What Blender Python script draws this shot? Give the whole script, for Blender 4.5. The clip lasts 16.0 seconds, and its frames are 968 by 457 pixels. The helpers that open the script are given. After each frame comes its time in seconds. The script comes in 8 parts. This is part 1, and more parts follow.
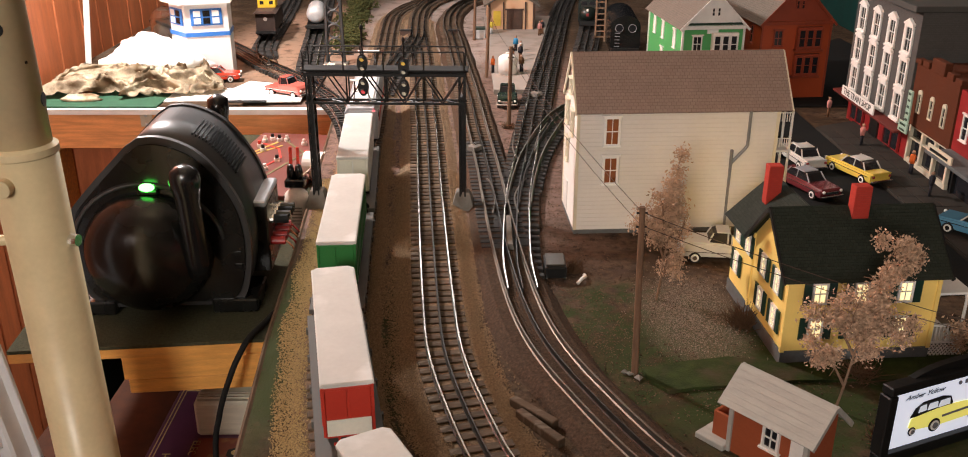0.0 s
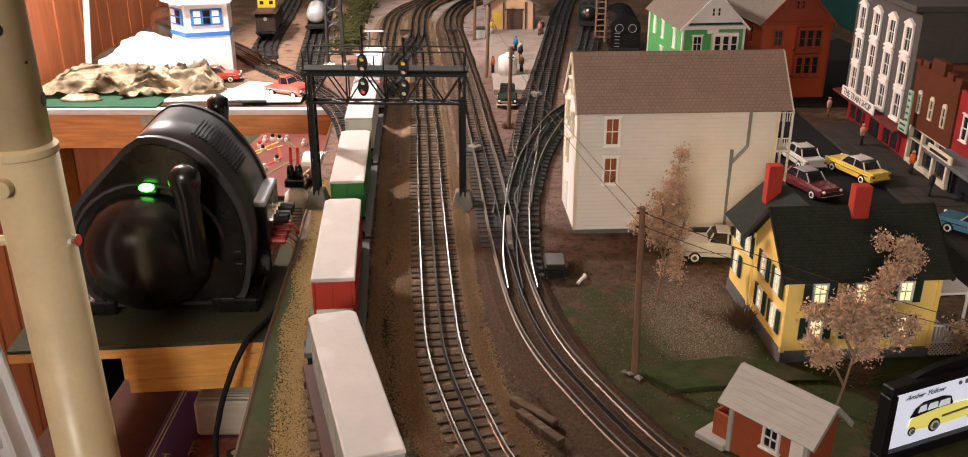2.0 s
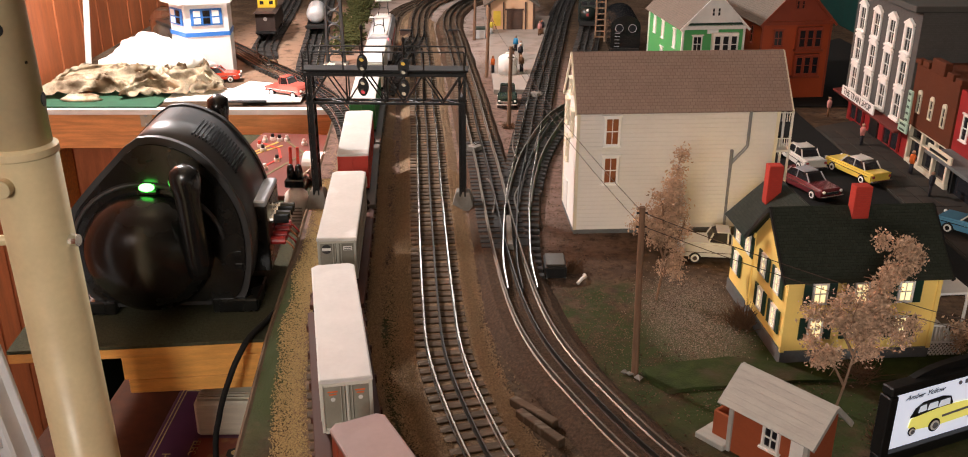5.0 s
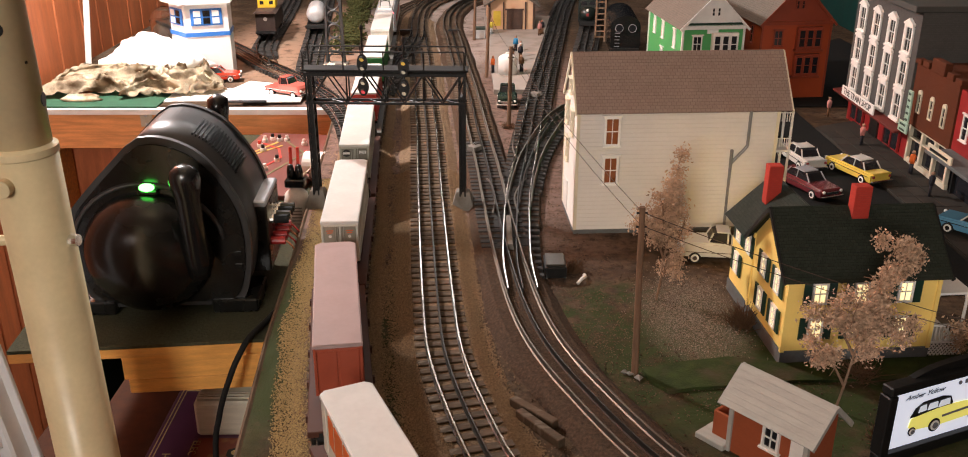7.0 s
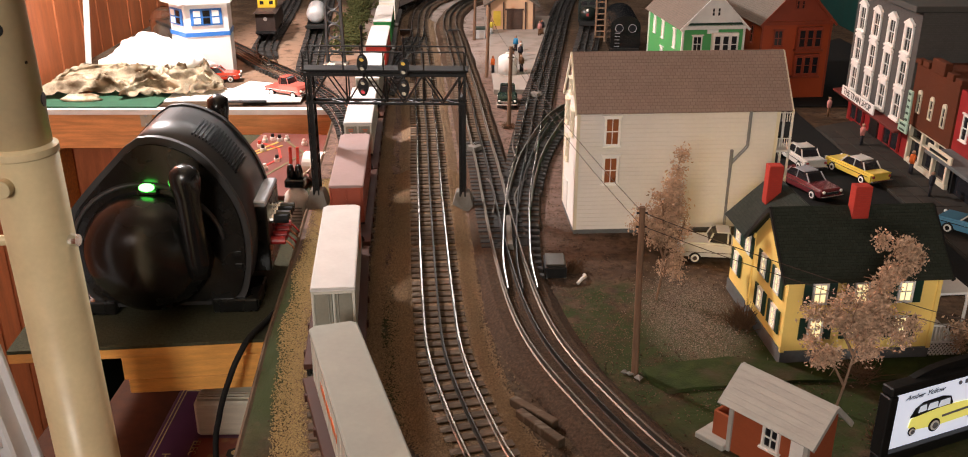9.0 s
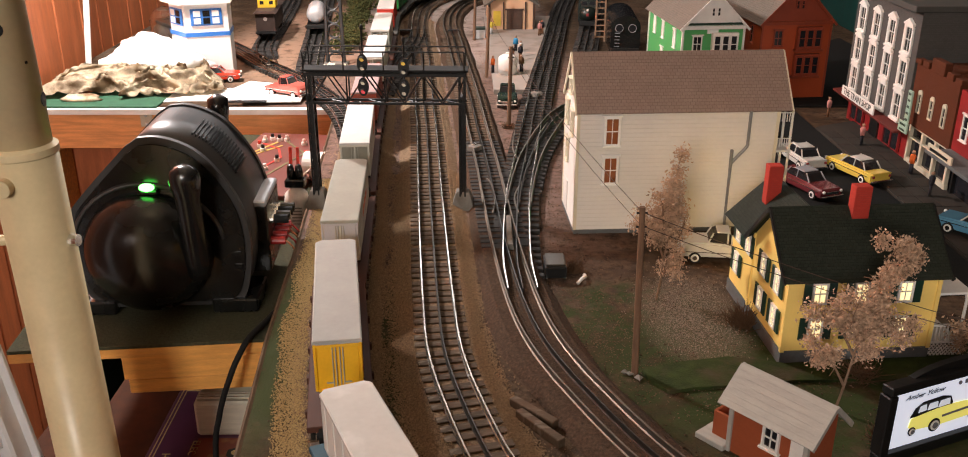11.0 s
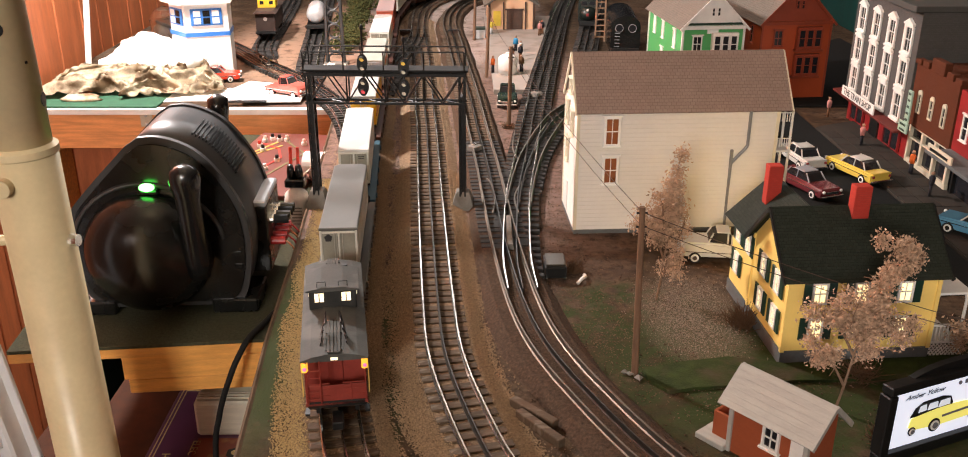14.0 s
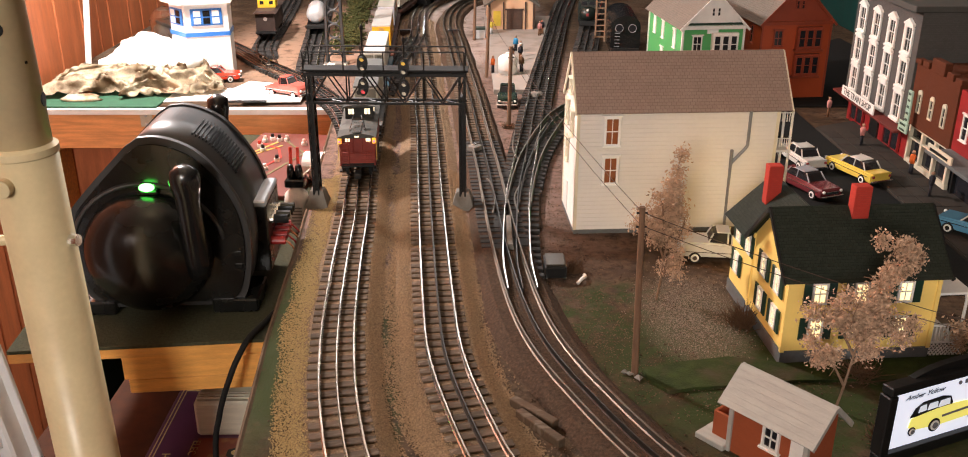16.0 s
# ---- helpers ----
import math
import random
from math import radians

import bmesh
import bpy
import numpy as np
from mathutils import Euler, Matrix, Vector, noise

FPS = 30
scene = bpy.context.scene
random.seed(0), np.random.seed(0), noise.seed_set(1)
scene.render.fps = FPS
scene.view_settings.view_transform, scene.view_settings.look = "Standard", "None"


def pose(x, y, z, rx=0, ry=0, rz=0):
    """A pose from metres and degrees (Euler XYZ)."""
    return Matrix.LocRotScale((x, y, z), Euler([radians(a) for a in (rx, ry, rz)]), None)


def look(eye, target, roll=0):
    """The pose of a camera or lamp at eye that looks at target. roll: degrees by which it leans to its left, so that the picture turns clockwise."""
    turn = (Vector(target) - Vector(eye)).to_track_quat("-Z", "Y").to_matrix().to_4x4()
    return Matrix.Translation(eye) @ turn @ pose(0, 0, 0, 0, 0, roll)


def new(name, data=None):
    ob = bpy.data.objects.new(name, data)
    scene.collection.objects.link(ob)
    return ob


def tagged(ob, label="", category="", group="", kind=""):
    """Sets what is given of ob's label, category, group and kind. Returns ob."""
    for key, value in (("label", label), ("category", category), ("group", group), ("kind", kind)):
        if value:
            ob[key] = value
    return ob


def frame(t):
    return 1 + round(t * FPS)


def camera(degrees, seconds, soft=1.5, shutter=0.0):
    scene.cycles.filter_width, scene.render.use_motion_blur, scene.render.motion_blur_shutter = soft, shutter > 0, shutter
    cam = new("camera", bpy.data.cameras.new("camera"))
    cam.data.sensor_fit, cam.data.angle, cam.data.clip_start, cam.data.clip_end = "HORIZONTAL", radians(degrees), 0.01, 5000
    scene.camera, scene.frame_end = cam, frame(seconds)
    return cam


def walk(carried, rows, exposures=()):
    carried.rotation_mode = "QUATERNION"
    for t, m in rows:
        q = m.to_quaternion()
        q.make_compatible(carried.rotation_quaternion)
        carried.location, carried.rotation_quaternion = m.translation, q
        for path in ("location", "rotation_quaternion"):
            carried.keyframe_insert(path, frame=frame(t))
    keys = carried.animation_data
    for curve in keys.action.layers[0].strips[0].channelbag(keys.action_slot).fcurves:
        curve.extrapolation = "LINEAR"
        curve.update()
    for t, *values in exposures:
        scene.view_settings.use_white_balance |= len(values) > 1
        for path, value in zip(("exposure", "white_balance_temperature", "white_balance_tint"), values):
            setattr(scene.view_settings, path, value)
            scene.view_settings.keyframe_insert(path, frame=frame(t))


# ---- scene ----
cam = camera(54.72, 16.0, soft=1.0)
EYE = (0.0, 0.0, 0.493)
AIM = pose(*EYE, 90 - 22.6, 0, 0)
walk(cam, [(0.0, AIM), (16.0, AIM)], exposures=[(0.0, 0.05), (13.6, 0.05), (14.3, 0.60), (15.0, 0.55), (15.5, 0.42), (16.0, 0.36)])

# ---- light ----
world = bpy.data.worlds.new("room_dark")
world.use_nodes = True
world.node_tree.nodes["Background"].inputs[0].default_value = (1.0, 0.85, 0.7, 1)
world.node_tree.nodes["Background"].inputs[1].default_value = 0.005
scene.world = world


def lamp(name, kind, where, target, watts, colour, size=0.2, size_y=None):
    data = bpy.data.lights.new(name, kind)
    data.energy, data.color = watts, colour
    if kind == "AREA":
        data.shape = "RECTANGLE"
        data.size, data.size_y = size, size_y or size
    else:
        data.shadow_soft_size = size
    ob = new(name, data)
    ob.matrix_world = look(where, target)
    return ob


BENCH_LAMP = (-0.74, 1.78, 0.80)
lamp("bench_lamp_bulb", "POINT", BENCH_LAMP, (-0.7, 2.0, 0), 80.0, (1.0, 0.95, 0.93), 0.045)
lamp("reading_light_behind", "AREA", (-0.75, -2.10, 1.08), (-0.1, 1.2, 0.05), 48.0, (1.0, 0.93, 0.86), 0.6, 0.5)
# added warm overhead fill without a fixture, tints the near ground
lamp("near_warm_fill", "AREA", (-0.2, 0.55, 1.52), (-0.2, 0.55, 0), 1.1, (1.0, 0.74, 0.42), 0.45)
lamp("ceiling_light_far", "AREA", (-0.15, 3.70, 1.35), (-0.25, 1.7, 0), 8.5, (1.0, 0.95, 0.94), 1.1, 0.3)


# ---- materials ----
def mat(name, colour, rough=0.6, metal=0.0, vary=0.25, size=60.0, bump=0.15, spot=None, spot_at=0.62, coat=0.0, each=0.0, stretch=None, depth=0.0006):
    m = bpy.data.materials.new(name)
    m.use_nodes = True
    nt = m.node_tree
    b = nt.nodes["Principled BSDF"]
    tc = nt.nodes.new("ShaderNodeTexCoord")
    src = tc.outputs["Object"]
    if stretch:
        mp = nt.nodes.new("ShaderNodeMapping")
        mp.inputs["Scale"].default_value = stretch
        nt.links.new(src, mp.inputs[0])
        src = mp.outputs[0]
    coarse = nt.nodes.new("ShaderNodeTexNoise")
    coarse.inputs["Scale"].default_value = size
    coarse.inputs["Detail"].default_value = 5
    fine = nt.nodes.new("ShaderNodeTexNoise")
    fine.inputs["Scale"].default_value = size * 9
    fine.inputs["Detail"].default_value = 3
    for n in (coarse, fine):
        nt.links.new(src, n.inputs["Vector"])
    add = nt.nodes.new("ShaderNodeMath")
    add.operation = "MULTIPLY_ADD"
    add.inputs[1].default_value = 0.4
    nt.links.new(fine.outputs["Fac"], add.inputs[0])
    nt.links.new(coarse.outputs["Fac"], add.inputs[2])
    out = add.outputs[0]
    if each:
        info = nt.nodes.new("ShaderNodeObjectInfo")
        add2 = nt.nodes.new("ShaderNodeMath")
        add2.operation = "MULTIPLY_ADD"
        add2.inputs[1].default_value = each
        nt.links.new(info.outputs["Random"], add2.inputs[0])
        nt.links.new(out, add2.inputs[2])
        out = add2.outputs[0]
    ramp = nt.nodes.new("ShaderNodeValToRGB")
    e = ramp.color_ramp.elements
    e[0].position, e[1].position = 0.35, 1.05 + each
    e[0].color = (*[max(0, c * (1 - vary)) for c in colour], 1)
    e[1].color = (*[min(1, c * (1 + vary)) for c in colour], 1)
    nt.links.new(out, ramp.inputs[0])
    col = ramp.outputs[0]
    if spot:
        sp = nt.nodes.new("ShaderNodeTexNoise")
        sp.inputs["Scale"].default_value = size * 0.45
        sp.inputs["Detail"].default_value = 6
        nt.links.new(src, sp.inputs["Vector"])
        r2 = nt.nodes.new("ShaderNodeValToRGB")
        r2.color_ramp.elements[0].position, r2.color_ramp.elements[1].position = spot_at - 0.08, spot_at + 0.06
        nt.links.new(sp.outputs["Fac"], r2.inputs[0])
        mix = nt.nodes.new("ShaderNodeMix")
        mix.data_type = "RGBA"
        nt.links.new(r2.outputs[0], mix.inputs[0])
        nt.links.new(col, mix.inputs[6])
        mix.inputs[7].default_value = (*spot, 1)
        col = mix.outputs[2]
    nt.links.new(col, b.inputs["Base Color"])
    rr = nt.nodes.new("ShaderNodeMapRange")
    rr.inputs[3].default_value, rr.inputs[4].default_value = max(0.02, rough - 0.12), min(1, rough + 0.12)
    nt.links.new(coarse.outputs["Fac"], rr.inputs[0])
    nt.links.new(rr.outputs[0], b.inputs["Roughness"])
    b.inputs["Metallic"].default_value = metal
    b.inputs["Specular IOR Level"].default_value = 0.15 if rough >= 0.6 else 0.5
    b.inputs["Coat Weight"].default_value = coat
    if bump:
        bp = nt.nodes.new("ShaderNodeBump")
        bp.inputs["Strength"].default_value = bump
        bp.inputs["Distance"].default_value = depth
        nt.links.new(out, bp.inputs["Height"])
        nt.links.new(bp.outputs[0], b.inputs["Normal"])
    return m


def glow(name, colour, strength):
    m = bpy.data.materials.new(name)
    m.use_nodes = True
    b = m.node_tree.nodes["Principled BSDF"]
    b.inputs["Base Color"].default_value = (*colour, 1)
    b.inputs["Emission Color"].default_value = (*colour, 1)
    b.inputs["Emission Strength"].default_value = strength
    return m


def clear(name, colour=(1, 1, 1), rough=0.05):
    m = bpy.data.materials.new(name)
    m.use_nodes = True
    b = m.node_tree.nodes["Principled BSDF"]
    b.inputs["Base Color"].default_value = (*colour, 1)
    b.inputs["Transmission Weight"].default_value = 1
    b.inputs["Roughness"].default_value = rough
    b.inputs["IOR"].default_value = 1.45
    return m


M_STEEL = mat("rail_steel", (0.62, 0.58, 0.53), 0.22, 1.0, 0.3, 40, 0.03)
M_STEELDULL = mat("rail_steel_dull", (0.17, 0.145, 0.12), 0.46, 0.8, 0.4, 25, 0.03)
M_RUST = mat("rail_dark", (0.05, 0.045, 0.04), 0.35, 0.6, 0.3, 60, 0.1)
M_TIE = mat("tie_wood", (0.064, 0.043, 0.028), 0.8, 0, 0.45, 120, 0.5, each=0.5, spot=(0.15, 0.115, 0.085), stretch=(1, 4, 1))
M_TIEBLACK = mat("tie_plastic", (0.030, 0.027, 0.025), 0.6, 0, 0.3, 120, 0.2, each=0.3)
M_STONE = mat("ballast_stone", (0.27, 0.19, 0.12), 0.9, 0, 0.4, 500, 0.3)
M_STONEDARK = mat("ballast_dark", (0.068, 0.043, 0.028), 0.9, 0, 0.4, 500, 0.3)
M_BLACK = mat("black_metal", (0.007, 0.007, 0.007), 0.45, 0.2, 0.3, 200, 0.1)
M_BLACKGLOSS = mat("black_plastic", (0.008, 0.008, 0.008), 0.22, 0, 0.3, 25, 0.03)
M_RUBBER = mat("black_rubber", (0.012, 0.012, 0.012), 0.7, 0, 0.3, 100, 0.1)
M_WHITE = mat("white_paint", (0.72, 0.70, 0.66), 0.5, 0, 0.12, 40, 0.05)
M_CHROME = mat("chrome", (0.75, 0.75, 0.75), 0.15, 1.0, 0.1, 40, 0.02)
M_SILVER = mat("silver_paint", (0.42, 0.43, 0.45), 0.4, 0.4, 0.15, 60, 0.05)
M_CONCRETE = mat("concrete", (0.20, 0.185, 0.165), 0.85, 0, 0.25, 90, 0.3, spot=(0.14, 0.12, 0.10))
M_PLY = mat("plywood", (0.62, 0.30, 0.070), 0.55, 0, 0.3, 14, 0.15, stretch=(1, 12, 12))
M_PANEL = mat("wood_panelling", (0.42, 0.122, 0.046), 0.42, 0, 0.35, 9, 0.1, stretch=(6, 6, 0.8))
M_CARPET = mat("carpet_grey", (0.048, 0.048, 0.028), 0.95, 0, 0.45, 260, 0.8, depth=0.002)
M_CARPETRED = mat("carpet_red", (0.055, 0.030, 0.021), 0.95, 0, 0.4, 200, 0.8, depth=0.002)
M_PLASTER = mat("plaster", (0.5, 0.44, 0.36), 0.9, 0, 0.1, 6, 0.1)
M_DARKWALL = mat("dark_wall", (0.013, 0.015, 0.020), 0.8, 0, 0.2, 5, 0.1)
M_TEAL = mat("teal_cloth", (0.004, 0.03, 0.026), 0.9, 0, 0.3, 30, 0.3)


def ground_material():
    m = mat("scenic_ground", (0.047, 0.028, 0.0145), 0.95, 0, 0.9, 60, 1.0, spot=(0.045, 0.030, 0.020), depth=0.0025)
    nt = m.node_tree
    b = nt.nodes["Principled BSDF"]
    base = b.inputs["Base Color"].links[0].from_socket
    tc = nt.nodes.new("ShaderNodeTexCoord")

    def soft(scale, lo, hi):
        n = nt.nodes.new("ShaderNodeTexNoise")
        n.inputs["Scale"].default_value, n.inputs["Detail"].default_value = scale, 7
        n.inputs["Roughness"].default_value = 0.65
        nt.links.new(tc.outputs["Object"], n.inputs["Vector"])
        r = nt.nodes.new("ShaderNodeMapRange")
        r.inputs[1].default_value, r.inputs[2].default_value = lo, hi
        nt.links.new(n.outputs["Fac"], r.inputs[0])
        return r.outputs[0]

    def patch(x, y, rx, ry):
        mp = nt.nodes.new("ShaderNodeMapping")
        mp.vector_type = "TEXTURE"
        mp.inputs["Location"].default_value = (x, y, 0)
        mp.inputs["Scale"].default_value = (rx, ry, 1)
        nt.links.new(tc.outputs["Object"], mp.inputs[0])
        g = nt.nodes.new("ShaderNodeTexGradient")
        g.gradient_type = "SPHERICAL"
        nt.links.new(mp.outputs[0], g.inputs[0])
        r = nt.nodes.new("ShaderNodeMapRange")
        r.inputs[1].default_value, r.inputs[2].default_value = 0.0, 0.35
        nt.links.new(g.outputs["Fac"], r.inputs[0])
        return r.outputs[0]

    def over(under, colour, *factors):
        f = factors[0]
        for g in factors[1:]:
            k = nt.nodes.new("ShaderNodeMath")
            k.operation = "MULTIPLY"
            nt.links.new(f, k.inputs[0])
            nt.links.new(g, k.inputs[1])
            f = k.outputs[0]
        x = nt.nodes.new("ShaderNodeMix")
        x.data_type = "RGBA"
        nt.links.new(f, x.inputs[0])
        nt.links.new(under, x.inputs[6])
        x.inputs[7].default_value = (*colour, 1)
        return x.outputs[2]

    c = over(base, (0.125, 0.084, 0.056), soft(9, 0.45, 0.62), soft(120, 0.35, 0.6))
    c = over(c, (0.165, 0.108, 0.088), patch(-0.08, 1.75, 0.42, 0.95), soft(60, 0.30, 0.55))
    c = over(c, (0.30, 0.19, 0.13), patch(-0.45, 2.5, 0.25, 0.6), soft(30, 0.3, 0.5))
    c = over(c, (0.34, 0.28, 0.25), patch(-0.10, 2.75, 0.32, 0.75), soft(14, 0.32, 0.52))
    c = over(c, (0.030, 0.043, 0.012), patch(0.33, 0.80, 0.28, 0.17), soft(25, 0.36, 0.52))
    c = over(c, (0.030, 0.043, 0.012), patch(0.17, 0.93, 0.12, 0.10), soft(35, 0.42, 0.56))
    c = over(c, (0.18, 0.14, 0.105), patch(0.235, 0.93, 0.07, 0.13), soft(700, 0.42, 0.6))
    c = over(c, (0.036, 0.046, 0.014), patch(-0.205, 0.93, 0.042, 0.30), soft(45, 0.28, 0.46))
    c = over(c, (0.035, 0.038, 0.014), patch(-0.094, 0.86, 0.026, 0.42), soft(60, 0.36, 0.52))
    nt.links.new(c, b.inputs["Base Color"])
    return m


M_GROUND = ground_material()


# ---- building blocks ----
def part(name, bm, material, parent=None, label="", smooth=False):
    me = bpy.data.meshes.new(name)
    bm.normal_update()
    bm.to_mesh(me)
    bm.free()
    for m in (material if isinstance(material, (list, tuple)) else [material]):
        me.materials.append(m)
    if smooth:
        for p in me.polygons:
            p.use_smooth = True
    ob = new(name, me)
    if parent is not None:
        ob.parent = parent
    if label:
        ob["label"] = label
    return ob


def thing(name, m, label, category, group="", kind=""):
    ob = new(name)
    ob.empty_display_size = 0.01
    ob.matrix_basis = m
    return tagged(ob, label, category, group, kind)


def B():
    return bmesh.new()


def box(bm, c, s, bev=0.0, m=None, mi=0):
    t = Matrix.Translation(c) @ Matrix.Diagonal((*s, 1))
    if m is not None:
        t = m @ t
    r = bmesh.ops.create_cube(bm, size=1, matrix=t)
    vs = r["verts"]
    fs = {f for v in vs for f in v.link_faces}
    for f in fs:
        f.material_index = mi
    if bev:
        es = list({e for v in vs for e in v.link_edges})
        bmesh.ops.bevel(bm, geom=es, offset=bev, segments=1, affect="EDGES", profile=0.7)
    return bm


def rod(bm, a, b, r, r2=None, seg=8, mi=0):
    a, b = Vector(a), Vector(b)
    d = b - a
    t = Matrix.Translation((a + b) / 2) @ d.to_track_quat("Z", "Y").to_matrix().to_4x4()
    q = bmesh.ops.create_cone(bm, cap_ends=True, segments=seg, radius1=r, radius2=r if r2 is None else r2, depth=d.length, matrix=t)
    for f in {f for v in q["verts"] for f in v.link_faces}:
        f.material_index = mi
    return bm


def ball(bm, c, r, seg=12, rings=8, scale=(1, 1, 1), mi=0):
    q = bmesh.ops.create_uvsphere(bm, u_segments=seg, v_segments=rings, radius=r, matrix=Matrix.Translation(c) @ Matrix.Diagonal((*scale, 1)))
    for f in {f for v in q["verts"] for f in v.link_faces}:
        f.material_index = mi
    return bm


def prism(bm, outline, a, b, m=None, mi=0):
    """An outline of (u, v) pairs in the xz plane, drawn from y = a to y = b."""
    m = m or Matrix()
    n = len(outline)
    v0 = [bm.verts.new(m @ Vector((u, a, v))) for u, v in outline]
    v1 = [bm.verts.new(m @ Vector((u, b, v))) for u, v in outline]
    fs = [bm.faces.new(v0), bm.faces.new(v1[::-1])]
    for i in range(n):
        j = (i + 1) % n
        fs.append(bm.faces.new((v0[j], v0[i], v1[i], v1[j])))
    for f in fs:
        f.material_index = mi
    bmesh.ops.recalc_face_normals(bm, faces=fs)
    return bm


def lathe(bm, profile, c, seg=16, mi=0):
    """A profile of (radius, height) pairs turned round the upright through c."""
    rows = []
    for r, z in profile:
        rows.append([bm.verts.new((c[0] + r * math.cos(2 * math.pi * k / seg), c[1] + r * math.sin(2 * math.pi * k / seg), c[2] + z)) for k in range(seg)])
    fs = []
    for p, q in zip(rows, rows[1:]):
        for k in range(seg):
            j = (k + 1) % seg
            fs.append(bm.faces.new((p[k], p[j], q[j], q[k])))
    fs.append(bm.faces.new(rows[0][::-1]))
    fs.append(bm.faces.new(rows[-1]))
    for f in fs:
        f.material_index = mi
    return bm


def smooth_line(pts, step=0.01):
    """Evenly spaced points on a smooth line through pts."""
    ps = [Vector(p) for p in pts]
    ps = [2 * ps[0] - ps[1]] + ps + [2 * ps[-1] - ps[-2]]
    fine = []
    for i in range(1, len(ps) - 2):
        p0, p1, p2, p3 = ps[i - 1:i + 3]
        for k in range(24):
            t = k / 24
            fine.append(0.5 * ((2 * p1) + (p2 - p0) * t + (2 * p0 - 5 * p1 + 4 * p2 - p3) * t * t + (3 * p1 - p0 - 3 * p2 + p3) * t ** 3))
    fine.append(ps[-2])
    out, carry = [fine[0]], 0.0
    for a, b in zip(fine, fine[1:]):
        d = (b - a).length
        while carry + d >= step:
            k = (step - carry) / d
            a = a.lerp(b, k)
            out.append(a.copy())
            d = (b - a).length
            carry = 0.0
        carry += d
    return out


def tube(bm, pts, r, seg=6, mi=0, step=None):
    """A round cord along pts."""
    ps = [Vector(p) for p in pts] if step is None else smooth_line(pts, step)
    rows = []
    for i, p in enumerate(ps):
        d = (ps[min(i + 1, len(ps) - 1)] - ps[max(i - 1, 0)]).normalized()
        u = d.cross(Vector((0, 0, 1)))
        u = u.normalized() if u.length > 1e-4 else Vector((1, 0, 0))
        w = u.cross(d)
        rows.append([bm.verts.new(p + r * (u * math.cos(2 * math.pi * k / seg) + w * math.sin(2 * math.pi * k / seg))) for k in range(seg)])
    for p, q in zip(rows, rows[1:]):
        for k in range(seg):
            j = (k + 1) % seg
            bm.faces.new((p[k], p[j], q[j], q[k])).material_index = mi
    bm.faces.new(rows[0]).material_index = mi
    bm.faces.new(rows[-1][::-1]).material_index = mi
    bmesh.ops.recalc_face_normals(bm, faces=list(bm.faces))
    return bm


def solid(name, bm, material, label, category, group="", kind="", smooth=False):
    return tagged(part(name, bm, material, smooth=smooth), label, category, group, kind)


# ---- room and tables ----
FLOOR_Z = -0.95
solid("floor", box(B(), (0.8, 0.8, FLOOR_Z - 0.02), (5.4, 6.8, 0.04)), M_CARPETRED, "dark red-brown carpeted floor under the tables", "floor", kind="structure")
solid("ceiling", box(B(), (0.8, 0.8, 1.57), (5.4, 6.8, 0.04)), M_PLASTER, "plain plaster ceiling over the train room", "ceiling", kind="structure")
solid("wall_west", box(B(), (-1.02, 0.8, 0.3), (0.04, 6.8, 2.5)), M_PANEL, "reddish-brown wood panelling with upright grooves", "wall", kind="structure")
solid("wall_north", box(B(), (0.8, 4.15, 0.3), (5.4, 0.04, 2.5)), M_DARKWALL, "dark wall behind the model railway", "wall", kind="structure")
solid("wall_east", box(B(), (3.5, 0.8, 0.3), (0.04, 6.8, 2.5)), M_DARKWALL, "dark painted wall beside the model railway", "wall", kind="structure")
solid("wall_south", box(B(), (0.8, -2.55, 0.3), (5.4, 0.04, 2.5)), M_PLASTER, "plain wall behind the viewer", "wall", kind="structure")

EDGE = [(-0.158, -0.35), (-0.2119, 0.6705), (-0.23, 0.8825), (-0.2421, 1.1015), (-0.2829, 1.697), (-0.2935, 1.81), (-0.955, 1.825)]


def layout_ground():
    bm = B()
    outline = EDGE + [(-0.955, 3.75), (3.35, 3.75), (3.35, -0.35)]
    top = [bm.verts.new((x, y, 0)) for x, y in outline]
    low = [bm.verts.new((x, y, -0.025)) for x, y in outline]
    n = len(outline)
    fs = [bm.faces.new(top), bm.faces.new(low[::-1])]
    for i in range(n):
        fs.append(bm.faces.new((top[i], low[i], low[(i + 1) % n], top[(i + 1) % n])))
    bmesh.ops.recalc_face_normals(bm, faces=fs)
    return solid("ground", bm, M_GROUND, "scenic ground of brown earth, grit and green turf", "ground", kind="structure")


layout_ground()

# ---- tracks ----
RAIL_TOP, GAUGE = 0.018, 0.0342


def arc(p, heading, radius, turn, n=14):
    """Points on an arc from p; heading and turn in radians, anticlockwise positive."""
    s = 1 if turn > 0 else -1
    c = Vector((p[0] - s * radius * math.sin(heading), p[1] + s * radius * math.cos(heading)))
    out = []
    for k in range(1, n + 1):
        a = heading + turn * k / n
        out.append((c.x + s * radius * math.sin(a), c.y - s * radius * math.cos(a)))
    return out


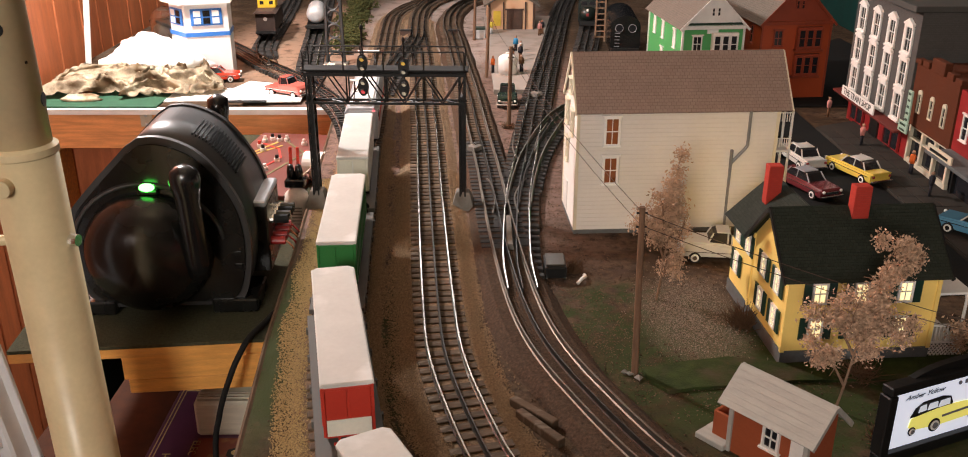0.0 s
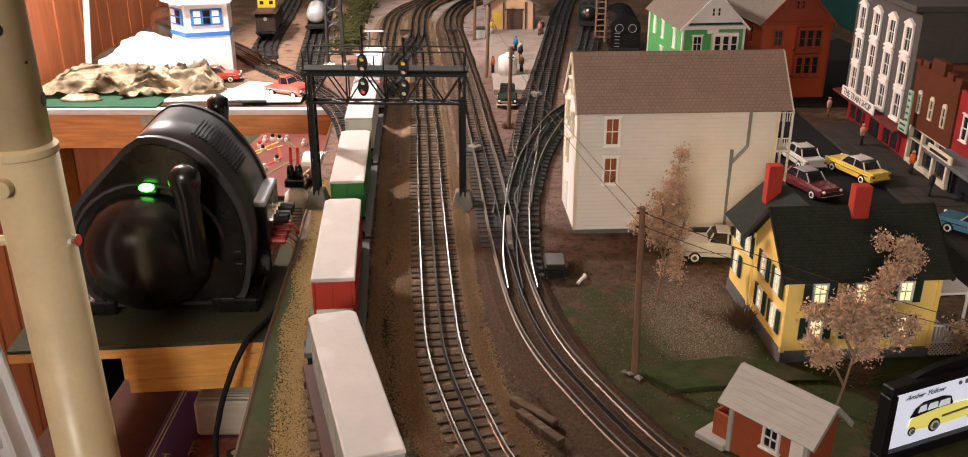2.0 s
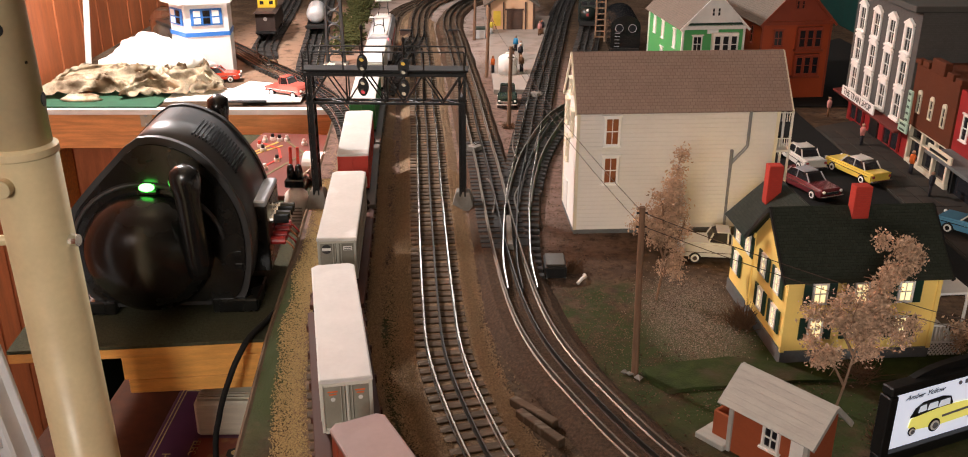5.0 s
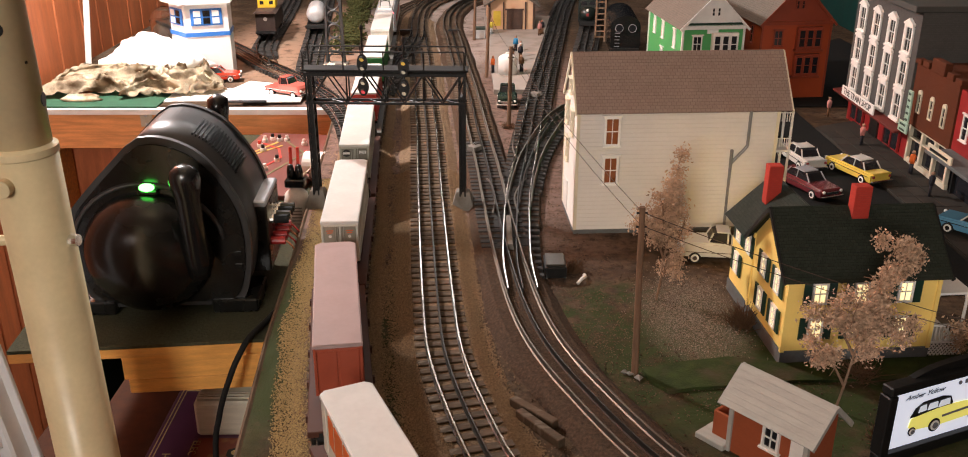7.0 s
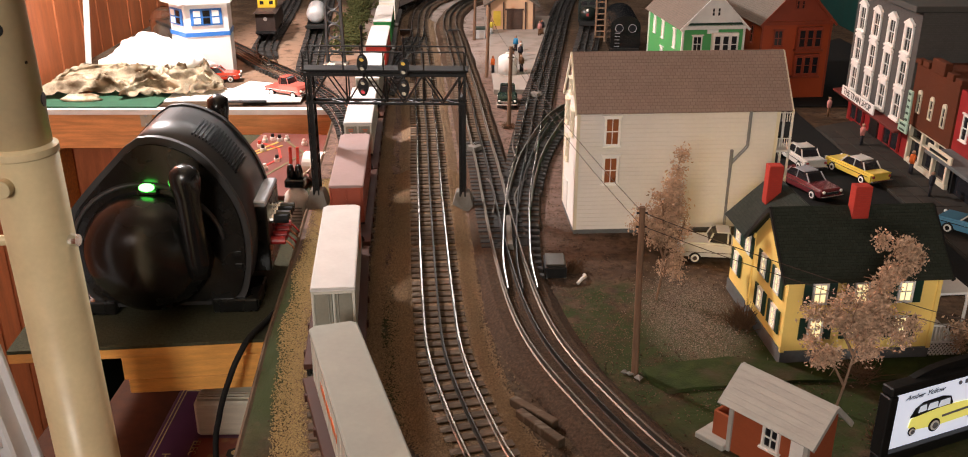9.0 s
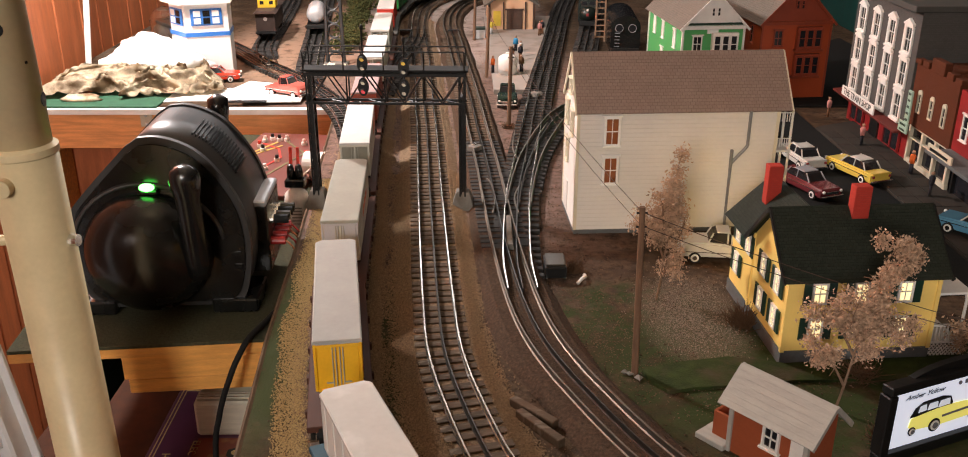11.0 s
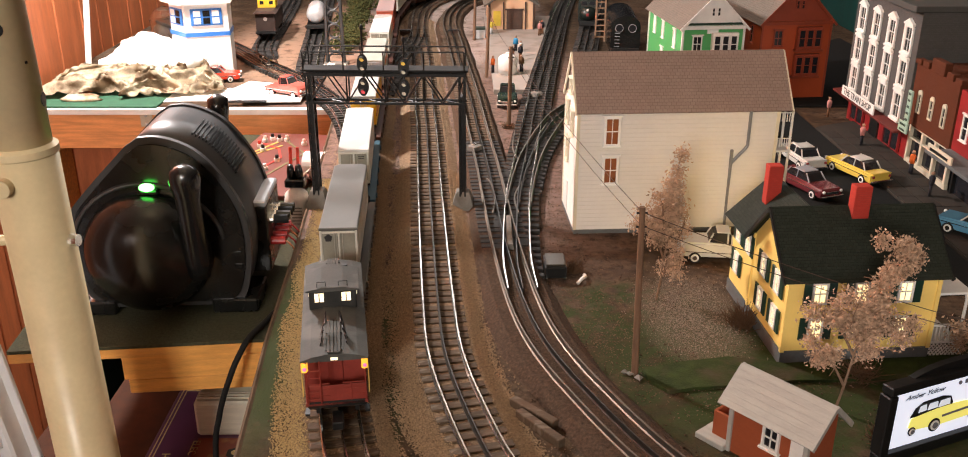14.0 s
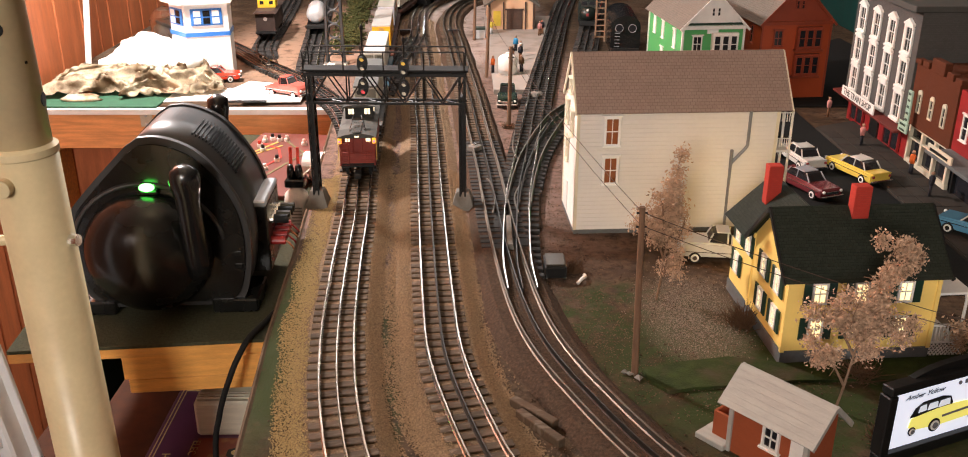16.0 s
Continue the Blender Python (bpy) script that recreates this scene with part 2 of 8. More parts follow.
SEEN = [(-0.1136, 0.6461), (-0.1227, 0.6812), (-0.1333, 0.7295), (-0.1429, 0.7833), (-0.1511, 0.8438), (-0.1583, 0.9123), (-0.1644, 0.9904), (-0.1706, 1.0803), (-0.1769, 1.185),
        (-0.1872, 1.3083), (-0.2005, 1.489), (-0.2130, 1.70), (-0.2290, 2.0), (-0.2450, 2.30), (-0.2570, 2.50), (-0.2660, 2.70)]
NEAR = arc(SEEN[0], -math.pi / 2 + 0.268, 0.88, math.pi / 2 - 0.268)
NEAR += [(NEAR[-1][0] + 0.3 * k, NEAR[-1][1]) for k in range(1, 9)]
FAR = arc(SEEN[-1], math.pi / 2 + 0.045, 0.78, -math.pi / 2 - 0.045)
FAR += [(FAR[-1][0] + 0.3 * k, FAR[-1][1]) for k in range(1, 10)]
MAIN_LINE = smooth_line([(x, y, 0) for x, y in NEAR[::-1] + SEEN + FAR], 0.005)
START = min(range(len(MAIN_LINE)), key=lambda i: (MAIN_LINE[i] - Vector((-0.1136, 0.6461, 0))).length) * 0.005


def on_line(s, line=MAIN_LINE, start=START):
    i = max(0, min(len(line) - 2, (s + start) / 0.005))
    k = int(i)
    return line[k].lerp(line[k + 1], i - k)


def side(line, i):
    d = (line[min(i + 1, len(line) - 1)] - line[max(i - 1, 0)]).normalized()
    return Vector((d.y, -d.x, 0)), d


def rail(line, off, width, top, low, material, name, parent, label=""):
    bm = B()
    rows = []
    for i in range(0, len(line), 2):
        n, _ = side(line, i)
        p = line[i] + n * off
        ring = []
        for u, z in ((-width * 1.5, low), (width * 1.5, low), (width * 1.5, low + 0.0008), (width * 0.4, low + 0.0018), (width * 0.4, top - 0.0022), (width, top - 0.0018),
                     (width, top - 0.0004), (width * 0.7, top), (-width * 0.7, top), (-width, top - 0.0004), (-width, top - 0.0018), (-width * 0.4, top - 0.0022), (-width * 0.4, low + 0.0018), (-width * 1.5, low + 0.0008)):
            ring.append(bm.verts.new((p.x + n.x * u, p.y + n.y * u, z)))
        rows.append(ring)
    for a, b in zip(rows, rows[1:]):
        for k in range(len(a)):
            j = (k + 1) % len(a)
            bm.faces.new((a[k], a[j], b[j], b[k]))
    bmesh.ops.recalc_face_normals(bm, faces=list(bm.faces))
    return part(name, bm, material, parent, label)


def tie_mesh(name, length, width, height, material):
    bm = box(B(), (0, 0, -height / 2), (length, width, height), 0.0007)
    me = bpy.data.meshes.new(name)
    bm.to_mesh(me)
    bm.free()
    me.materials.append(material)
    return me


TIE = tie_mesh("tie", 0.058, 0.0102, 0.008, M_TIE)
TIE_BLACK = tie_mesh("tie_black", 0.062, 0.0095, 0.008, M_TIEBLACK)


def stones(name, spots, material, label, parent=None):
    """Many small broken stones at (x, y, z, size)."""
    rng = np.random.default_rng(len(spots))
    base = np.array([(1, 0, 0), (-1, 0, 0), (0, 1, 0), (0, -1, 0), (0, 0, 0.8), (0, 0, -0.8)])
    faces = np.array([(0, 2, 4), (2, 1, 4), (1, 3, 4), (3, 0, 4), (2, 0, 5), (1, 2, 5), (3, 1, 5), (0, 3, 5)])
    n = len(spots)
    sp = np.array(spots)
    v = base[None] * rng.uniform(0.55, 1.2, (n, 6, 1))
    a = rng.uniform(0, 6.28, n)
    c, s = np.cos(a)[:, None], np.sin(a)[:, None]
    v = np.stack([v[..., 0] * c - v[..., 1] * s, v[..., 0] * s + v[..., 1] * c, v[..., 2]], -1)
    v = v * sp[:, 3][:, None, None] + sp[:, None, :3]
    f = (faces[None] + 6 * np.arange(n)[:, None, None]).reshape(-1, 3)
    me = bpy.data.meshes.new(name)
    me.from_pydata(v.reshape(-1, 3).tolist(), [], f.tolist())
    me.materials.append(material)
    ob = new(name, me)
    if parent:
        ob.parent = parent
        ob["kind"] = "stuff"
        return ob
    return tagged(ob, label, "ballast", kind="stuff")


def ballast_bed(line, half, name, material, lo, hi, per=26, seed=1, skew=0.0, top=0.0080):
    """A low shouldered bank of grit under a track between two distances, with loose stones on it."""
    rng = np.random.default_rng(seed)
    bm = B()
    rows = []
    for i in range(lo, hi, 4):
        n, _ = side(line, i)
        w = half * (1 + 0.12 * noise.noise(Vector((line[i].x * 9, line[i].y * 9, seed))))
        rows.append([bm.verts.new((line[i].x + n.x * u, line[i].y + n.y * u, z)) for u, z in ((-w + skew, -0.001), (-0.031, top), (0.031, top), (w + skew, -0.001))])
    for a, b in zip(rows, rows[1:]):
        for k in range(3):
            bm.faces.new((a[k], a[k + 1], b[k + 1], b[k]))
    bmesh.ops.recalc_face_normals(bm, faces=list(bm.faces))
    bed = solid(name, bm, M_STONEBED if material is M_STONE else M_STONEBED_DARK, "bank of tan grit ballast under a track", "ballast", kind="structure")
    spots = []
    for i in range(lo, hi):
        n, d = side(line, i)
        for _ in range(per):
            u = rng.normal(skew * 0.5, half * 0.62)
            if abs(u - skew) > half * 1.35:
                continue
            z = top - 0.0002 if abs(u) < 0.031 else max(0.0, 0.0078 * (1 - (abs(u) - 0.031) / max(0.004, half - 0.031)))
            p = line[i] + n * u + d * rng.uniform(0, 0.005)
            spots.append((p.x, p.y, z, rng.uniform(0.0006, 0.0015)))
    stones("ballast_stones", spots, material, "loose tan ballast stones beside the ties")
    return bed


M_STONEBED = mat("grit", (0.185, 0.122, 0.075), 0.95, 0, 0.75, 350, 1.0, depth=0.0015)
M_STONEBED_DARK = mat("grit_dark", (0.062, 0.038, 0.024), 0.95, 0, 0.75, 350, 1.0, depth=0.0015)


def track(pts, label, tie=TIE, pitch=0.0165, ends=(0.0, 0.0), centre=M_RUST, line=None, show=None, steel=M_STEEL, dark=None):
    line = line or smooth_line([(x, y, 0) for x, y in pts], 0.005)
    t = thing("railway_track", Matrix(), label, "railway track", "tracks", "structure")
    rail(line, -GAUGE / 2, 0.0010, RAIL_TOP, 0.0095, steel, "rail", t)
    rail(line, GAUGE / 2, 0.0010, RAIL_TOP, 0.0095, steel, "rail", t)
    rail(line, 0, 0.0008, RAIL_TOP - 0.0006, 0.0095, centre, "centre_rail", t, "dark centre rail")
    n = int(len(line) * 0.005 / pitch)
    lo, hi = show or (0, len(line) * 0.005)
    k = 0
    rest = []
    rng = random.Random(n)
    for i in range(n):
        s = i * pitch
        if s < ends[0] or s > n * pitch - ends[1]:
            continue
        j = min(len(line) - 1, int(s / 0.005))
        nrm, d = side(line, j)
        m = Matrix.Translation((line[j].x, line[j].y, 0.0098)) @ Matrix.Rotation(math.atan2(nrm.y, nrm.x) + rng.uniform(-0.03, 0.03), 4, "Z")
        if lo <= s <= hi and k < 290:
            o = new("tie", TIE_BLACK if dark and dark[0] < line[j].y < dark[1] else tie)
            o.parent = t
            o.matrix_basis = m
            k += 1
        else:
            rest.append(m)
    if rest:
        bm = B()
        for m in rest:
            box(bm, (0, 0, -0.004), (0.056, 0.008, 0.008), m=m)
        r = part("tie_run", bm, tie.materials[0], t)
        r["kind"] = "stuff"
    return line


L_MAIN = track(None, "three-rail track with brown wooden ties, curving", line=MAIN_LINE, centre=M_STEEL, show=(START - 0.12, START + 2.6))
CENTRE_PTS = [(-0.1700, 3.03), (-0.1900, 2.87), (-0.1862, 2.6582), (-0.1685, 2.4356), (-0.1427, 2.1435), (-0.1150, 1.7629), (-0.1040, 1.6352), (-0.0807, 1.3083), (-0.0633, 1.0803), (-0.0560, 0.9904), (-0.0490, 0.9123), (-0.0421, 0.8438),
              (-0.0313, 0.7833), (-0.0180, 0.7295), (-0.0046, 0.6812), (0.0068, 0.6461), (0.030, 0.593), (0.062, 0.543), (0.10, 0.50)]
CENTRE_PTS = [(2.4, 3.385), (1.6, 3.385), (1.0, 3.385), (0.5, 3.385), (0.3, 3.38), (0.12, 3.36), (-0.02, 3.29), (-0.12, 3.16)] + CENTRE_PTS
L_CENTRE = track(CENTRE_PTS, "three-rail track with brown wooden ties beside grit", show=(2.7, 9.0))
RIGHT_PTS = [(0.9, 3.30), (0.5, 3.30), (0.30, 3.29), (0.16, 3.26), (0.03, 3.16), (-0.0533, 3.0418), (-0.0915, 2.8655), (-0.0975, 2.6582), (-0.0786, 2.4356), (-0.0542, 2.1435), (-0.0293, 1.8584), (-0.0125, 1.6352), (0.0050, 1.424), (0.0135, 1.30), (0.0245, 1.1411), (0.0330, 1.0428),
             (0.0412, 0.966), (0.0510, 0.9015), (0.0640, 0.845), (0.0805, 0.7948), (0.1000, 0.747), (0.1210, 0.699), (0.1480, 0.6461), (0.185, 0.59), (0.23, 0.54)]
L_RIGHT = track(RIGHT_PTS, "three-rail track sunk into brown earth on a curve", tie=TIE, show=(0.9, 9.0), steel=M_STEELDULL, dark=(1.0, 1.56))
BRANCH_PTS = [(0.30, 3.30), (0.235, 2.90), (0.1872, 2.5203), (0.1199, 1.9637), (0.086, 1.6352), (0.0642, 1.424), (0.0500, 1.2819), (0.0430, 1.1411), (0.0410, 1.0428), (0.0450, 0.9604)]
L_BRANCH = track(BRANCH_PTS, "black-tied branch track running past the platform", tie=TIE_BLACK, ends=(0.0, 0.03), pitch=0.020)
SPUR_PTS = [(0.255, 1.86), (0.195, 1.80), (0.143, 1.7098), (0.1038, 1.5774), (0.0766, 1.4557), (0.0590, 1.3356), (0.0490, 1.2364)]
L_SPUR = track(SPUR_PTS, "black-tied curved spur leaving a turnout", tie=TIE_BLACK, ends=(0, 0.05), pitch=0.020, steel=M_STEELDULL)
SIDING_PTS = [(0.40, 3.3), (0.32, 2.8), (0.2879, 2.5648), (0.2514, 2.3179), (0.22, 2.1), (0.20, 1.95)]
L_SIDING = track(SIDING_PTS, "dark siding track with parked engines", tie=TIE_BLACK)
CROSS_PTS = [(-0.2130, 1.75), (-0.2145, 1.93), (-0.2034, 2.1435), (-0.178, 2.42), (-0.183, 2.60)]
L_CROSS = track(CROSS_PTS, "crossover track joining two main tracks", tie=TIE_BLACK, ends=(0.12, 0.1))
LEAD_PTS = [(-0.95, 2.75), (-0.78, 2.55), (-0.6116, 2.3179), (-0.505, 2.1435), (-0.4088, 2.0089), (-0.3349, 1.8838), (-0.2889, 1.7859), (-0.2535, 1.6759), (-0.2200, 1.5231), (-0.2000, 1.40)]
M_TIEGREY = mat("tie_grey", (0.035, 0.033, 0.03), 0.7, 0, 0.3, 120, 0.2, each=0.3)
L_LEAD = track(LEAD_PTS, "shiny three-rail yard lead crossing the bench", tie=tie_mesh("tie_grey", 0.05, 0.007, 0.008, M_TIEGREY), ends=(0.0, 0.14), centre=M_STEEL)
YARD_A = track([(-0.70, 3.6), (-0.6199, 3.0418), (-0.5613, 2.4192), (-0.535, 2.27), (-0.49, 2.13)], "yard track under a caboose", tie=TIE_BLACK, ends=(0, 0.1))
YARD_B = track([(-0.57, 3.6), (-0.5113, 3.0418), (-0.4489, 2.5203), (-0.415, 2.23), (-0.385, 2.03), (-0.345, 1.90)], "yard track under a tank car", tie=TIE_BLACK, ends=(0, 0.1))
ballast_bed(MAIN_LINE, 0.046, "ballast_bank_main", M_STONE, int((START - 0.15) / 0.005), int((START + 2.3) / 0.005), 60, 1)
ballast_bed(L_CENTRE, 0.048, "ballast_bank_centre", M_STONE, len(L_CENTRE) - 460, len(L_CENTRE) - 4, 55, 2)


def ballast_band(line, lo, hi, u0, u1, n, seed, material):
    """A loose strewn band of stones beside a track."""
    rng = np.random.default_rng(seed)
    spots = []
    for _ in range(n):
        i = int(lo + (hi - lo) * rng.random() ** 1.3)
        nrm, d = side(line, i)
        wob = 0.008 * noise.noise(Vector((line[i].x * 14, line[i].y * 14, seed)))
        u = u0 + (u1 - u0) * rng.beta(2, 2) + wob
        p = line[i] + nrm * u + d * rng.uniform(0, 0.005)
        bank = 0.0084 * max(0.0, min(1.0, (0.047 - abs(u)) / 0.016))
        spots.append((p.x, p.y, 0.0004 + bank + 0.0008 * rng.random(), rng.uniform(0.0004, 0.0012)))
    stones("ballast_band", spots, material, "loose band of tan ballast stones")


M_STONETAN = mat("ballast_tan", (0.36, 0.26, 0.125), 0.9, 0, 0.45, 500, 0.3)
S0 = int(START / 0.005)
C0 = len(L_CENTRE)
ballast_band(MAIN_LINE, S0 - 20, S0 + 150, -0.064, -0.028, 26000, 31, M_STONETAN)
M_STONEROSE = mat("ballast_rose", (0.285, 0.195, 0.118), 0.9, 0, 0.6, 500, 0.3)
ballast_band(MAIN_LINE, S0 - 20, S0 + 190, 0.024, 0.051, 20000, 32, M_STONEROSE)
ballast_band(L_CENTRE, C0 - 30, C0 - 190, 0.026, 0.060, 24000, 33, M_STONEROSE)
ballast_band(L_CENTRE, C0 - 30, C0 - 190, -0.054, -0.024, 20000, 34, M_STONEROSE)
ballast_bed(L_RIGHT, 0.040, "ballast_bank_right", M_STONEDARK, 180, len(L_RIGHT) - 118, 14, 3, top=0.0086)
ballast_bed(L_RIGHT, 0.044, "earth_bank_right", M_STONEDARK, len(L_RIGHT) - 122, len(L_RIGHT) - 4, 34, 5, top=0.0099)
ballast_bed(L_BRANCH, 0.034, "ballast_bank_branch", M_STONEDARK, 60, len(L_BRANCH) - 40, 8, 4)


# ---- the freight train ----
M_ROOFS = {k: mat("trailer_roof_" + k, c, 0.38 if k == "dark" else 0.62, 0, 0.10, 25, 0.05, spot=sp, spot_at=0.60) for k, c, sp in (
    ("white", (0.50, 0.49, 0.46), (0.72, 0.71, 0.69)), ("bright", (0.58, 0.57, 0.55), (0.51, 0.50, 0.48)), ("grey", (0.33, 0.33, 0.31), (0.38, 0.38, 0.35)),
    ("tan", (0.30, 0.30, 0.26), (0.35, 0.35, 0.30)), ("pink", (0.33, 0.24, 0.23), (0.29, 0.205, 0.195)), ("dark", (0.10, 0.10, 0.092), (0.125, 0.125, 0.115)))}
M_SIDES = {k: mat("trailer_side_" + k, c, 0.62 if k in ("brown", "deckgrey", "blue") else 0.5, 0, 0.12, 40, 0.05) for k, c in (
    ("cream", (0.66, 0.64, 0.55)), ("green", (0.01, 0.16, 0.03)), ("red", (0.42, 0.03, 0.015)), ("grey", (0.34, 0.34, 0.29)), ("pale", (0.55, 0.54, 0.47)), ("rust", (0.28, 0.05, 0.022)),
    ("yellow", (0.75, 0.40, 0.01)), ("orange", (0.60, 0.12, 0.02)), ("black", (0.02, 0.02, 0.02)), ("brown", (0.065, 0.026, 0.017)), ("deckgrey", (0.10, 0.097, 0.09)), ("blue", (0.03, 0.075, 0.105)), ("lilac", (0.42, 0.42, 0.46)), ("white", (0.66, 0.65, 0.61)))}

M_DOORS = dict(M_SIDES)
for k, c in (("grey", (0.185, 0.175, 0.140)), ("pale", (0.25, 0.24, 0.19))):
    M_DOORS[k] = mat("trailer_door_" + k, c, 0.5, 0, 0.2, 40, 0.05, spot=tuple(v * 0.8 for v in c))


def wheelset(parent, y, z, r, w, gauge):
    for sgn in (-1, 1):
        part("wheel", rod(rod(B(), (sgn * (gauge / 2 - w / 2), y, z), (sgn * (gauge / 2 + w / 2), y, z), r, seg=14), (sgn * (gauge / 2 - w / 2), y, z), (sgn * (gauge / 2 + w), y, z), r * 0.6, seg=10), M_RUBBER, parent, "dark wheel")


def truck(parent, y):
    """A four-wheel truck; rails lie at RAIL_TOP."""
    bm = B()
    for sgn in (-1, 1):
        box(bm, (sgn * 0.0235, y, RAIL_TOP + 0.010), (0.0025, 0.040, 0.005), 0.0006)
        box(bm, (sgn * 0.0235, y, RAIL_TOP + 0.007), (0.003, 0.014, 0.010), 0.0006)
        for dy in (-0.014, 0.014):
            box(bm, (sgn * 0.0242, y + dy, RAIL_TOP + 0.0085), (0.004, 0.007, 0.008), 0.0008)
    box(bm, (0, y, RAIL_TOP + 0.012), (0.044, 0.010, 0.006), 0.0006)
    t = part("truck", bm, M_BLACK, parent, "black cast truck")
    for dy in (-0.014, 0.014):
        wheelset(t, y + dy, RAIL_TOP + 0.0085, 0.0088, 0.004, GAUGE)
    return t


DECK = 0.036


def flatcar(colour, half=0.138):
    c = thing("flat_car", Matrix(), "%s flat car carrying a road trailer" % colour.replace("deckgrey", "grey"), "flat car", "flat cars of the freight train")
    m = M_SIDES[colour]
    part("deck", box(B(), (0, 0, DECK - 0.003), (0.058, half * 2, 0.006), 0.0008), m, c)
    bm = B()
    for sgn in (-1, 1):
        prism(bm, [(-half + 0.004, DECK - 0.006), (half - 0.004, DECK - 0.006), (0.072, DECK - 0.011), (-0.072, DECK - 0.011)], sgn * 0.0265, sgn * 0.0285, m=Matrix.Rotation(math.pi / 2, 4, "Z"))
    part("side_sill", bm, m, c)
    for k in range(5):
        y = -half * 0.8 + k * half * 0.4
        for sgn in (-1, 1):
            part("stake_pocket", box(B(), (sgn * 0.0297, y, DECK - 0.004), (0.0024, 0.005, 0.007), 0.0005), m, c)
    for sgn in (-1, 1):
        truck(c, sgn * (half - 0.018))
        bm = box(B(), (0, sgn * (half + 0.005), RAIL_TOP + 0.010), (0.008, 0.016, 0.006), 0.001)
        box(bm, (0.002, sgn * (half + 0.012), RAIL_TOP + 0.010), (0.012, 0.006, 0.009), 0.001)
        part("coupler", bm, M_BLACK, c, "black knuckle coupler")
        bm = rod(B(), (0, sgn * (half - 0.004), DECK), (0, sgn * (half - 0.004), DECK + 0.012), 0.0012)
        part("brake_wheel", rod(bm, (0.016, sgn * (half - 0.003), DECK + 0.002), (0.016, sgn * (half - 0.001), DECK + 0.002), 0.006, seg=12), M_BLACK, c)
    return c


TOP, BOTTOM = 0.096, 0.0462


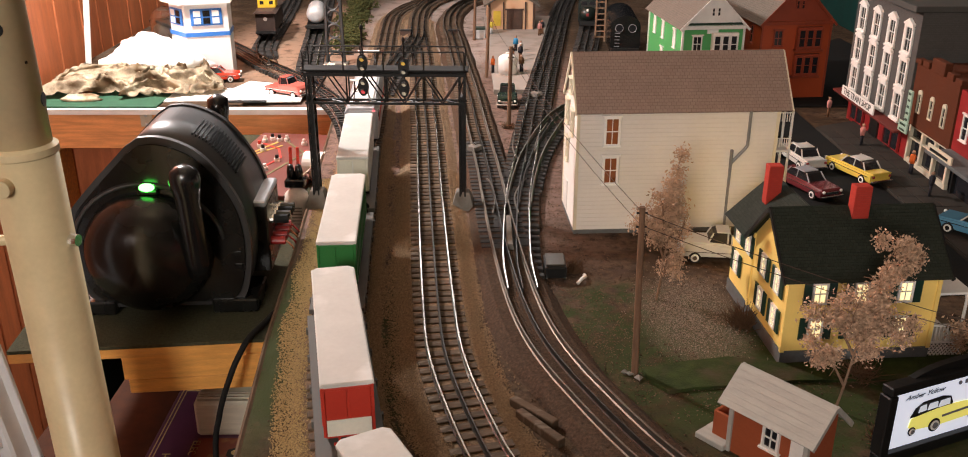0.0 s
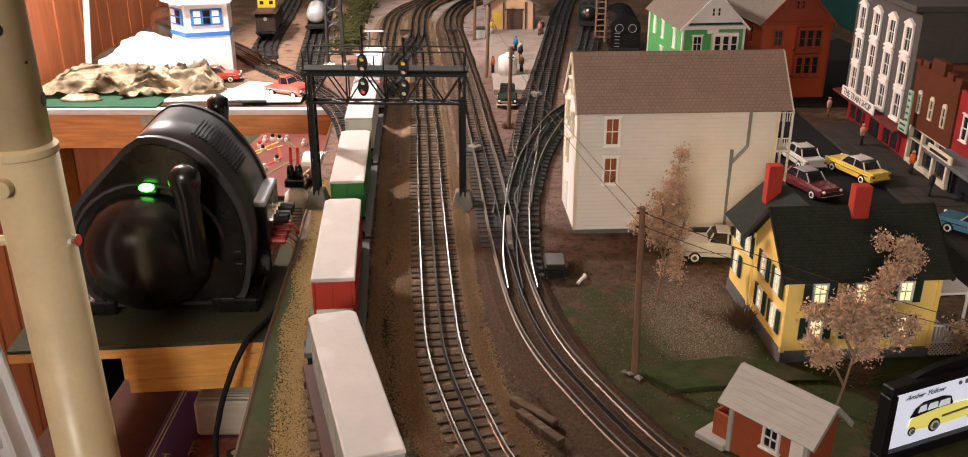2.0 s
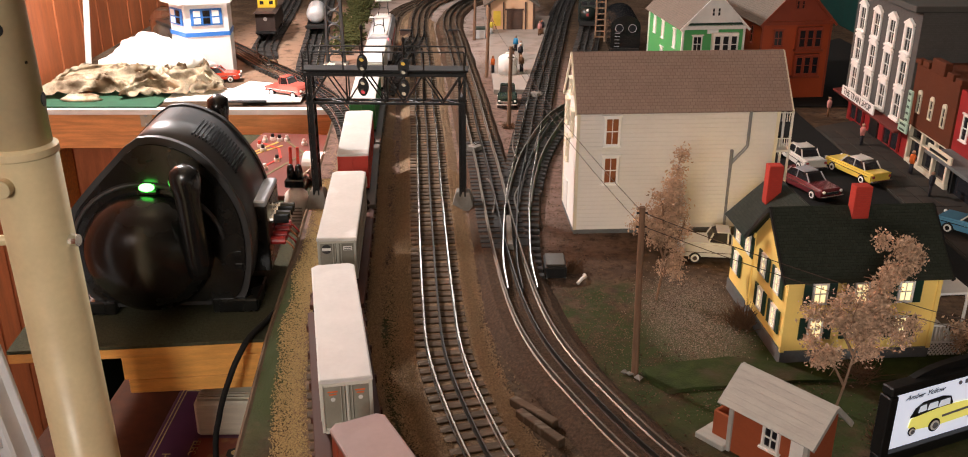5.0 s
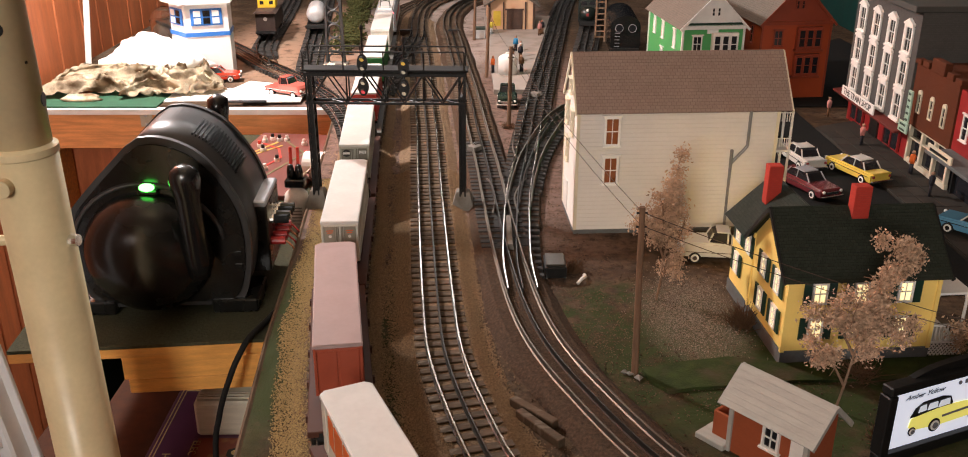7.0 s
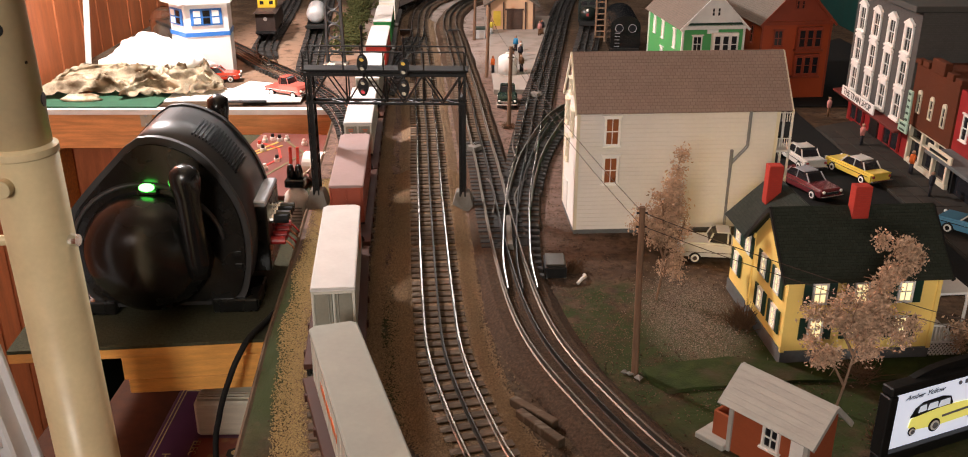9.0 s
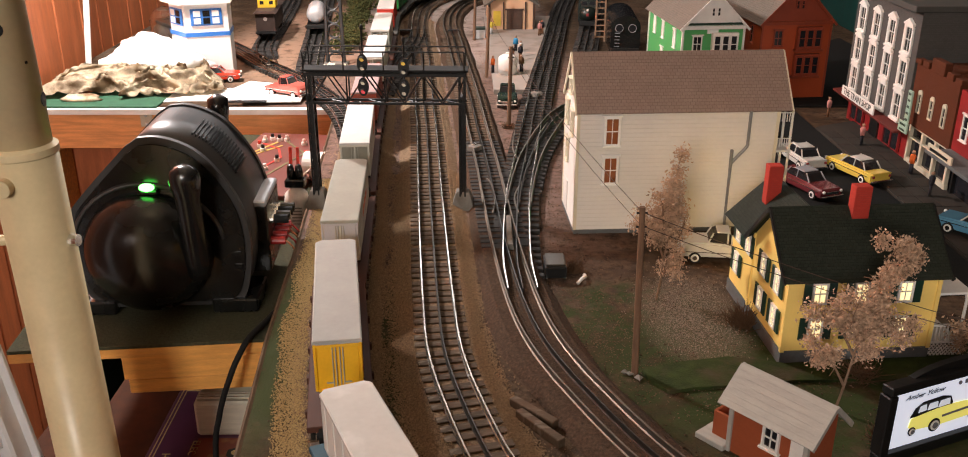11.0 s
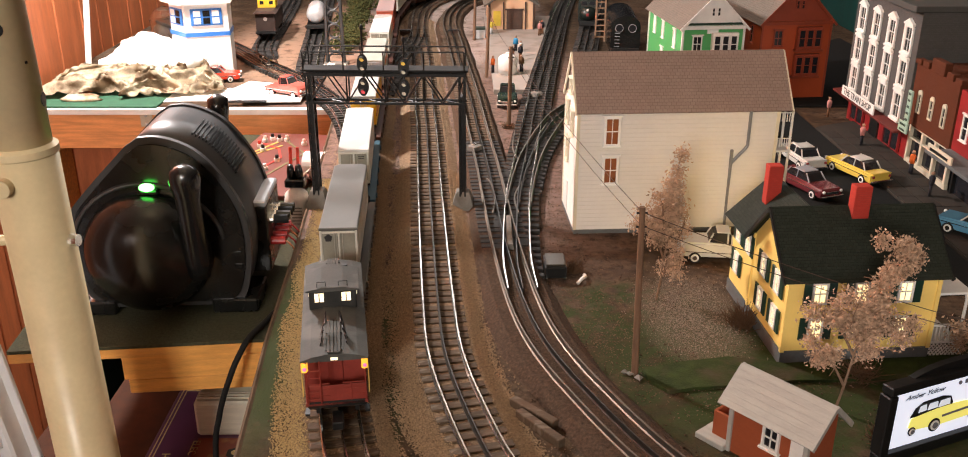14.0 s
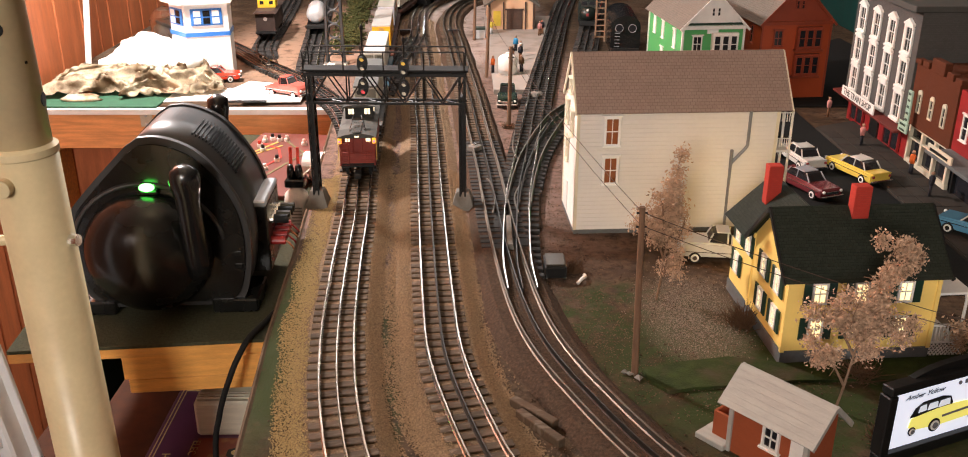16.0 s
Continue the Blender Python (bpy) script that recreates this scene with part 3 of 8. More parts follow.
def trailer(front_s, rear_s, roof, sides, end, label, doors=True, chamfer=True, mark=None, stripe=None, band=None):
    """A highway trailer; its nose points along +y."""
    ln = rear_s - front_s
    t = thing("semi_trailer", Matrix(), label, "trailer", "trailers on the train")
    w = 0.0418
    h = ln / 2
    ch = 0.005 if chamfer else 0.0012
    bm = B()
    body = [(-w / 2, -h), (w / 2, -h), (w / 2, h - ch), (w / 2 - ch, h), (-w / 2 + ch, h), (-w / 2, h - ch)]
    lo = [bm.verts.new((x, y, BOTTOM)) for x, y in body]
    hi = [bm.verts.new((x, y, TOP - 0.002)) for x, y in body]
    for i in range(6):
        j = (i + 1) % 6
        bm.faces.new((lo[i], lo[j], hi[j], hi[i]))
    bm.faces.new(hi)
    bm.faces.new(lo[::-1])
    bmesh.ops.bevel(bm, geom=[e for e in bm.edges if abs(e.verts[0].co.z - e.verts[1].co.z) > 0.01], offset=0.0007, segments=1, affect="EDGES")
    part("body", bm, M_SIDES[sides], t)
    bm = B()
    k = 0.0006
    top = [bm.verts.new((x * (1 + 2 * k / w), y * (1 + k / h), TOP - 0.0035)) for x, y in body]
    top2 = [bm.verts.new((x * (1 + 2 * k / w), y * (1 + k / h), TOP - 0.0008)) for x, y in body]
    top3 = [bm.verts.new((x * 0.97, y * 0.995, TOP)) for x, y in body]
    for a, b in ((top, top2), (top2, top3)):
        for i in range(6):
            bm.faces.new((a[i], a[(i + 1) % 6], b[(i + 1) % 6], b[i]))
    bm.faces.new(top3)
    part("roof", bm, M_ROOFS[roof], t)
    # rear end
    y = -h
    bm = B()
    for x in (-w / 2 + 0.0012, w / 2 - 0.0012):
        box(bm, (x, y - 0.0008, (TOP + BOTTOM) / 2 - 0.001), (0.0024, 0.0016, TOP - BOTTOM - 0.004), 0.0003)
    box(bm, (0, y - 0.0008, BOTTOM + 0.0014), (w - 0.005, 0.0016, 0.0028), 0.0003)
    box(bm, (0, y - 0.0008, TOP - 0.0048), (w - 0.005, 0.0016, 0.0024), 0.0003)
    part("rear_frame", bm, M_SIDES[end], t)
    for sgn in (-1, 1):
        part("rear_door", box(B(), (sgn * (w / 4 - 0.0010), y - 0.0003, (TOP + BOTTOM) / 2), (w / 2 - 0.004, 0.0010, TOP - BOTTOM - 0.0095), 0.0003), M_DOORS[end], t)
    if band:
        part("end_band", box(B(), (0, y - 0.0017, BOTTOM + 0.0095), (w - 0.006, 0.0008, 0.0150)), M_SIDES[band], t, "plain lower panel")
    if doors:
        for x in (-0.0045, -0.0018, 0.0018, 0.0045):
            part("lock_bar", rod(B(), (x, y - 0.0017, BOTTOM + 0.003), (x, y - 0.0017, TOP - 0.006), 0.0005, seg=6), M_SIDES["grey"], t)
        for x in (-0.008, 0.008):
            part("door_handle", box(B(), (x, y - 0.0016, BOTTOM + 0.009), (0.006, 0.0012, 0.0009)), M_SIDES["grey"], t)
    if mark == "disc":
        bm = rod(B(), (-0.0112, y - 0.0008, TOP - 0.0125), (-0.0112, y - 0.0018, TOP - 0.0125), 0.0054, seg=20)
        d = part("emblem", bm, M_SIDES["black"], t, "round black emblem with a pale bar")
        part("emblem_bar", box(B(), (-0.0112, y - 0.0020, TOP - 0.0125), (0.0096, 0.0006, 0.0030)), M_SIDES["white"], d)
        part("door_plate", box(B(), (0.0115, y - 0.0012, TOP - 0.0118), (0.0095, 0.0012, 0.0045), 0.0003), M_SIDES["white"], t, "pale plate with unreadable writing")
        for k2 in range(2):
            part("plate_line", box(B(), (0.0115, y - 0.0020, TOP - 0.0108 - 0.002 * k2), (0.0075, 0.0004, 0.0007)), M_SIDES["black"], t)
    if mark == "lines":
        for x in (-0.011, 0.011):
            for k2 in range(2):
                part("small_writing", box(B(), (x, y - 0.0010, TOP - 0.011 - 0.0025 * k2), (0.008 - 0.002 * k2, 0.0006, 0.0010)), M_SIDES["orange"], t)
            part("small_seal", rod(B(), (x, y - 0.0008, TOP - 0.018), (x, y - 0.0014, TOP - 0.018), 0.0018, seg=12), M_SIDES["white"], t)
    if mark == "arch":
        part("emblem", rod(B(), (-0.0112, y - 0.0008, TOP - 0.0115), (-0.0112, y - 0.0016, TOP - 0.0115), 0.0048, seg=5), M_SIDES["black"], t, "small black arch emblem")
    if mark == "grey_lines":
        for k2 in range(2):
            part("small_writing", box(B(), (0.0105, y - 0.0010, TOP - 0.010 - 0.0028 * k2), (0.0085, 0.0006, 0.0012)), M_SIDES["black"], t)
    if stripe:
        kind, colour, y0, y1, z0, z1 = stripe
        for sgn in (-1, 1):
            if kind == "disc":
                e = part("emblem", rod(B(), (sgn * (w / 2 - 0.0004), y0, z0), (sgn * (w / 2 + 0.0006), y0, z0), z1, seg=24), M_SIDES[colour], t, "round emblem on the side")
                part("emblem_core", rod(B(), (sgn * (w / 2), y0, z0), (sgn * (w / 2 + 0.0010), y0, z0), z1 * 0.6, seg=20), M_SIDES["black"], e)
            else:
                part("side_panel", box(B(), (sgn * (w / 2), (y0 + y1) / 2, (z0 + z1) / 2), (0.0012, abs(y1 - y0), z1 - z0), 0.0003), M_SIDES[colour], t, "painted panel on the side")
    # side lettering shown as bars, ribs
    for sgn in (-1, 1):
        for k2 in range(9):
            yy = -h + 0.012 + k2 * (ln - 0.03) / 8
            part("side_rib", box(B(), (sgn * (w / 2 + 0.0002), yy, (TOP + BOTTOM) / 2), (0.0009, 0.0012, TOP - BOTTOM - 0.008)), M_SIDES[sides], t)
    # underride guard
    for x in (-0.0085, 0.0085):
        part("guard_post", box(B(), (x, -h + 0.0005, BOTTOM - 0.0030), (0.0022, 0.0016, 0.0070), 0.0003), M_SIDES[end], t)
    part("guard_bar", box(B(), (0, -h - 0.0006, BOTTOM - 0.0062), (0.0270, 0.0018, 0.0024), 0.0004), M_SIDES[end], t, "rear guard bar")
    # running gear
    for yy in (-h + 0.020, -h + 0.042):
        for x in (-0.0150, 0.0150):
            wh = rod(B(), (x - 0.0045, yy, DECK + 0.0050), (x + 0.0045, yy, DECK + 0.0050), 0.0050, seg=16)
            q = part("tyre", wh, M_RUBBER, t, "black rubber tyre")
            part("hub", rod(B(), (x + math.copysign(0.0035, x), yy, DECK + 0.0050), (x + math.copysign(0.0050, x), yy, DECK + 0.0050), 0.0028, seg=10), M_SIDES["grey"], q)
        part("axle", rod(B(), (-0.013, yy, DECK + 0.0050), (0.013, yy, DECK + 0.0050), 0.0018), M_BLACK, t)
    part("frame", box(B(), (0, 0, BOTTOM - 0.0012), (0.024, ln * 0.94, 0.0024)), M_BLACK, t)
    for x in (-0.012, 0.012):
        part("landing_leg", box(B(), (x, h - 0.055, (DECK + BOTTOM) / 2), (0.003, 0.004, BOTTOM - DECK), 0.0004), M_SIDES["grey"], t)
    part("hitch_stand", box(B(), (0, h - 0.022, (DECK + BOTTOM) / 2), (0.014, 0.010, BOTTOM - DECK), 0.0006), M_BLACK, t)
    return t


TRAIN = [  # nose and tail behind the reference point, roof, sides, end, flat car colour, label
    (-0.7874, -0.5658, "white", "white", "cream", "deckgrey", "pale grey road trailer with a cream back", dict(doors=False)),
    (-0.4978, -0.2762, "white", "green", "green", "deckgrey", "white-roofed road trailer with green sides and back", dict(doors=False)),
    (-0.2128, 0.0088, "white", "red", "red", "deckgrey", "white-roofed road trailer with red and grey back", dict(doors=False, band="cream")),
    (0.0802, 0.3018, "white", "grey", "grey", "brown", "grey road trailer with round black emblem on its doors", dict(mark="disc")),
    (0.3689, 0.5905, "bright", "pale", "pale", "brown", "off-white road trailer with round emblem on the side", dict(mark="lines", stripe=("disc", "white", 0.082, 0, 0.078, 0.012))),
    (0.6492, 0.8708, "pink", "rust", "rust", "brown", "rust-red road trailer with dusty pinkish roof", dict(doors=False)),
    (0.9382, 1.1598, "bright", "pale", "pale", "brown", "white road trailer with an orange side panel", dict(stripe=("bar", "orange", 0.03, 0.085, 0.064, 0.090))),
    (1.2319, 1.4535, "tan", "pale", "lilac", "brown", "grey road trailer with orange side lettering", dict(stripe=("bar", "orange", -0.03, 0.05, 0.068, 0.076))),
    (1.5074, 1.7290, "grey", "yellow", "yellow", "brown", "yellow road trailer with red trim and grey roof", dict(stripe=("bar", "red", -0.104, 0.10, 0.0585, 0.0635))),
    (1.8019, 2.0235, "white", "white", "pale", "blue", "off-white road trailer on a blue flat car", dict(mark="grey_lines")),
    (2.0847, 2.3063, "dark", "pale", "pale", "deckgrey", "dark-roofed grey road trailer with small arch emblem", dict(mark="arch")),
]
MOVES = []  # thing, offset of its car behind the reference point, half the distance between the trucks, distance forward on the car
for f, r, roof, sides, end, flat, label, more in TRAIN:
    tr = trailer(f, r, roof, sides, end, label, **more)
    fc = flatcar(flat)
    MOVES.append((tr, (f + r) / 2 + 0.012, 0.120, 0.012))
    MOVES.append((fc, (f + r) / 2 + 0.012, 0.120, 0.0))


def caboose():
    c = thing("caboose", Matrix(), "dark red caboose with black roof and lit cupola", "caboose")
    red = mat("caboose_red", (0.21, 0.028, 0.018), 0.5, 0, 0.25, 60, 0.1)
    roof = mat("caboose_roof", (0.065, 0.065, 0.06), 0.7, 0, 0.35, 50, 0.2, spot=(0.12, 0.118, 0.108))
    lit = glow("lit_window", (1.0, 0.82, 0.55), 1.1)
    w, h = 0.052, 0.075
    z0, z1 = 0.042, 0.082
    bm = box(B(), (0, 0, (z0 + z1) / 2), (w, h * 2, z1 - z0), 0.0008)
    body = part("body", bm, red, c)
    for k in range(18):
        for sgn in (-1, 1):
            part("side_board", box(B(), (sgn * (w / 2 + 0.0003), -h + 0.006 + k * 0.0083, (z0 + z1) / 2), (0.0009, 0.0072, z1 - z0 - 0.003)), red, body)
    part("underframe", box(B(), (0, 0, 0.0395), (0.050, 0.20, 0.006), 0.0008), M_BLACK, c)
    prof = [(-0.029, 0.0815), (0.029, 0.0815), (0.029, 0.083), (0.020, 0.0862), (0.008, 0.0882), (-0.008, 0.0882), (-0.020, 0.0862), (-0.029, 0.083)]
    part("roof", prism(B(), prof, -0.098, 0.098), roof, c)
    for x in (-0.0045, -0.0015, 0.0015, 0.0045):
        part("roof_walk_slat", box(B(), (x, -0.064, 0.0898), (0.0024, 0.066, 0.0010)), roof, c)
        part("roof_walk_slat", box(B(), (x, 0.073, 0.0898), (0.0024, 0.048, 0.0010)), roof, c)
    for y in (-0.09, -0.06, -0.036, 0.056, 0.09):
        part("roof_walk_support", box(B(), (0, y, 0.0887), (0.014, 0.003, 0.0012)), roof, c)
    cup = part("cupola", box(B(), (0, 0.012, 0.0955), (0.044, 0.042, 0.020), 0.0008), mat("cupola_dark", (0.03, 0.03, 0.028), 0.6, 0, 0.3, 60, 0.1), c, "dark cupola")
    part("cupola_roof", prism(B(), [(-0.0245, 0.1055), (0.0245, 0.1055), (0.0245, 0.107), (0.010, 0.1095), (-0.010, 0.1095), (-0.0245, 0.107)], -0.012, 0.036), roof, cup)
    for x in (-0.0125, 0.0125):
        part("cupola_window", box(B(), (x, -0.0093, 0.0985), (0.0085, 0.0012, 0.0085)), lit, cup, "lit window")
        part("window_bar", box(B(), (x, -0.0101, 0.0985), (0.0008, 0.0008, 0.0085)), M_BLACK, cup)
    for sgn in (-1, 1):
        part("cupola_window", box(B(), (sgn * 0.0222, 0.012, 0.0985), (0.0010, 0.020, 0.0075)), lit, cup, "lit window")
    # the end wall and platform
    y = -h - 0.0006
    part("end_door", box(B(), (0, y, 0.0595), (0.013, 0.0014, 0.033), 0.0004), red, body)
    for x in (-0.0155, 0.0155):
        part("end_window", box(B(), (x, y, 0.0735), (0.007, 0.0012, 0.0075)), lit, body, "lit end window")
    part("number_light", box(B(), (0, -0.0985, 0.0842), (0.006, 0.001, 0.0022)), lit, c, "small lit plate")
    part("platform", box(B(), (0, -0.088, 0.0405), (0.054, 0.024, 0.003), 0.0005), red, c)
    for x in (-0.0255, -0.013, 0.013, 0.0255):
        part("railing_post", rod(B(), (x, -0.0985, 0.042), (x, -0.0985, 0.060 if abs(x) < 0.02 else 0.082), 0.0007, seg=6), red, c)
    for z in (0.048, 0.054, 0.060):
        for sgn in (-1, 1):
            part("railing_bar", rod(B(), (sgn * 0.0055, -0.0985, z), (sgn * 0.0255, -0.0985, z), 0.0006, seg=6), red, c)
    part("end_apron", box(B(), (0, -0.0978, 0.050), (0.050, 0.001, 0.016), 0.0003), red, c)
    bm = B()
    for z in (0.046, 0.053, 0.060, 0.067, 0.074):
        rod(bm, (-0.024, -0.0998, z), (-0.013, -0.0998, z), 0.0007, seg=6)
    for x in (-0.024, -0.013):
        rod(bm, (x, -0.0998, 0.042), (x, -0.0998, 0.083), 0.0007, seg=6)
    part("end_ladder", bm, red, c, "red end ladder")
    for sgn in (-1, 1):
        bm = B()
        for dy in (-0.012, 0.0):
            rod(bm, (sgn * 0.012, -0.070 + dy, 0.0865), (sgn * 0.006, -0.050 + dy * 0.4, 0.1045), 0.0007, seg=6)
        for k in range(4):
            z = 0.090 + k * 0.004
            rod(bm, (sgn * (0.011 - k * 0.0014), -0.080 + k * 0.004, z), (sgn * (0.011 - k * 0.0014), -0.064 + k * 0.004, z), 0.0006, seg=6)
        part("roof_ladder", bm, M_BLACK, c, "black roof ladder")
        rail_bm = tube(B(), [(sgn * 0.014, -0.008, 0.1085), (sgn * 0.014, -0.006, 0.113), (sgn * 0.006, -0.006, 0.113), (sgn * 0.006, -0.008, 0.1085)], 0.0006)
        part("grab_rail", rail_bm, M_BLACK, c)
        lantern = part("marker_lamp", rod(B(), (sgn * 0.0255, -0.0985, 0.074), (sgn * 0.0255, -0.0985, 0.082), 0.003, seg=10), glow("marker_amber", (1.0, 0.55, 0.05), 0.6), c, "amber marker lamp")
        part("marker_lens", ball(B(), (sgn * 0.0255, -0.1016, 0.0775), 0.0018, 8, 6), glow("marker_red", (1.0, 0.05, 0.12), 3.0), lantern, "red lens")
        for yy in (-0.094, 0.094):
            part("step", box(B(), (sgn * 0.026, yy, 0.030), (0.004, 0.010, 0.002)), M_BLACK, c)
        part("hand_rail", tube(B(), [(sgn * 0.0285, -0.094, 0.046), (sgn * 0.0285, -0.094, 0.076)], 0.0006), mat("rail_yellow", (0.6, 0.4, 0.1), 0.5), c, "yellowish hand rail")
    bm = rod(B(), (0.012, 0.055, 0.0865), (0.012, 0.055, 0.102), 0.003, seg=10)
    part("smoke_jack", bm, M_BLACK, c)
    for sgn in (-1, 1):
        truck(c, sgn * 0.062)
        part("coupler", box(B(), (0, sgn * 0.107, RAIL_TOP + 0.010), (0.010, 0.02, 0.008), 0.001), M_BLACK, c)
    return c


MOVES.append((caboose(), 2.5702 - 0.098, 0.062, 0.0))


def locomotive():
    c = thing("electric_locomotive", Matrix(), "silver-grey electric locomotive with red stripes and pantographs", "locomotive")
    h = 0.150
    w = 0.054
    bm = B()
    prism(bm, [(-w / 2, 0.038), (w / 2, 0.038), (w / 2, 0.082), (w / 2 - 0.006, 0.090), (-w / 2 + 0.006, 0.090), (-w / 2, 0.082)], -h, h)
    bmesh.ops.bevel(bm, geom=[e for e in bm.edges if abs(e.verts[0].co.y - e.verts[1].co.y) < 1e-5], offset=0.004, segments=2, affect="EDGES")
    body = part("body", bm, M_SILVER, c)
    part("roof", prism(B(), [(-0.020, 0.0895), (0.020, 0.0895), (0.017, 0.0925), (-0.017, 0.0925)], -h + 0.02, h - 0.02), M_ROOFS["bright"], c, "white roof")
    for sgn in (-1, 1):
        part("stripe", box(B(), (sgn * (w / 2 + 0.0003), -0.02, 0.066), (0.0010, 0.20, 0.010)), M_SIDES["red"], body, "red stripe")
        part("end_window", box(B(), (0, sgn * (h + 0.0003), 0.076), (0.036, 0.0012, 0.011), 0.0004), M_BLACKGLOSS, body, "dark cab window")
        part("tail_light", ball(B(), (0.021, sgn * (h + 0.0005), 0.0865), 0.0016, 8, 6), glow("tail_red", (1, 0.05, 0.06), 4.0), body, "red tail light")
        for y in (-0.08, 0.08):
            part("side_window", box(B(), (sgn * (w / 2 + 0.0002), y * 1.6, 0.077), (0.0010, 0.012, 0.010)), M_BLACKGLOSS, body)
        truck(c, sgn * 0.085)
        part("coupler", box(B(), (0, sgn * (h + 0.006), RAIL_TOP + 0.010), (0.010, 0.018, 0.008), 0.001), M_BLACK, c)
        p = part("pantograph", box(B(), (0, sgn * 0.115, 0.094), (0.034, 0.03, 0.003), 0.0006), M_WHITE, c, "raised pantograph")
        bm = B()
        for x in (-0.013, 0.013):
            rod(bm, (x, sgn * 0.115 - 0.014, 0.095), (x * 0.8, sgn * 0.115 + 0.012, 0.112), 0.0009, seg=6)
            rod(bm, (x, sgn * 0.115 + 0.014, 0.095), (x * 0.8, sgn * 0.115 - 0.012, 0.112), 0.0009, seg=6)
            rod(bm, (x * 0.8, sgn * 0.115 + 0.012, 0.112), (x * 0.8, sgn * 0.115, 0.128), 0.0009, seg=6)
            rod(bm, (x * 0.8, sgn * 0.115 - 0.012, 0.112), (x * 0.8, sgn * 0.115, 0.128), 0.0009, seg=6)
        rod(bm, (-0.0104, sgn * 0.115 + 0.012, 0.112), (0.0104, sgn * 0.115 - 0.012, 0.112), 0.0006, seg=6)
        rod(bm, (-0.0104, sgn * 0.115 - 0.012, 0.112), (0.0104, sgn * 0.115 + 0.012, 0.112), 0.0006, seg=6)
        part("arm", bm, M_BLACK, p, "dark crossed arms")
        part("shoe", box(B(), (0, sgn * 0.115, 0.1285), (0.040, 0.008, 0.0018), 0.0005), M_WHITE, p, "white contact shoe")
    return c


MOVES.append((locomotive(), -0.7813 - 0.052 - 0.150, 0.085, 0.0))


# ---- wall boards, bench and shelf ----
def wall_boards():
    wall = bpy.data.objects["wall_west"]
    rng = random.Random(4)
    y = -0.9
    while y < 4.1:
        w = rng.choice((0.075, 0.10, 0.14))
        part("panel_board", box(B(), (-0.997, y + w / 2, 0.3), (0.007, w - 0.005, 2.48), 0.002), M_PANEL, wall)
        y += w


wall_boards()
M_TRIM = mat("edge_strip", (0.10, 0.065, 0.04), 0.7, 0, 0.35, 60, 0.2)
M_BROWNBOARD = mat("stained_board", (0.36, 0.125, 0.05), 0.45, 0, 0.3, 12, 0.1, stretch=(1, 8, 8))
solid("edge_trim", tube(B(), [(x - 0.002, y, -0.001) for x, y in EDGE[:6]], 0.0032, 4), M_TRIM, "thin wooden strip along the edge of the layout", "trim", kind="structure")


M_BENCHPLY = mat("bench_plywood", (0.72, 0.32, 0.115), 0.5, 0, 0.3, 14, 0.15, stretch=(1, 12, 12))
M_SHOPSTEEL = mat("galvanised", (0.50, 0.44, 0.34), 0.5, 0.2)


def fascia():
    bm = B()
    for (x0, y0), (x1, y1) in zip(EDGE[:5], EDGE[1:6]):
        a, b = Vector((x0, y0, 0)), Vector((x1, y1, 0))
        d = b - a
        m = Matrix.Translation((a + b) / 2 + Vector((0.012, 0, -0.075))) @ Matrix.Rotation(math.atan2(d.y, d.x), 4, "Z")
        box(bm, (0, 0, 0), (d.length, 0.016, 0.10), m=m)
    solid("layout_side_board", bm, M_BROWNBOARD, "brown board below the edge of the layout", "board", kind="structure")
    b = thing("bench_front", Matrix(), "plywood front of the work bench with a white top edge", "bench", kind="structure")
    part("top_edge", box(B(), (-0.625, 1.806, -0.006), (0.66, 0.016, 0.012), 0.001), M_WHITE, b, "white painted edge")
    part("front_board", box(B(), (-0.79, 1.812, -0.048), (0.30, 0.014, 0.070), 0.001), M_BENCHPLY, b)
    part("front_board", box(B(), (-0.455, 1.815, -0.040), (0.32, 0.014, 0.056), 0.001), M_BENCHPLY, b)
    h = part("hinge_plate", box(B(), (-0.672, 1.803, -0.022), (0.024, 0.003, 0.030), 0.0006), M_SHOPSTEEL, b, "steel hinge plate")
    for dz in (-0.01, 0.008):
        part("screw", ball(B(), (-0.672, 1.8005, -0.022 + dz), 0.003, 8, 6), M_SILVER, h)
    part("leg", box(B(), (-0.90, 1.86, -0.52), (0.06, 0.06, 0.85), 0.003), M_PLY, b)
    part("back_board", box(B(), (-0.62, 1.90, -0.40), (0.70, 0.012, 0.60), 0.001), M_PANEL, b, "reddish boards below the bench")
    part("green_mat", box(B(), (-0.80, 1.90, 0.002), (0.30, 0.19, 0.004), 0.001), mat("green_mat", (0.03, 0.085, 0.05), 0.8, 0, 0.25, 50, 0.2), b, "green bench mat")


fascia()
SHELF = -0.05


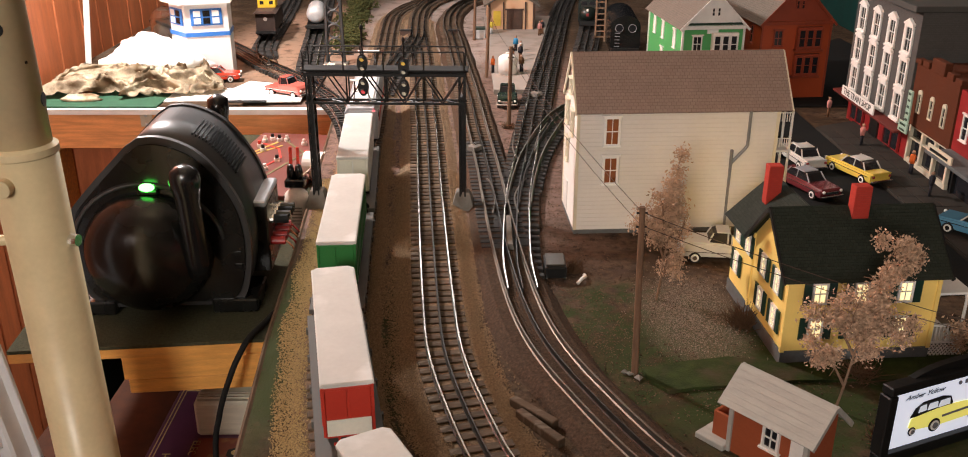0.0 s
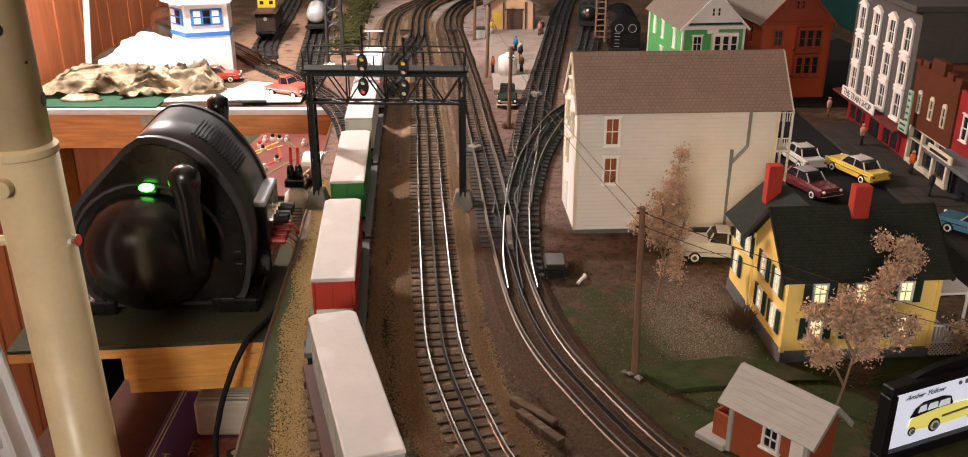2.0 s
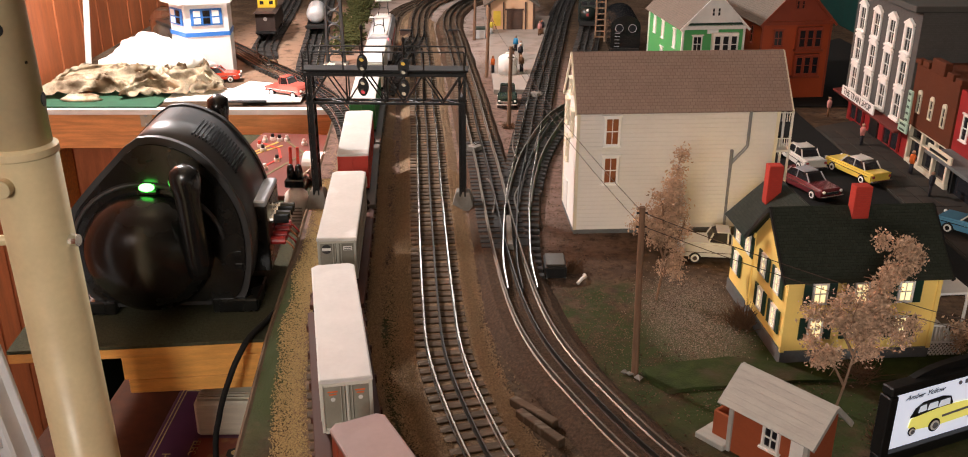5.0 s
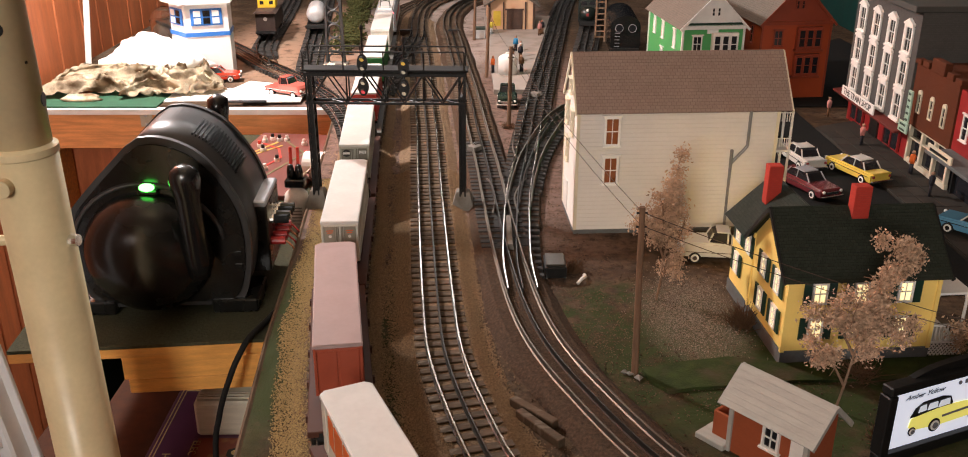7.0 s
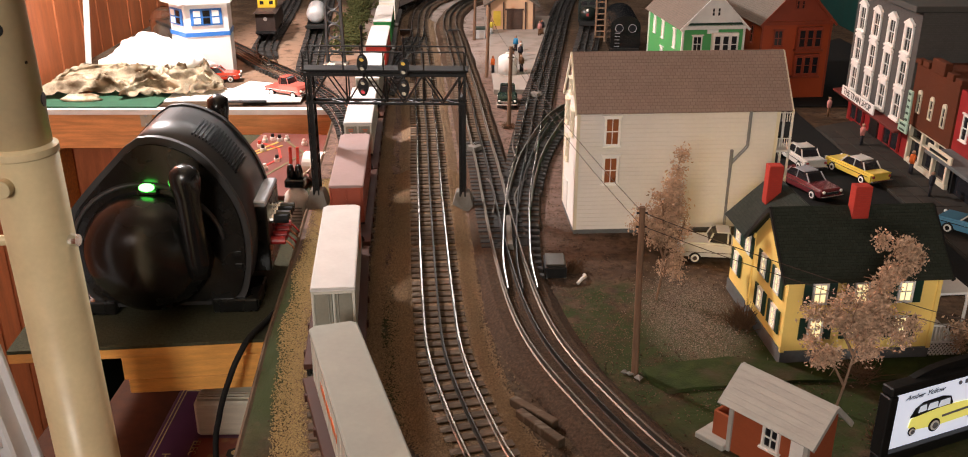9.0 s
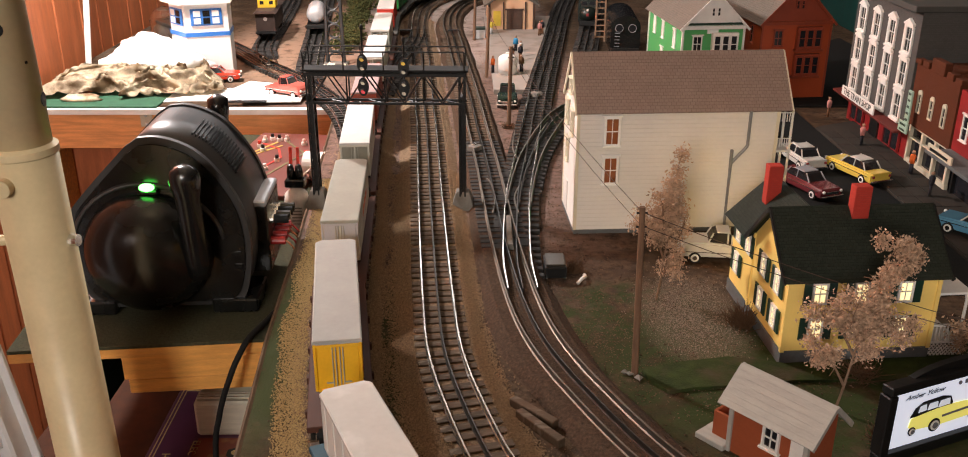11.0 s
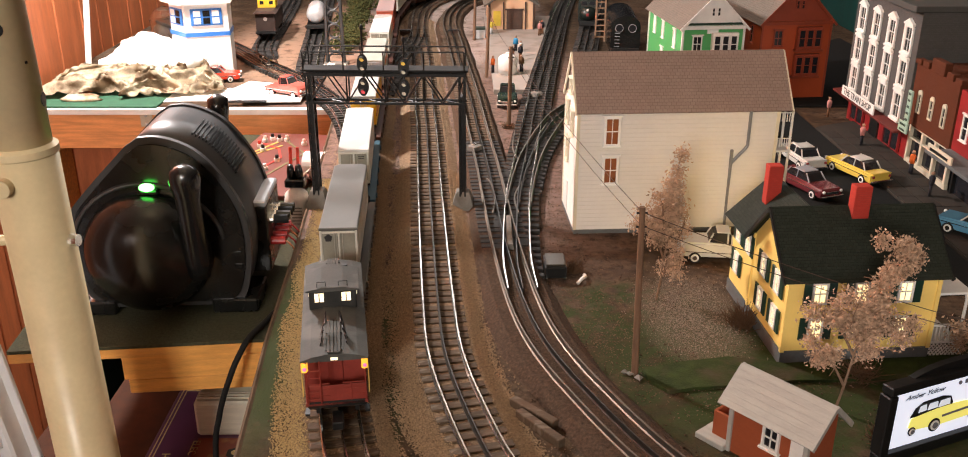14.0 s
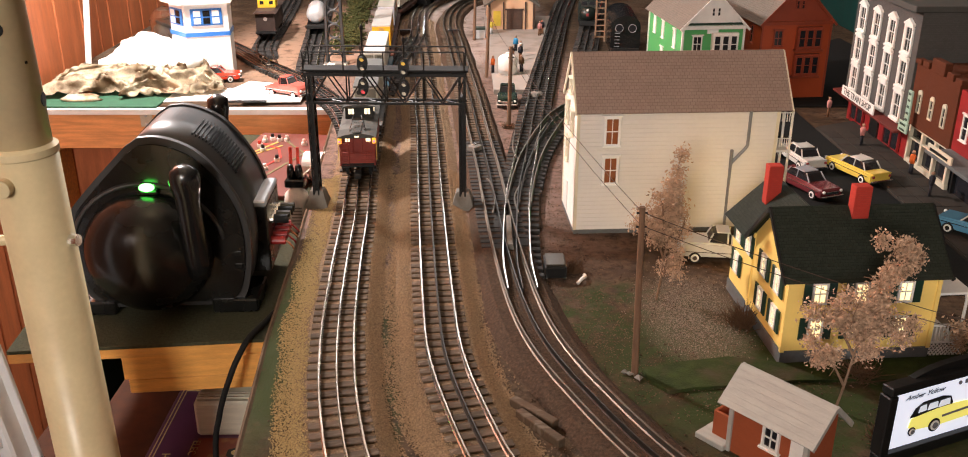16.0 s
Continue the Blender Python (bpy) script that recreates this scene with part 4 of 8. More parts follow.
def shelf():
    s = thing("side_shelf", Matrix(), "plywood side shelf covered with grey carpet", "shelf")
    bm = B()
    outline = [(-0.548, 0.936), (-0.240, 0.968), (-0.252, 1.20), (-0.288, 1.79), (-0.60, 1.79), (-0.575, 1.20)]
    for z, mi in ((SHELF - 0.004, 0),):
        lo = [bm.verts.new((x, y, z)) for x, y in outline]
        hi = [bm.verts.new((x, y, SHELF)) for x, y in outline]
        bm.faces.new(hi)
        for i in range(6):
            bm.faces.new((lo[i], lo[(i + 1) % 6], hi[(i + 1) % 6], hi[i]))
    bmesh.ops.recalc_face_normals(bm, faces=list(bm.faces))
    part("carpet", bm, M_CARPET, s, "grey-green carpet")
    bm = B()
    lo = [bm.verts.new((x, y, SHELF - 0.016)) for x, y in outline]
    hi = [bm.verts.new((x, y, SHELF - 0.0045)) for x, y in outline]
    bm.faces.new(hi)
    bm.faces.new(lo[::-1])
    for i in range(6):
        bm.faces.new((lo[i], lo[(i + 1) % 6], hi[(i + 1) % 6], hi[i]))
    bmesh.ops.recalc_face_normals(bm, faces=list(bm.faces))
    part("board", bm, M_PLY, s, "plywood board")
    m = Matrix.Translation((-0.335, 0.972, 0)) @ Matrix.Rotation(0.10, 4, "Z")
    part("apron_plank", box(B(), (0, 0, -0.083), (0.185, 0.016, 0.033), 0.0012, m=m), M_PLY, s)
    part("apron_plank", box(B(), (0.004, 0.002, -0.110), (0.185, 0.016, 0.019), 0.0012, m=m), M_PLY, s)
    part("cleat", box(B(), (0.072, -0.0085, -0.086), (0.05, 0.004, 0.03), 0.001, m=m), M_PLY, s)
    part("bracket", box(B(), (-0.52, 1.3, -0.14), (0.03, 0.5, 0.14), 0.002), mat("dark_green_board", (0.012, 0.035, 0.03), 0.8), s, "dark green side board")
    return s


shelf()


# ---- the black power unit ----
def power_unit():
    M_SHELL = mat("satin_black_shell", (0.026, 0.025, 0.025), 0.42, 0, 0.2, 12, 0.04)
    M_FACE = mat("face_black", (0.0050, 0.0050, 0.0045), 0.26, 0, 0.25, 30, 0.02)
    X0 = -0.390
    u = thing("power_transformer", Matrix.Translation((X0, 1.035, SHELF)) @ Matrix.Rotation(0.05, 4, "Z"), "large black toy-train transformer with glowing green lamp", "transformer")
    fine = smooth_line([(x, 0, z) for x, z in [(-0.010, 0.2225), (0.010, 0.2235), (0.034, 0.217), (0.058, 0.202), (0.082, 0.172), (0.099, 0.137), (0.105, 0.100), (0.103, 0.060), (0.094, 0.024), (0.080, 0.010)]], 0.005)
    left = smooth_line([(x, 0, z) for x, z in [(-0.078, 0.010), (-0.096, 0.032), (-0.104, 0.070), (-0.1045, 0.105), (-0.100, 0.130), (-0.091, 0.145), (-0.060, 0.178), (-0.034, 0.204), (-0.022, 0.216)]], 0.005)
    prof = [(p.x, p.z) for p in fine] + [(p.x, p.z) for p in left]
    shell = part("shell", prism(B(), prof, 0.006, 0.146), M_SHELL, u, "satin black arched shell", smooth=False)
    shell.data.polygons.foreach_set("use_smooth", [len(p.vertices) == 4 for p in shell.data.polygons])
    rim = [(x * 1.02, (z - 0.1) * 1.02 + 0.1) for x, z in prof]
    bm = prism(B(), rim, 0.0, 0.008)
    r = part("front_rim", bm, M_SHELL, u)
    face = [(x * 0.95, (z - 0.1) * 0.95 + 0.1) for x, z in prof]
    part("front_plate", prism(B(), face, -0.003, 0.002), M_FACE, u, "dull black front")
    part("back_rim", prism(B(), rim, 0.144, 0.152), M_SHELL, u)
    # dome, collar and lever
    bm = B()
    prof2 = [(0.0005, 0.050), (0.020, 0.0485), (0.040, 0.043), (0.058, 0.032), (0.070, 0.017), (0.0755, 0.004), (0.0765, -0.004)]
    lathe(bm, prof2[::-1], (0, 0, 0), 40)
    d = part("dome", bm, mat("dome_black", (0.007, 0.007, 0.0065), 0.25, 0, 0.2, 14, 0.02), u, "glossy black control dome", smooth=True)
    d.matrix_basis = Matrix.Translation((-0.014, -0.006, 0.084)) @ Matrix.Rotation(math.pi / 2, 4, "X")
    bm = tube(B(), [(-0.012 + 0.090 * math.cos(a), -0.003, 0.084 + 0.086 * math.sin(a)) for a in [math.radians(10 + k * 10) for k in range(17)]], 0.003, 8)
    part("collar", bm, M_SHELL, u, smooth=True)
    bm = B()
    lathe(bm, [(0.0100, 0.0), (0.0115, 0.02), (0.0118, 0.100), (0.0140, 0.112), (0.0150, 0.124), (0.0125, 0.134), (0.006, 0.139)], (0, 0, 0), 20)
    lv = part("lever", bm, M_BLACKGLOSS, u, "glossy black throttle lever", smooth=True)
    lv.matrix_basis = Matrix.Translation((0.052, -0.034, 0.064)) @ Matrix.Rotation(0.12, 4, "X") @ Matrix.Diagonal((1.2, 1.0, 1.04, 1))
    bm = B()
    lathe(bm, [(0.010, 0.0), (0.0125, 0.02), (0.0125, 0.05), (0.0145, 0.062), (0.0135, 0.074), (0.005, 0.080)], (0, 0, 0), 20)
    lv = part("lever", bm, M_BLACKGLOSS, u, "glossy black throttle lever", smooth=True)
    lv.matrix_basis = Matrix.Translation((0.044, 0.172, 0.150)) @ Matrix.Rotation(-0.1, 4, "X")
    part("lever_boss", rod(B(), (0.044, 0.15, 0.13), (0.044, 0.182, 0.13), 0.02, seg=16), M_BLACKGLOSS, u)
    part("lamp", ball(B(), (-0.004, -0.010, 0.168), 0.0092, 16, 10, (1.0, 0.6, 0.55)), glow("green_lamp", (0.10, 1.0, 0.10), 9.0), u, "glowing green lamp")
    part("lamp_hood", box(B(), (-0.004, -0.006, 0.161), (0.024, 0.010, 0.006), 0.002), M_FACE, u)
    # vent slots on the sloping side
    line = smooth_line([(0.040, 0, 0.2140), (0.058, 0, 0.2020), (0.082, 0, 0.1720), (0.092, 0, 0.1530)], 0.0046)
    for k, p in enumerate(line[:16]):
        d = line[min(k + 1, len(line) - 1)] - line[max(k - 1, 0)]
        m = Matrix.Translation((p.x - d.z * 0.0016 / d.length, 0.078, p.z + d.x * 0.0016 / d.length)) @ Matrix.Rotation(math.atan2(-d.z, d.x), 4, "Y")
        part("vent_slot", box(B(), (0, 0, 0), (0.0021, 0.062, 0.0034), m=m), M_BLACK, u)
    # feet
    part("foot", box(B(), (0.082, 0.028, 0.009), (0.056, 0.070, 0.018), 0.002), M_FACE, u)
    part("foot", box(B(), (-0.088, 0.028, 0.009), (0.050, 0.070, 0.018), 0.002), M_FACE, u)
    part("base", box(B(), (0, 0.075, 0.012), (0.16, 0.13, 0.020), 0.003), M_FACE, u)
    for x in (-0.10, 0.084):
        part("screw", ball(B(), (x, 0.006, 0.019), 0.003, 8, 6), M_CHROME, u)
    for k in range(2):
        part("switch", box(B(), (0.091, -0.002, 0.062 + 0.016 * k), (0.010, 0.006, 0.006), 0.001), M_BLACKGLOSS, u, "small black rocker switch")
    # terminal block with binding posts
    t = part("terminal_block", box(B(), (0.105, 0.105, 0.070), (0.026, 0.090, 0.090), 0.002), M_FACE, u)
    part("terminal_cover", box(B(), (0.106, 0.105, 0.118), (0.024, 0.092, 0.008), 0.002), M_SILVER, t, "silver cover strip")
    reds = mat("red_cap", (0.35, 0.02, 0.02), 0.35)
    for k in range(4):
        y = 0.075 + 0.018 * k
        p = part("binding_post", rod(B(), (0.117, y, 0.092 - 0.0015 * k), (0.142, y, 0.092 - 0.0015 * k), 0.0058, seg=12), M_BLACKGLOSS if k % 2 else M_RUBBER, t)
        part("post_collar", rod(B(), (0.117, y, 0.092 - 0.0015 * k), (0.124, y, 0.092 - 0.0015 * k), 0.0065, seg=12), M_CHROME, p)
        q = part("binding_post", rod(B(), (0.117, y, 0.062), (0.136, y, 0.062), 0.0055, seg=12), reds, t, "red binding post")
        part("wire", tube(B(), [(0.136, y, 0.062), (0.146, y, 0.050), (0.142, y + 0.02, 0.020), (0.128, y + 0.05, 0.004)], 0.0013, 6, step=0.006), reds if k % 2 else M_BROWNBOARD, q)
    return u


power_unit()


def bottle():
    b = thing("glue_bottle", Matrix.Translation((-0.2790, 1.3045, SHELF)), "white plastic glue bottle with black twin caps", "bottle")
    part("body", lathe(B(), [(0.017, 0.0), (0.0185, 0.003), (0.0185, 0.048), (0.016, 0.058), (0.009, 0.064), (0.008, 0.068)], (0, 0, 0), 24), mat("white_plastic", (0.62, 0.60, 0.55), 0.35), b, smooth=True)
    for k in range(6):
        part("label_line", box(B(), (0.002, -0.0186, 0.040 - 0.005 * k), (0.016, 0.0008, 0.0018)), M_CONCRETE, b)
    part("cap", box(B(), (0, 0, 0.074), (0.030, 0.018, 0.013), 0.002), M_BLACKGLOSS, b, "black cap")
    for x in (-0.006, 0.006):
        part("nozzle", lathe(B(), [(0.006, 0), (0.006, 0.012), (0.0045, 0.020), (0.002, 0.022)], (x, 0, 0.080), 12), M_BLACKGLOSS, b, smooth=True)


bottle()


def control_panel():
    c = thing("control_panel", Matrix.Translation((-0.372, 1.60, SHELF + 0.004)) @ Matrix.Rotation(-0.12, 4, "Z"), "dark red control panel with coloured track lines and push buttons", "control panel")
    part("board", box(B(), (0, 0, 0), (0.17, 0.34, 0.008), 0.001), mat("panel_maroon", (0.13, 0.035, 0.025), 0.45, 0, 0.2, 20, 0.05), c)
    tape = {"red": mat("red_tape", (0.45, 0.03, 0.015), 0.5), "green": mat("olive_tape", (0.12, 0.12, 0.05), 0.5), "yellow": mat("yellow_tape", (0.55, 0.42, 0.08), 0.5)}
    for colour, pts in (("red", [(-0.06, 0.10), (-0.02, 0.07), (0.0, 0.02), (-0.035, -0.12)]), ("red", [(-0.01, -0.14), (-0.035, -0.06)]), ("green", [(-0.03, 0.13), (0.035, 0.05), (0.0, -0.10)]), ("yellow", [(-0.07, 0.02), (-0.035, 0.11)]), ("yellow", [(-0.075, 0.0), (-0.02, 0.09)])):
        for (x0, y0), (x1, y1) in zip(pts, pts[1:]):
            d = Vector((x1 - x0, y1 - y0, 0))
            part("line_tape", box(B(), (0, 0, 0), (d.length, 0.004, 0.001), m=Matrix.Translation(((x0 + x1) / 2, (y0 + y1) / 2, 0.0045)) @ Matrix.Rotation(math.atan2(d.y, d.x), 4, "Z")), tape[colour], c)
    caps = (M_WHITE, tape["red"], M_BLACK)
    rng = random.Random(3)
    for x, y in ((-0.06, 0.11), (-0.05, 0.125), (-0.035, 0.12), (-0.02, 0.12), (-0.06, 0.08), (-0.045, 0.055), (-0.05, -0.03), (-0.03, -0.05), (-0.018, -0.055), (-0.005, -0.05), (0.0, 0.0), (0.02, 0.10), (0.045, 0.03), (0.055, -0.06)):
        k = part("button", rod(B(), (x, y, 0.004), (x, y, 0.010), 0.0055, seg=10), M_WHITE, c, "white push button")
        part("button_cap", rod(B(), (x, y, 0.010), (x, y, 0.016), 0.0032, seg=10), caps[rng.randrange(3)], k)
    for x in (0.045, 0.058):
        part("red_lever", rod(B(), (x, -0.06, 0.004), (x, -0.055, 0.05), 0.0028, seg=8), tape["red"], c, "red toggle lever")


control_panel()


def loose_items():
    rng = random.Random(8)
    for k in range(7):
        w = tube(B(), [(-0.315 + rng.uniform(-0.01, 0.01), 1.36 + rng.uniform(0, 0.25), SHELF + 0.010), (-0.285 + rng.uniform(-0.01, 0.01), 1.42 + rng.uniform(0, 0.15), SHELF + 0.022 + rng.uniform(0, 0.03)), (-0.272, 1.40 + rng.uniform(0, 0.3), SHELF + 0.012)], 0.0014, 6, step=0.01)
        solid("wire", w, mat("wire_%s" % k, rng.choice([(0.35, 0.03, 0.02), (0.5, 0.45, 0.35), (0.15, 0.05, 0.03)]), 0.5), "loose coloured wire beside the control panel", "wire")
    solid("tape_roll", rod(rod(B(), (-0.305, 1.52, SHELF + 0.028), (-0.270, 1.515, SHELF + 0.028), 0.024, seg=24), (-0.306, 1.52, SHELF + 0.028), (-0.269, 1.515, SHELF + 0.028), 0.012, seg=16), M_WHITE, "white roll of tape beside the control panel", "tape roll")
    solid("cable", tube(B(), [(-0.245, 1.12, SHELF + 0.006), (-0.252, 1.05, SHELF + 0.006), (-0.263, 1.00, SHELF + 0.006), (-0.2745, 0.962, SHELF + 0.005), (-0.281, 0.943, SHELF - 0.004), (-0.291, 0.930, -0.075), (-0.310, 0.928, -0.13), (-0.321, 0.928, -0.20), (-0.320, 0.93, -0.40), (-0.32, 0.95, FLOOR_Z + 0.006)], 0.0035, 10, step=0.008), M_RUBBER, "thick black cable hanging over the shelf edge", "cable")


loose_items()


def steel_post():
    cream = mat("cream_enamel", (0.64, 0.54, 0.33), 0.38, 0, 0.12, 20, 0.05, spot=(0.52, 0.41, 0.25), spot_at=0.68)
    p = thing("steel_post", Matrix.Translation((-0.4092, 0.80, 0)) @ Matrix.Rotation(-0.018, 4, "Y"), "cream painted steel post with bolts and holes", "post")
    part("tube", rod(B(), (0, 0, FLOOR_Z), (0, 0, 0.238), 0.0298, seg=48), cream, p, smooth=True)
    part("upper_tube", lathe(B(), [(0.0268, 0.238), (0.0268, 1.55)], (0, 0, 0), 48), cream, p, smooth=True)
    part("sleeve_ring", lathe(B(), [(0.0292, 0.232), (0.0312, 0.234), (0.0312, 0.240), (0.0268, 0.243)], (0, 0, 0), 48), cream, p)
    part("bolt", rod(B(), (-0.006, -0.026, 0.212), (-0.0065, -0.038, 0.212), 0.008, seg=20), cream, p, "round painted bolt head")
    part("bolt", rod(B(), (0.026, -0.004, 0.150), (0.037, -0.006, 0.150), 0.0058, seg=14), M_CHROME, p, "steel bolt")
    part("bolt", rod(B(), (-0.028, -0.002, 0.150), (-0.047, -0.004, 0.150), 0.005, seg=14), cream, p)
    for deg, z, r in ((10, 0.281, 0.0065), (-64, 0.347, 0.0060), (-22, 0.317, 0.0015)):
        a = math.radians(deg)
        part("hole", rod(B(), (0.0255 * math.cos(a), 0.0255 * math.sin(a), z), (0.0271 * math.cos(a), 0.0271 * math.sin(a), z), r, seg=14), M_BLACK, p, "dark bolt hole")
    return p


steel_post()


def ladder():
    w = mat("white_ladder", (0.60, 0.60, 0.62), 0.45, 0, 0.1, 20, 0.05)
    l = thing("step_ladder", Matrix(), "white metal step ladder leaning beside the shelf", "ladder")
    for dx, dy in ((0.0, 0.0), (-0.34, 0.10)):
        m = look((-0.405 + dx, 0.86 + dy, FLOOR_Z), (-0.550 + dx, 0.88 + dy, 0.0))
        part("rail", box(B(), (0, 0, -0.80), (0.030, 0.020, 1.60), 0.003, m=m), w, l)
        part("flange", box(B(), (0.012, 0.014, -0.80), (0.006, 0.012, 1.60), 0.001, m=m), w, l)
    for z in (-0.72, -0.42, -0.118):
        k = (z - FLOOR_Z) / 0.95
        x = -0.405 - 0.145 * k
        part("rung", rod(B(), (x, 0.862, z), (x - 0.34, 0.962, z), 0.0105, seg=16), w, l)
    return l


ladder()


def book_and_box():
    low = -0.30
    s = thing("low_shelf", Matrix(), "dark brown low shelf under the carpeted shelf", "shelf")
    part("board", box(B(), (-0.43, 1.24, low - 0.009), (0.42, 0.56, 0.018), 0.002), mat("dark_shelf", (0.055, 0.021, 0.011), 0.8, 0, 0.4, 60, 0.3), s)
    for x in (-0.60, -0.25):
        for y in (1.02, 1.48):
            part("leg", box(B(), (x, y, (low - 0.018 + FLOOR_Z) / 2), (0.03, 0.03, low - 0.018 - FLOOR_Z), 0.002), M_BROWNBOARD, s)
    m = Matrix.Translation((-0.371, 1.066, low)) @ Matrix.Rotation(0.01, 4, "Z")
    b = thing("boxed_book", m, "dark purple box with thin gold border lines and lettering", "box")
    purple = mat("purple_card", (0.11, 0.035, 0.075), 0.4, 0, 0.2, 30, 0.05)
    gold = mat("gold_print", (0.55, 0.42, 0.20), 0.45)
    part("cover", box(B(), (0, 0, 0.020), (0.155, 0.26, 0.040), 0.001), purple, b)
    for off in (0.006, 0.011):
        for sgn in (-1, 1):
            part("border_line", box(B(), (sgn * (0.0775 - off), 0, 0.0403), (0.0014, 0.26 - 2 * off, 0.0008)), gold, b, "thin gold line")
            part("border_line", box(B(), (0, sgn * (0.13 - off), 0.0403), (0.155 - 2 * off, 0.0014, 0.0008)), gold, b, "thin gold line")

    def words(text, x, y, size, turn, material):
        cu = bpy.data.curves.new("lettering", "FONT")
        cu.body, cu.size, cu.extrude, cu.align_x = text, size, 0.0003, "LEFT"
        o = new("lettering", cu)
        cu.materials.append(material)
        o.parent = b
        o.matrix_basis = Matrix.Translation((x, y, 0.0406)) @ Matrix.Rotation(turn, 4, "Z")
        return o

    words("HOBBY", -0.056, -0.034, 0.016, -math.pi / 2, gold)
    part("picture_panel", box(B(), (0.018, -0.050, 0.0404), (0.070, 0.098, 0.001)), mat("red_print", (0.22, 0.04, 0.02), 0.45, spot=(0.4, 0.25, 0.08)), b, "dark red picture panel")
    words("ELEC", -0.022, -0.006, 0.015, -math.pi / 2, gold)
    part("emblem", rod(B(), (0.040, -0.035, 0.0405), (0.040, -0.035, 0.0418), 0.012, seg=6), M_BLACK, b, "dark emblem with a pale mark")
    part("emblem_mark", rod(B(), (0.040, -0.035, 0.0415), (0.040, -0.035, 0.0424), 0.005, seg=12), gold, b)
    m = Matrix.Translation((-0.350, 1.098, low + 0.040)) @ Matrix.Rotation(0.02, 4, "Z")
    p = thing("metal_case", m, "brushed silver metal case lying on the box", "case")
    alu = mat("brushed_alu", (0.66, 0.62, 0.50), 0.45, 0.25, 0.15, 20, 0.08, stretch=(1, 10, 10))
    part("body", box(B(), (0, 0, 0.027), (0.084, 0.056, 0.054), 0.004), alu, p)
    for k in range(3):
        part("rib", box(B(), (0, -0.016 + 0.006 * k, 0.0545), (0.080, 0.0024, 0.003), 0.0006), alu, p)
    part("lid_step", box(B(), (0.004, 0.018, 0.0585), (0.074, 0.018, 0.010), 0.002), alu, p)


book_and_box()


# ---- bench clutter ----
def crumple(name, c, s, amp, freq, material, label, category, seed, sub=4, flat=0.0):
    bm = B()
    bmesh.ops.create_icosphere(bm, subdivisions=sub, radius=1)
    for v in bm.verts:
        p = v.co.copy()
        q = p * freq + Vector((seed * 7.3, seed * 1.7, 0))
        k = 1 + amp * (noise.noise(q) + 0.55 * abs(noise.noise(q * 2.3)) + 0.3 * noise.noise(q * 5.1))
        p *= k
        v.co = Vector((p.x * s[0], p.y * s[1], max(p.z * s[2], flat)))
    low = min(v.co.z for v in bm.verts)
    bmesh.ops.translate(bm, verts=bm.verts, vec=(c[0], c[1], c[2] - low))
    return solid(name, bm, material, label, category, smooth=True)


# the brown spots paint the shade of the folds into the canvas colour
M_CANVAS = mat("canvas", (0.54, 0.45, 0.32), 0.95, 0, 0.6, 45, 0.9, spot=(0.15, 0.095, 0.05), spot_at=0.56)
M_PAPER = mat("white_paper", (0.80, 0.79, 0.76), 0.8, 0, 0.05, 30, 0.05)
M_BAG = mat("white_bag", (0.80, 0.78, 0.75), 0.35, 0, 0.06, 30, 0.2)


def cloth(name, outline_c, sx, sy, height, seed, material, label, folds=5.0, turn=0.0):
    """A crumpled cloth with hanging folds and thickness."""
    bm = B()
    n = 72
    grid = []
    for i in range(n + 1):
        row = []
        for j in range(n + 1):
            u, v = i / n * 2 - 1, j / n * 2 - 1
            w = Vector((u * folds * 0.45, v * folds, seed))
            r = max(abs(u), abs(v)) ** 4
            warp = Vector((0.5 * noise.noise(w * 0.7), 0.9 * noise.noise(w * 0.7 + Vector((4, 4, 0))), 0))
            ridge = (1 - abs(noise.noise(w * 0.75 + warp))) ** 5
            small = (1 - abs(noise.noise(w * 1.7 + warp * 2 + Vector((3, 7, 1))))) ** 4
            h = height * (1 - 0.85 * r) * (0.50 + 0.50 * noise.noise(w * 0.4)) + 0.026 * ridge * (1 - 0.7 * r) + 0.008 * small
            x = u * sx * (1 + 0.18 * noise.noise(Vector((v * 2.3, seed, 0))))
            y = v * sy * (1 + 0.18 * noise.noise(Vector((u * 2.3, seed, 5))))
            x += 0.016 * noise.noise(w * 0.8 + Vector((9, 2, 0)))
            y += 0.020 * noise.noise(w * 0.9 + Vector((1, 8, 4))) - 0.012 * ridge
            row.append(bm.verts.new((x, y, max(0.003, h))))
        grid.append(row)
    for i in range(n):
        for j in range(n):
            bm.faces.new((grid[i][j], grid[i + 1][j], grid[i + 1][j + 1], grid[i][j + 1]))
    bmesh.ops.solidify(bm, geom=list(bm.faces), thickness=0.0025)
    bmesh.ops.recalc_face_normals(bm, faces=list(bm.faces))
    bmesh.ops.transform(bm, matrix=Matrix.Translation(outline_c) @ Matrix.Rotation(turn, 4, "Z"), verts=bm.verts)
    return solid(name, bm, material, label, "cloth", smooth=True)


